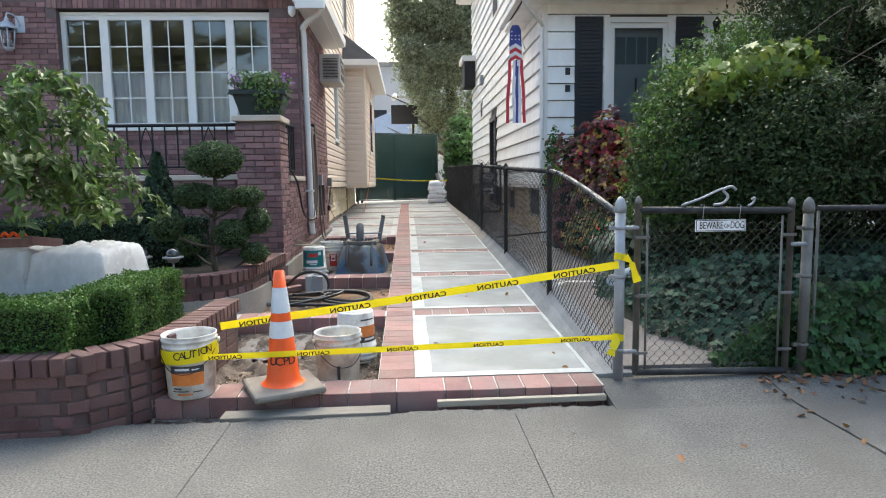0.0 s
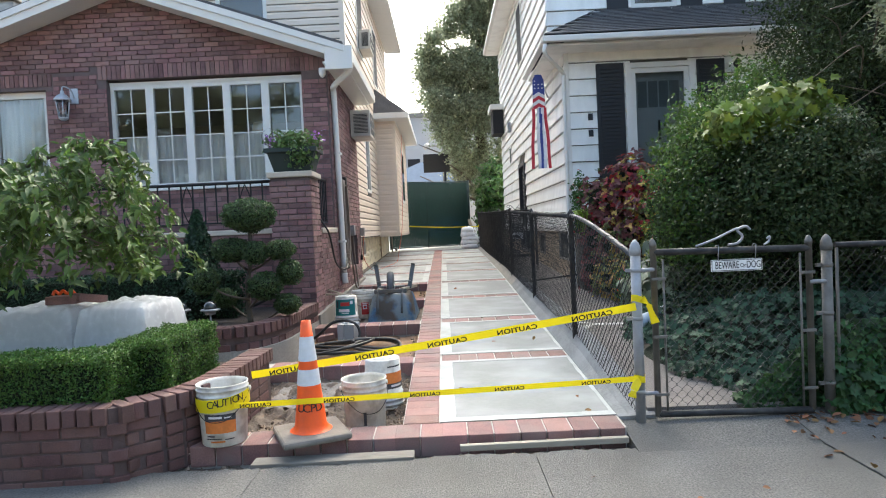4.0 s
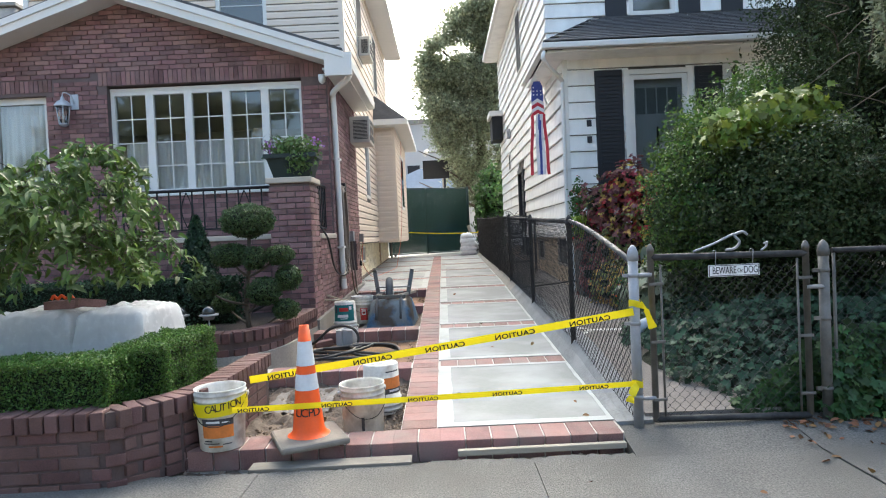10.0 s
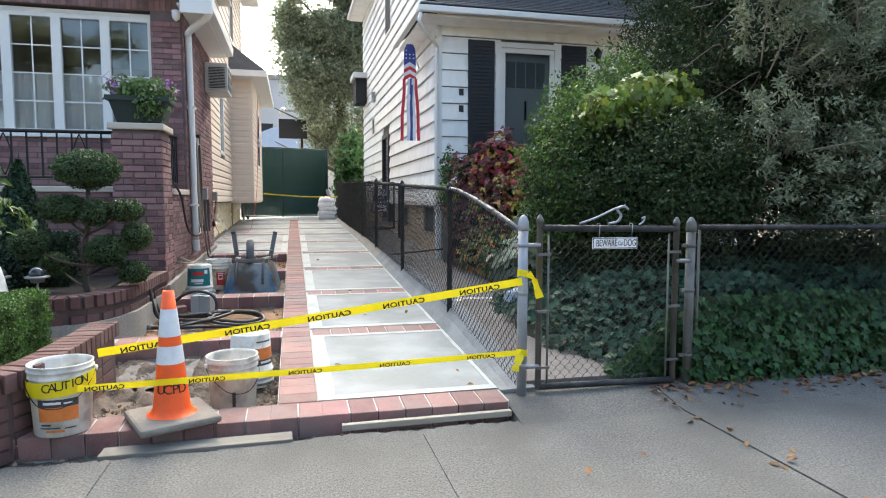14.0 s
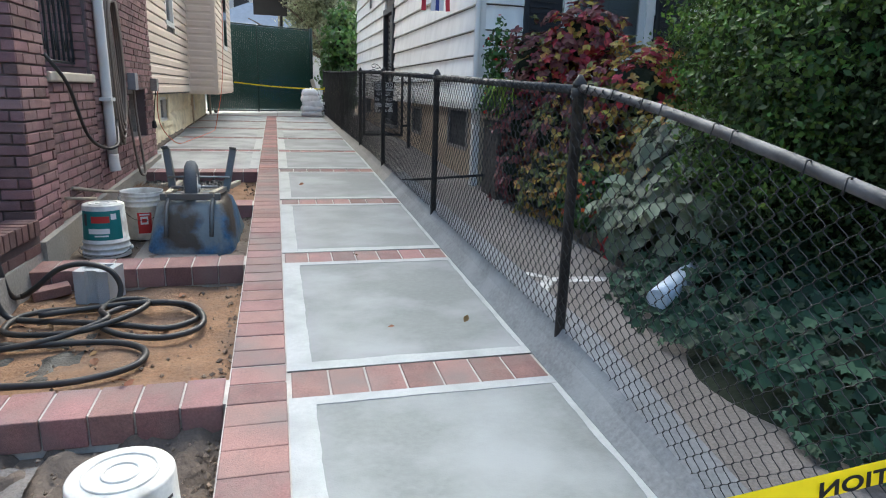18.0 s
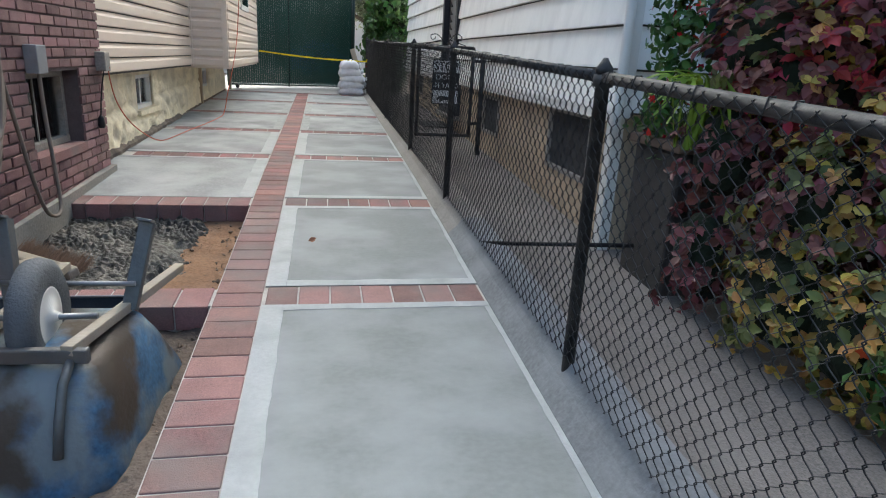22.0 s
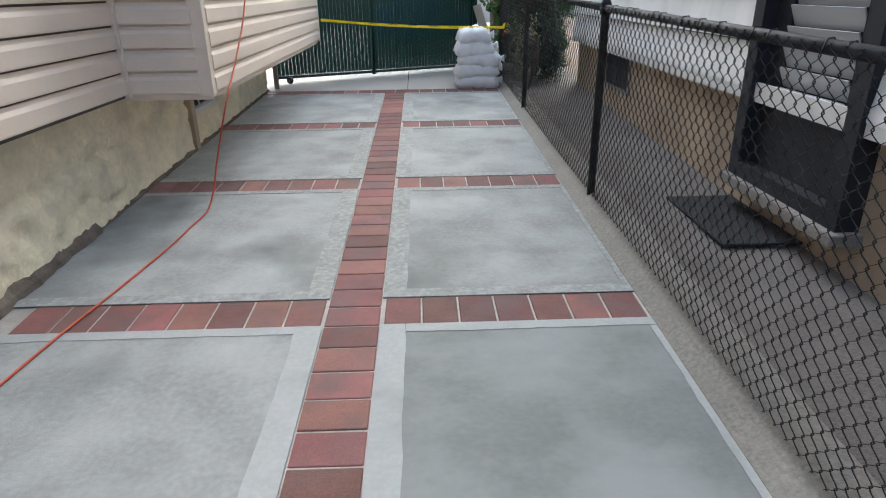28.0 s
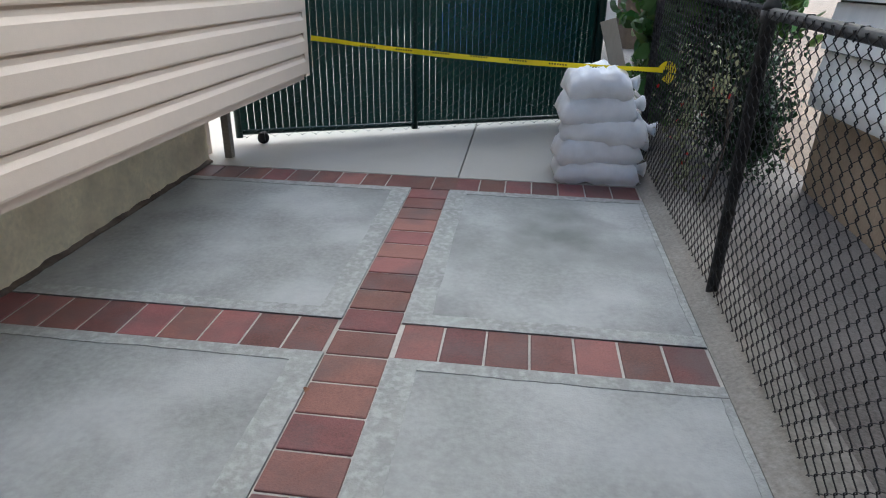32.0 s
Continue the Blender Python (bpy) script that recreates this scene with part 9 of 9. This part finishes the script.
def pile(x0, x1, y0, y1, z0, z1, seed, skirt):
    bm = bmesh.new()
    nx, ny = 40, 30
    rows = []
    for j in range(ny + 1):
        row = []
        for i in range(nx + 1):
            u, v = -1.35 + 2.7 * i / nx, -1.35 + 2.7 * j / ny
            cu, cv = max(-1, min(1, u)), max(-1, min(1, v))
            out = max(abs(u) - 1, abs(v) - 1, 0) / 0.35
            x = (x0 + x1) / 2 + cu * (x1 - x0) / 2 * (1 + skirt * out)
            y = (y0 + y1) / 2 + cv * (y1 - y0) / 2 * (1 + skirt * out)
            z = z1 + (z0 - z1) * out - 0.05 * max(abs(cu), abs(cv)) ** 6
            n_ = noise.fractal(Vector((u * 2.2, v * 2.2, seed)), 0.8, 2.1, 5)
            rid = abs(noise.noise(Vector((u * 6 + v * 2, v * 5 - u * 3, seed + 4))))
            z += 0.025 * n_ + 0.018 * rid
            x += 0.03 * n_ * out
            y += 0.035 * rid * out
            row.append(bm.verts.new((x, y, z)))
        rows.append(row)
    for a, b in zip(rows, rows[1:]):
        for i in range(nx):
            f = bm.faces.new((a[i], a[i + 1], b[i + 1], b[i]))
            f.smooth = True
    return bm
part("sheet", pile(-2.62, -2.14, 0.85, 1.5, 0.3, 0.79, 3.0, 0.24), SHEET, pw, "crumpled translucent sheet")
part("sheet", pile(-3.3, -2.68, 0.85, 1.5, 0.3, 0.79, 8.0, 0.16), SHEET, pw, "crumpled translucent sheet")
for x0, x1 in ((-2.58, -2.18), (-3.25, -2.72)):
    part("pallet_base", bbox(x0, x1, 0.9, 1.45, 0.0, 0.30), GREYBLOCK, pw)
    for row in range(4):
        for col in range(3):
            w_ = (x1 - x0) / 3
            part("wrapped_paver", bbox(x0 + w_ * col + 0.003, x0 + w_ * (col + 1) - 0.003, 0.9 + 0.004 * (row % 2), 1.45, 0.302 + row * 0.107, 0.302 + row * 0.107 + 0.102, 0.006), GREYBLOCK, pw)
    for k in range(3):
        part("print_bar", bbox(x0 + 0.06 + 0.02 * k, x1 - 0.08, 0.893, 0.897, 0.655 + 0.022 * k, 0.667 + 0.022 * k), DKL, pw)
cb = empty("cored_brick", "loose red cored brick beside the wrapped pallet", "brick", pose(-3.62, 0.95, 0.66, 0, 0, 12))
bm = bmesh.new()
box(bm, -0.1, 0.1, -0.045, 0.045, 0.0, 0.06, None, 0.004)
part("body", bm, PAVER, cb)
# dark discs on the face: the shade of the core holes as colour
for k in range(3):
    bm = bmesh.new()
    lathe(bm, [(0.013, -0.002), (0.013, 0.003)], 12, pose(-0.06 + 0.06 * k, -0.0455, 0.03, 90, 0, 0))
    part("core_hole", bm, DARK, cb)
part("support", bbox(-0.13, 0.13, -0.06, 0.06, -0.45, -0.004), GREYBLOCK, cb, "stack of grey pavers under it")
for (x, y, a, l_) in ((-2.80, 1.0, 8, "loose red paver on the wrapped pallet"), (-2.66, 1.05, 60, "loose grey paver leaning on the pallet")):
    bm = bmesh.new()
    box(bm, -0.11, 0.11, -0.075, 0.075, 0, 0.06, pose(x, y, 0.80, 0, 10 if a > 20 else 0, a), 0.004)
    obj("loose_paver", bm, PAVER, l_, "paver")
og = empty("orange_spacer", "orange plastic fitting on the pavers", "fitting")
bm = bmesh.new()
tube(bm, spline([(-2.88, 0.98, 0.87), (-2.86, 0.98, 0.90), (-2.83, 0.98, 0.875), (-2.80, 0.98, 0.90), (-2.77, 0.98, 0.875), (-2.74, 0.98, 0.90), (-2.71, 0.98, 0.87)], 5), 0.011, 6)
part("body", bm, ORANGE, og)
# garden lights
DOME = mat("dark_glass_dome", (0.03, 0.035, 0.035), 0.12, var=0.1, bump=0, spec=0.8)
for x, y in ((-2.37, 2.02), (-2.08, 1.97)):
    gl = empty("garden_light", "small solar garden light on a stake", "lamp", group="garden lights")
    bm = bmesh.new()
    tube(bm, [(x, y, 0.3), (x, y, 0.58)], 0.008, 6)
    part("stake", bm, STEEL, gl)
    bm = bmesh.new()
    lathe(bm, [(0.02, 0.545), (0.045, 0.55), (0.05, 0.575), (0.088, 0.585), (0.088, 0.597), (0.055, 0.602)], 20, Matrix.Translation((x, y, 0)))
    part("rim", bm, STEEL, gl)
    bm = bmesh.new()
    lathe(bm, [(0.056, 0.600), (0.06, 0.615), (0.054, 0.64), (0.036, 0.662), (0.012, 0.672), (0.001, 0.673)], 20, Matrix.Translation((x, y, 0)))
    part("dome", bm, DOME, gl, "dark glass dome")

# right yard: pot, bottle, mat, side door, light
pot = empty("plant_pot", "dark weathered planter box at the house corner", "planter")
part("box", bbox(2.06, 2.42, 5.2, 5.68, 0.22, 1.02, 0.02), mat("dark_wood", (0.045, 0.04, 0.036), 0.8, var=0.3, bump=0.3), pot)
part("lip", bbox(2.03, 2.45, 5.17, 5.71, 1.02, 1.07, 0.008), mat("brown_lip", (0.16, 0.11, 0.08), 0.8, var=0.2), pot)
sb = empty("screen_can", "crumpled pale plastic tube lying in the ivy", "litter")
bm = bmesh.new()
tube(bm, [(1.84, 2.08, 0.27), (1.97, 2.16, 0.30), (2.12, 2.25, 0.33), (2.26, 2.33, 0.36)], 0.058, 12)
part("tube", bm, mat("pale_plastic", (0.5, 0.56, 0.62), 0.35, var=0.3, scale=14, bump=0.5, bump_scale=30), sb)
dm = empty("door_mat", "black rubber door mat at the side door", "mat")
part("pad", bbox(1.68, 2.09, 11.06, 11.84, dz(11.6) + 0.031, dz(11.6) + 0.045, 0.003), mat("mat_rubber", (0.03, 0.03, 0.032), 0.8, var=0.3, fine=120, bump=0.8, bump_scale=200), dm)
sd = empty("side_door", "", ""); sd.parent = whouse
for q in ((10.72, 10.82, 0.68, 2.72), (11.64, 11.74, 0.68, 2.72), (10.82, 11.64, 2.62, 2.72), (10.82, 11.64, 0.68, 0.76)):
    part("jamb", bbox(RX - 0.05, RX + 0.12, q[0], q[1], q[2], q[3]), RDARK, sd)
part("leaf", bbox(RX + 0.03, RX + 0.07, 10.82, 11.64, 0.76, 1.08), RDARK, sd, "black panelled side door")
part("stile", bbox(RX + 0.03, RX + 0.07, 10.82, 10.95, 1.08, 2.62), RDARK, sd)
part("stile", bbox(RX + 0.03, RX + 0.07, 11.51, 11.64, 1.08, 2.62), RDARK, sd)
LOUV = mat("jalousie_glass", (0.5, 0.52, 0.53), 0.15, var=0.05, bump=0, spec=0.8)
for k in range(15):
    z = 1.10 + k * 0.1
    bm = bmesh.new()
    box(bm, -0.004, 0.004, 10.95, 11.51, 0, 0.105, pose(RX + 0.055, 0, z, 0, -22, 0))
    part("louvre_pane", bm, LOUV, sd, "frosted glass louvre")
part("sill", bbox(RX - 0.09, RX + 0.1, 10.68, 11.78, 0.62, 0.68, 0.008), KERB, sd)
ml = empty("utility_meter", "small grey meter on the white siding", "meter")
part("box", bbox(RX - 0.11, RX - 0.02, 13.1, 13.3, 3.75, 4.0, 0.01), GALV, ml)
ho = empty("side_hood", "small shingled hood over a rear side window", "hood")
part("hood", bbox(1.62, RX - 0.025, 14.9, 15.9, 4.7, 4.85, 0.01), TRIM, ho)
part("cheek", bbox(1.7, RX - 0.025, 15.0, 15.8, 4.0, 4.7), DARK, ho)
for (y0, y1, z0, z1) in ((10.4, 11.2, 4.9, 6.3), (13.3, 13.7, 2.9, 3.4)):
    part("window_casing", bbox(RX - 0.03, RX - 0.012, y0, y1, z0, z1), TRIM, rside)
    part("window_pane", bbox(RX - 0.035, RX - 0.031, y0 + 0.06, y1 - 0.06, z0 + 0.06, z1 - 0.06), DARK, rside)
hn = empty("house_numbers", "small black house number plates", "number")
for z in (2.83, 2.58):
    part("plate", bbox(2.36, 2.43, RY - 0.03, RY - 0.012, z - 0.05, z + 0.05), RDARK, hn)
pl = empty("porch_light", "black lantern beside the front door", "lantern")
bm = bmesh.new()
lathe(bm, [(0.03, -0.1), (0.06, 0.05), (0.07, 0.07), (0.002, 0.16)], 8, Matrix.Translation((4.62, RY - 0.1, 3.45)))
part("body", bm, IRON, pl)

# fallen leaves
FALL = leafm("fallen_leaf", (0.20, 0.10, 0.045), 0.05, 0.6, 0.75, 0.1)
r = np.random.RandomState(31)
pts = []
for k in range(420):
    x = r.uniform(2.1, 6.0)
    y = 0.16 - abs(r.normal(0, 0.13))
    pts.append((x, y, -0.075 + max(0.0, (y + 0.194) * 0.16)))
for k in range(11):
    y = -0.2 - r.uniform(0, 1.3)
    pts.append((2.21 + r.normal(0, 0.07), y, -0.078))
for x, y, z in ((0.78, -0.55, -0.083), (0.95, 0.62, 0.02), (0.14, 0.9, 0.03), (0.5, 2.35, 0.1), (0.9, 2.35, 0.1), (0.47, 3.6, 0.157), (1.2, -0.9, -0.083), (1.55, -0.75, -0.083), (0.98, 0.28, 0.012), (-0.4, 2.2, -0.06), (-0.62, 1.97, 0.09), (0.25, 6.2, 0.275), (-0.22, 13.75, 0.515)):
    pts.append((x, y, z + 0.012))
for k in range(60):
    b = r.choice([0, 1, 1, 2])
    y = r.uniform(band_f(b), band_n(b + 1))
    pts.append((r.uniform(-1.4, -0.3), y, dz(y) - 0.13))
P = np.array(pts)
leaf_mesh("fallen_leaves", P, np.tile((0, 0, 1.0), (len(P), 1)), 0.045, FALL, None, 32, TOOTH, TOOTH_F, 0, 0.45)
tagged(bpy.data.objects["fallen_leaves"], "dry brown leaves scattered on the ground", "leaves", kind="stuff")
# neighbour's house beyond the brick one
nb = empty("neighbour_house", "beige house with a stone chimney beyond the brick house", "house")
part("wall", bbox(-17.0, -10.6, 12.0, 20.0, 0.0, 5.6), SIDING, nb)
gable_roof(nb, -17.4, -14.0, -10.2, 5.6, 7.4, 11.7, 20.3, 0.12)
part("eave_board", bbox(-10.25, -10.12, 11.7, 20.3, 5.48, 5.66, 0.01), TRIM, nb)
part("chimney", bbox(-12.6, -11.7, 14.0, 14.9, 5.0, 8.2, 0.03), mat("chimney_stone", (0.42, 0.40, 0.37), 0.9, var=0.35, scale=5, bump=0.8, bump_scale=20, stain=(0.25, 0.24, 0.23), stain_amt=0.7, stain_scale=4), nb, "pale stone chimney")
part("chimney_cap", bbox(-12.7, -11.6, 13.9, 15.0, 8.2, 8.32, 0.02), KERB, nb)
bk = empty("back_garden_tree", "leafy green tree behind the neighbour's house", "tree")
limb(bk, [(-14.5, 24.0, 0.3), (-14.4, 24.0, 5.0), (-14.5, 24.0, 8.0)], 0.25, 0.12, "trunk")
rn = random.Random(71)
NB = [(-14.5 + rn.uniform(-3.0, 3.0), 24 + rn.uniform(-1.5, 1.5), rn.uniform(6.0, 11.5), rn.uniform(0.7, 1.2), rn.uniform(0.7, 1.1), rn.uniform(0.6, 1.0)) for _ in range(34)]
P, N = blob_points(NB, 16000, 311, 0.8, 0.35)
leaf_mesh("crown", P, N, 0.17, TREE_LEAF, bk, 312, jitter=1.0)
# house across the street, seen only in the window reflections
across = empty("opposite_house", "pale house across the street", "house")
part("wall", bbox(-12, -2, -24, -18, -0.3, 6), GAR, across)
part("wall", bbox(1, 11, -24, -18, -0.3, 6.4), BRICK_I, across)

# street trees behind the camera, mirrored in the windows
for k, x in enumerate((-9.0, -3.5, 3.0, 8.5, -13.5, -17.5)):
    st = empty("street_tree", "leafy street tree across the road", "tree", group="street trees")
    limb(st, [(x, -17, -0.3), (x + 0.1, -17, 2.5), (x, -17, 5.0)], 0.2, 0.1, "trunk")
    q = random.Random(200 + k)
    SB = [(x + q.uniform(-2.2, 2.2), -17 + q.uniform(-1.5, 1.5), q.uniform(3.0, 8.5), q.uniform(0.7, 1.3), q.uniform(0.7, 1.2), q.uniform(0.6, 1.0)) for _ in range(26)]
    P, N = blob_points(SB, 8200, 210 + k, 0.8, 0.3)
    leaf_mesh("crown", P, N, 0.3, TREE_LEAF, st, 220 + k, jitter=1.0)

# ---- brick pavers of the drive, one by one ----
pav_c = box_mesh("paver", 0.226, 0.150, 0.06, PAVER, 0.005)
pav_x = box_mesh("paver", 0.150, 0.226, 0.06, PAVER, 0.005)
rp = random.Random(77)
pav_c2 = box_mesh("paver", 0.226, 0.150, 0.06, PAVER_RED, 0.005)
pav_x2 = box_mesh("paver", 0.150, 0.226, 0.06, PAVER_RED, 0.005)
pav_t = box_mesh("paver", 0.150, 0.226, 0.125, PAVER, 0.005)
pav_l = box_mesh("paver", 0.226, 0.150, 0.125, PAVER, 0.005)
def lay(me, x, y, top=0.0):
    if y > 6.8:
        me = me if me in (pav_t, pav_l) else pav_c2 if me == pav_c else pav_x2
    tilt = math.atan2(0.045 if y < 8 else 0.028, 1)
    share("paver", me, drive, Matrix.Translation((x, y, dz(y) - (0.0625 if me in (pav_t, pav_l) else 0.03) + top + rp.uniform(-0.001, 0.0015))) @ Matrix.Rotation(tilt, 4, "X") @ Matrix.Rotation(rp.uniform(-0.006, 0.006), 4, "Z"))
for i in range(10):
    y = (band_n(i) + band_f(i)) / 2
    x = 0.012 + 0.079
    while x < XK - 0.03:
        lay(pav_x if i else pav_t, x, y)
        x += 0.1585
    x = XB - 0.008 - 0.079
    while x > (-1.68 if i == 0 else -1.46 if i < 7 else -1.75):
        lay(pav_t if i < 5 else pav_x, x, y)
        x -= 0.1585
    if i < 9:
        y0, y1 = band_n(i) if i else band_f(0), band_n(i + 1)
        k = round((y1 - y0) / 0.1585)
        for q in range(k):
            lay(pav_l if i < 4 else pav_c, XB / 2, y0 + (y1 - y0) * (q + 0.5) / k)
for q in range(2):
    lay(pav_x, XB / 2 + 0.079 * (2 * q - 1), (band_n(9) + band_f(9)) / 2)
for q in range(2):
    lay(pav_t, XB / 2 + 0.079 * (2 * q - 1), (band_n(0) + band_f(0)) / 2)
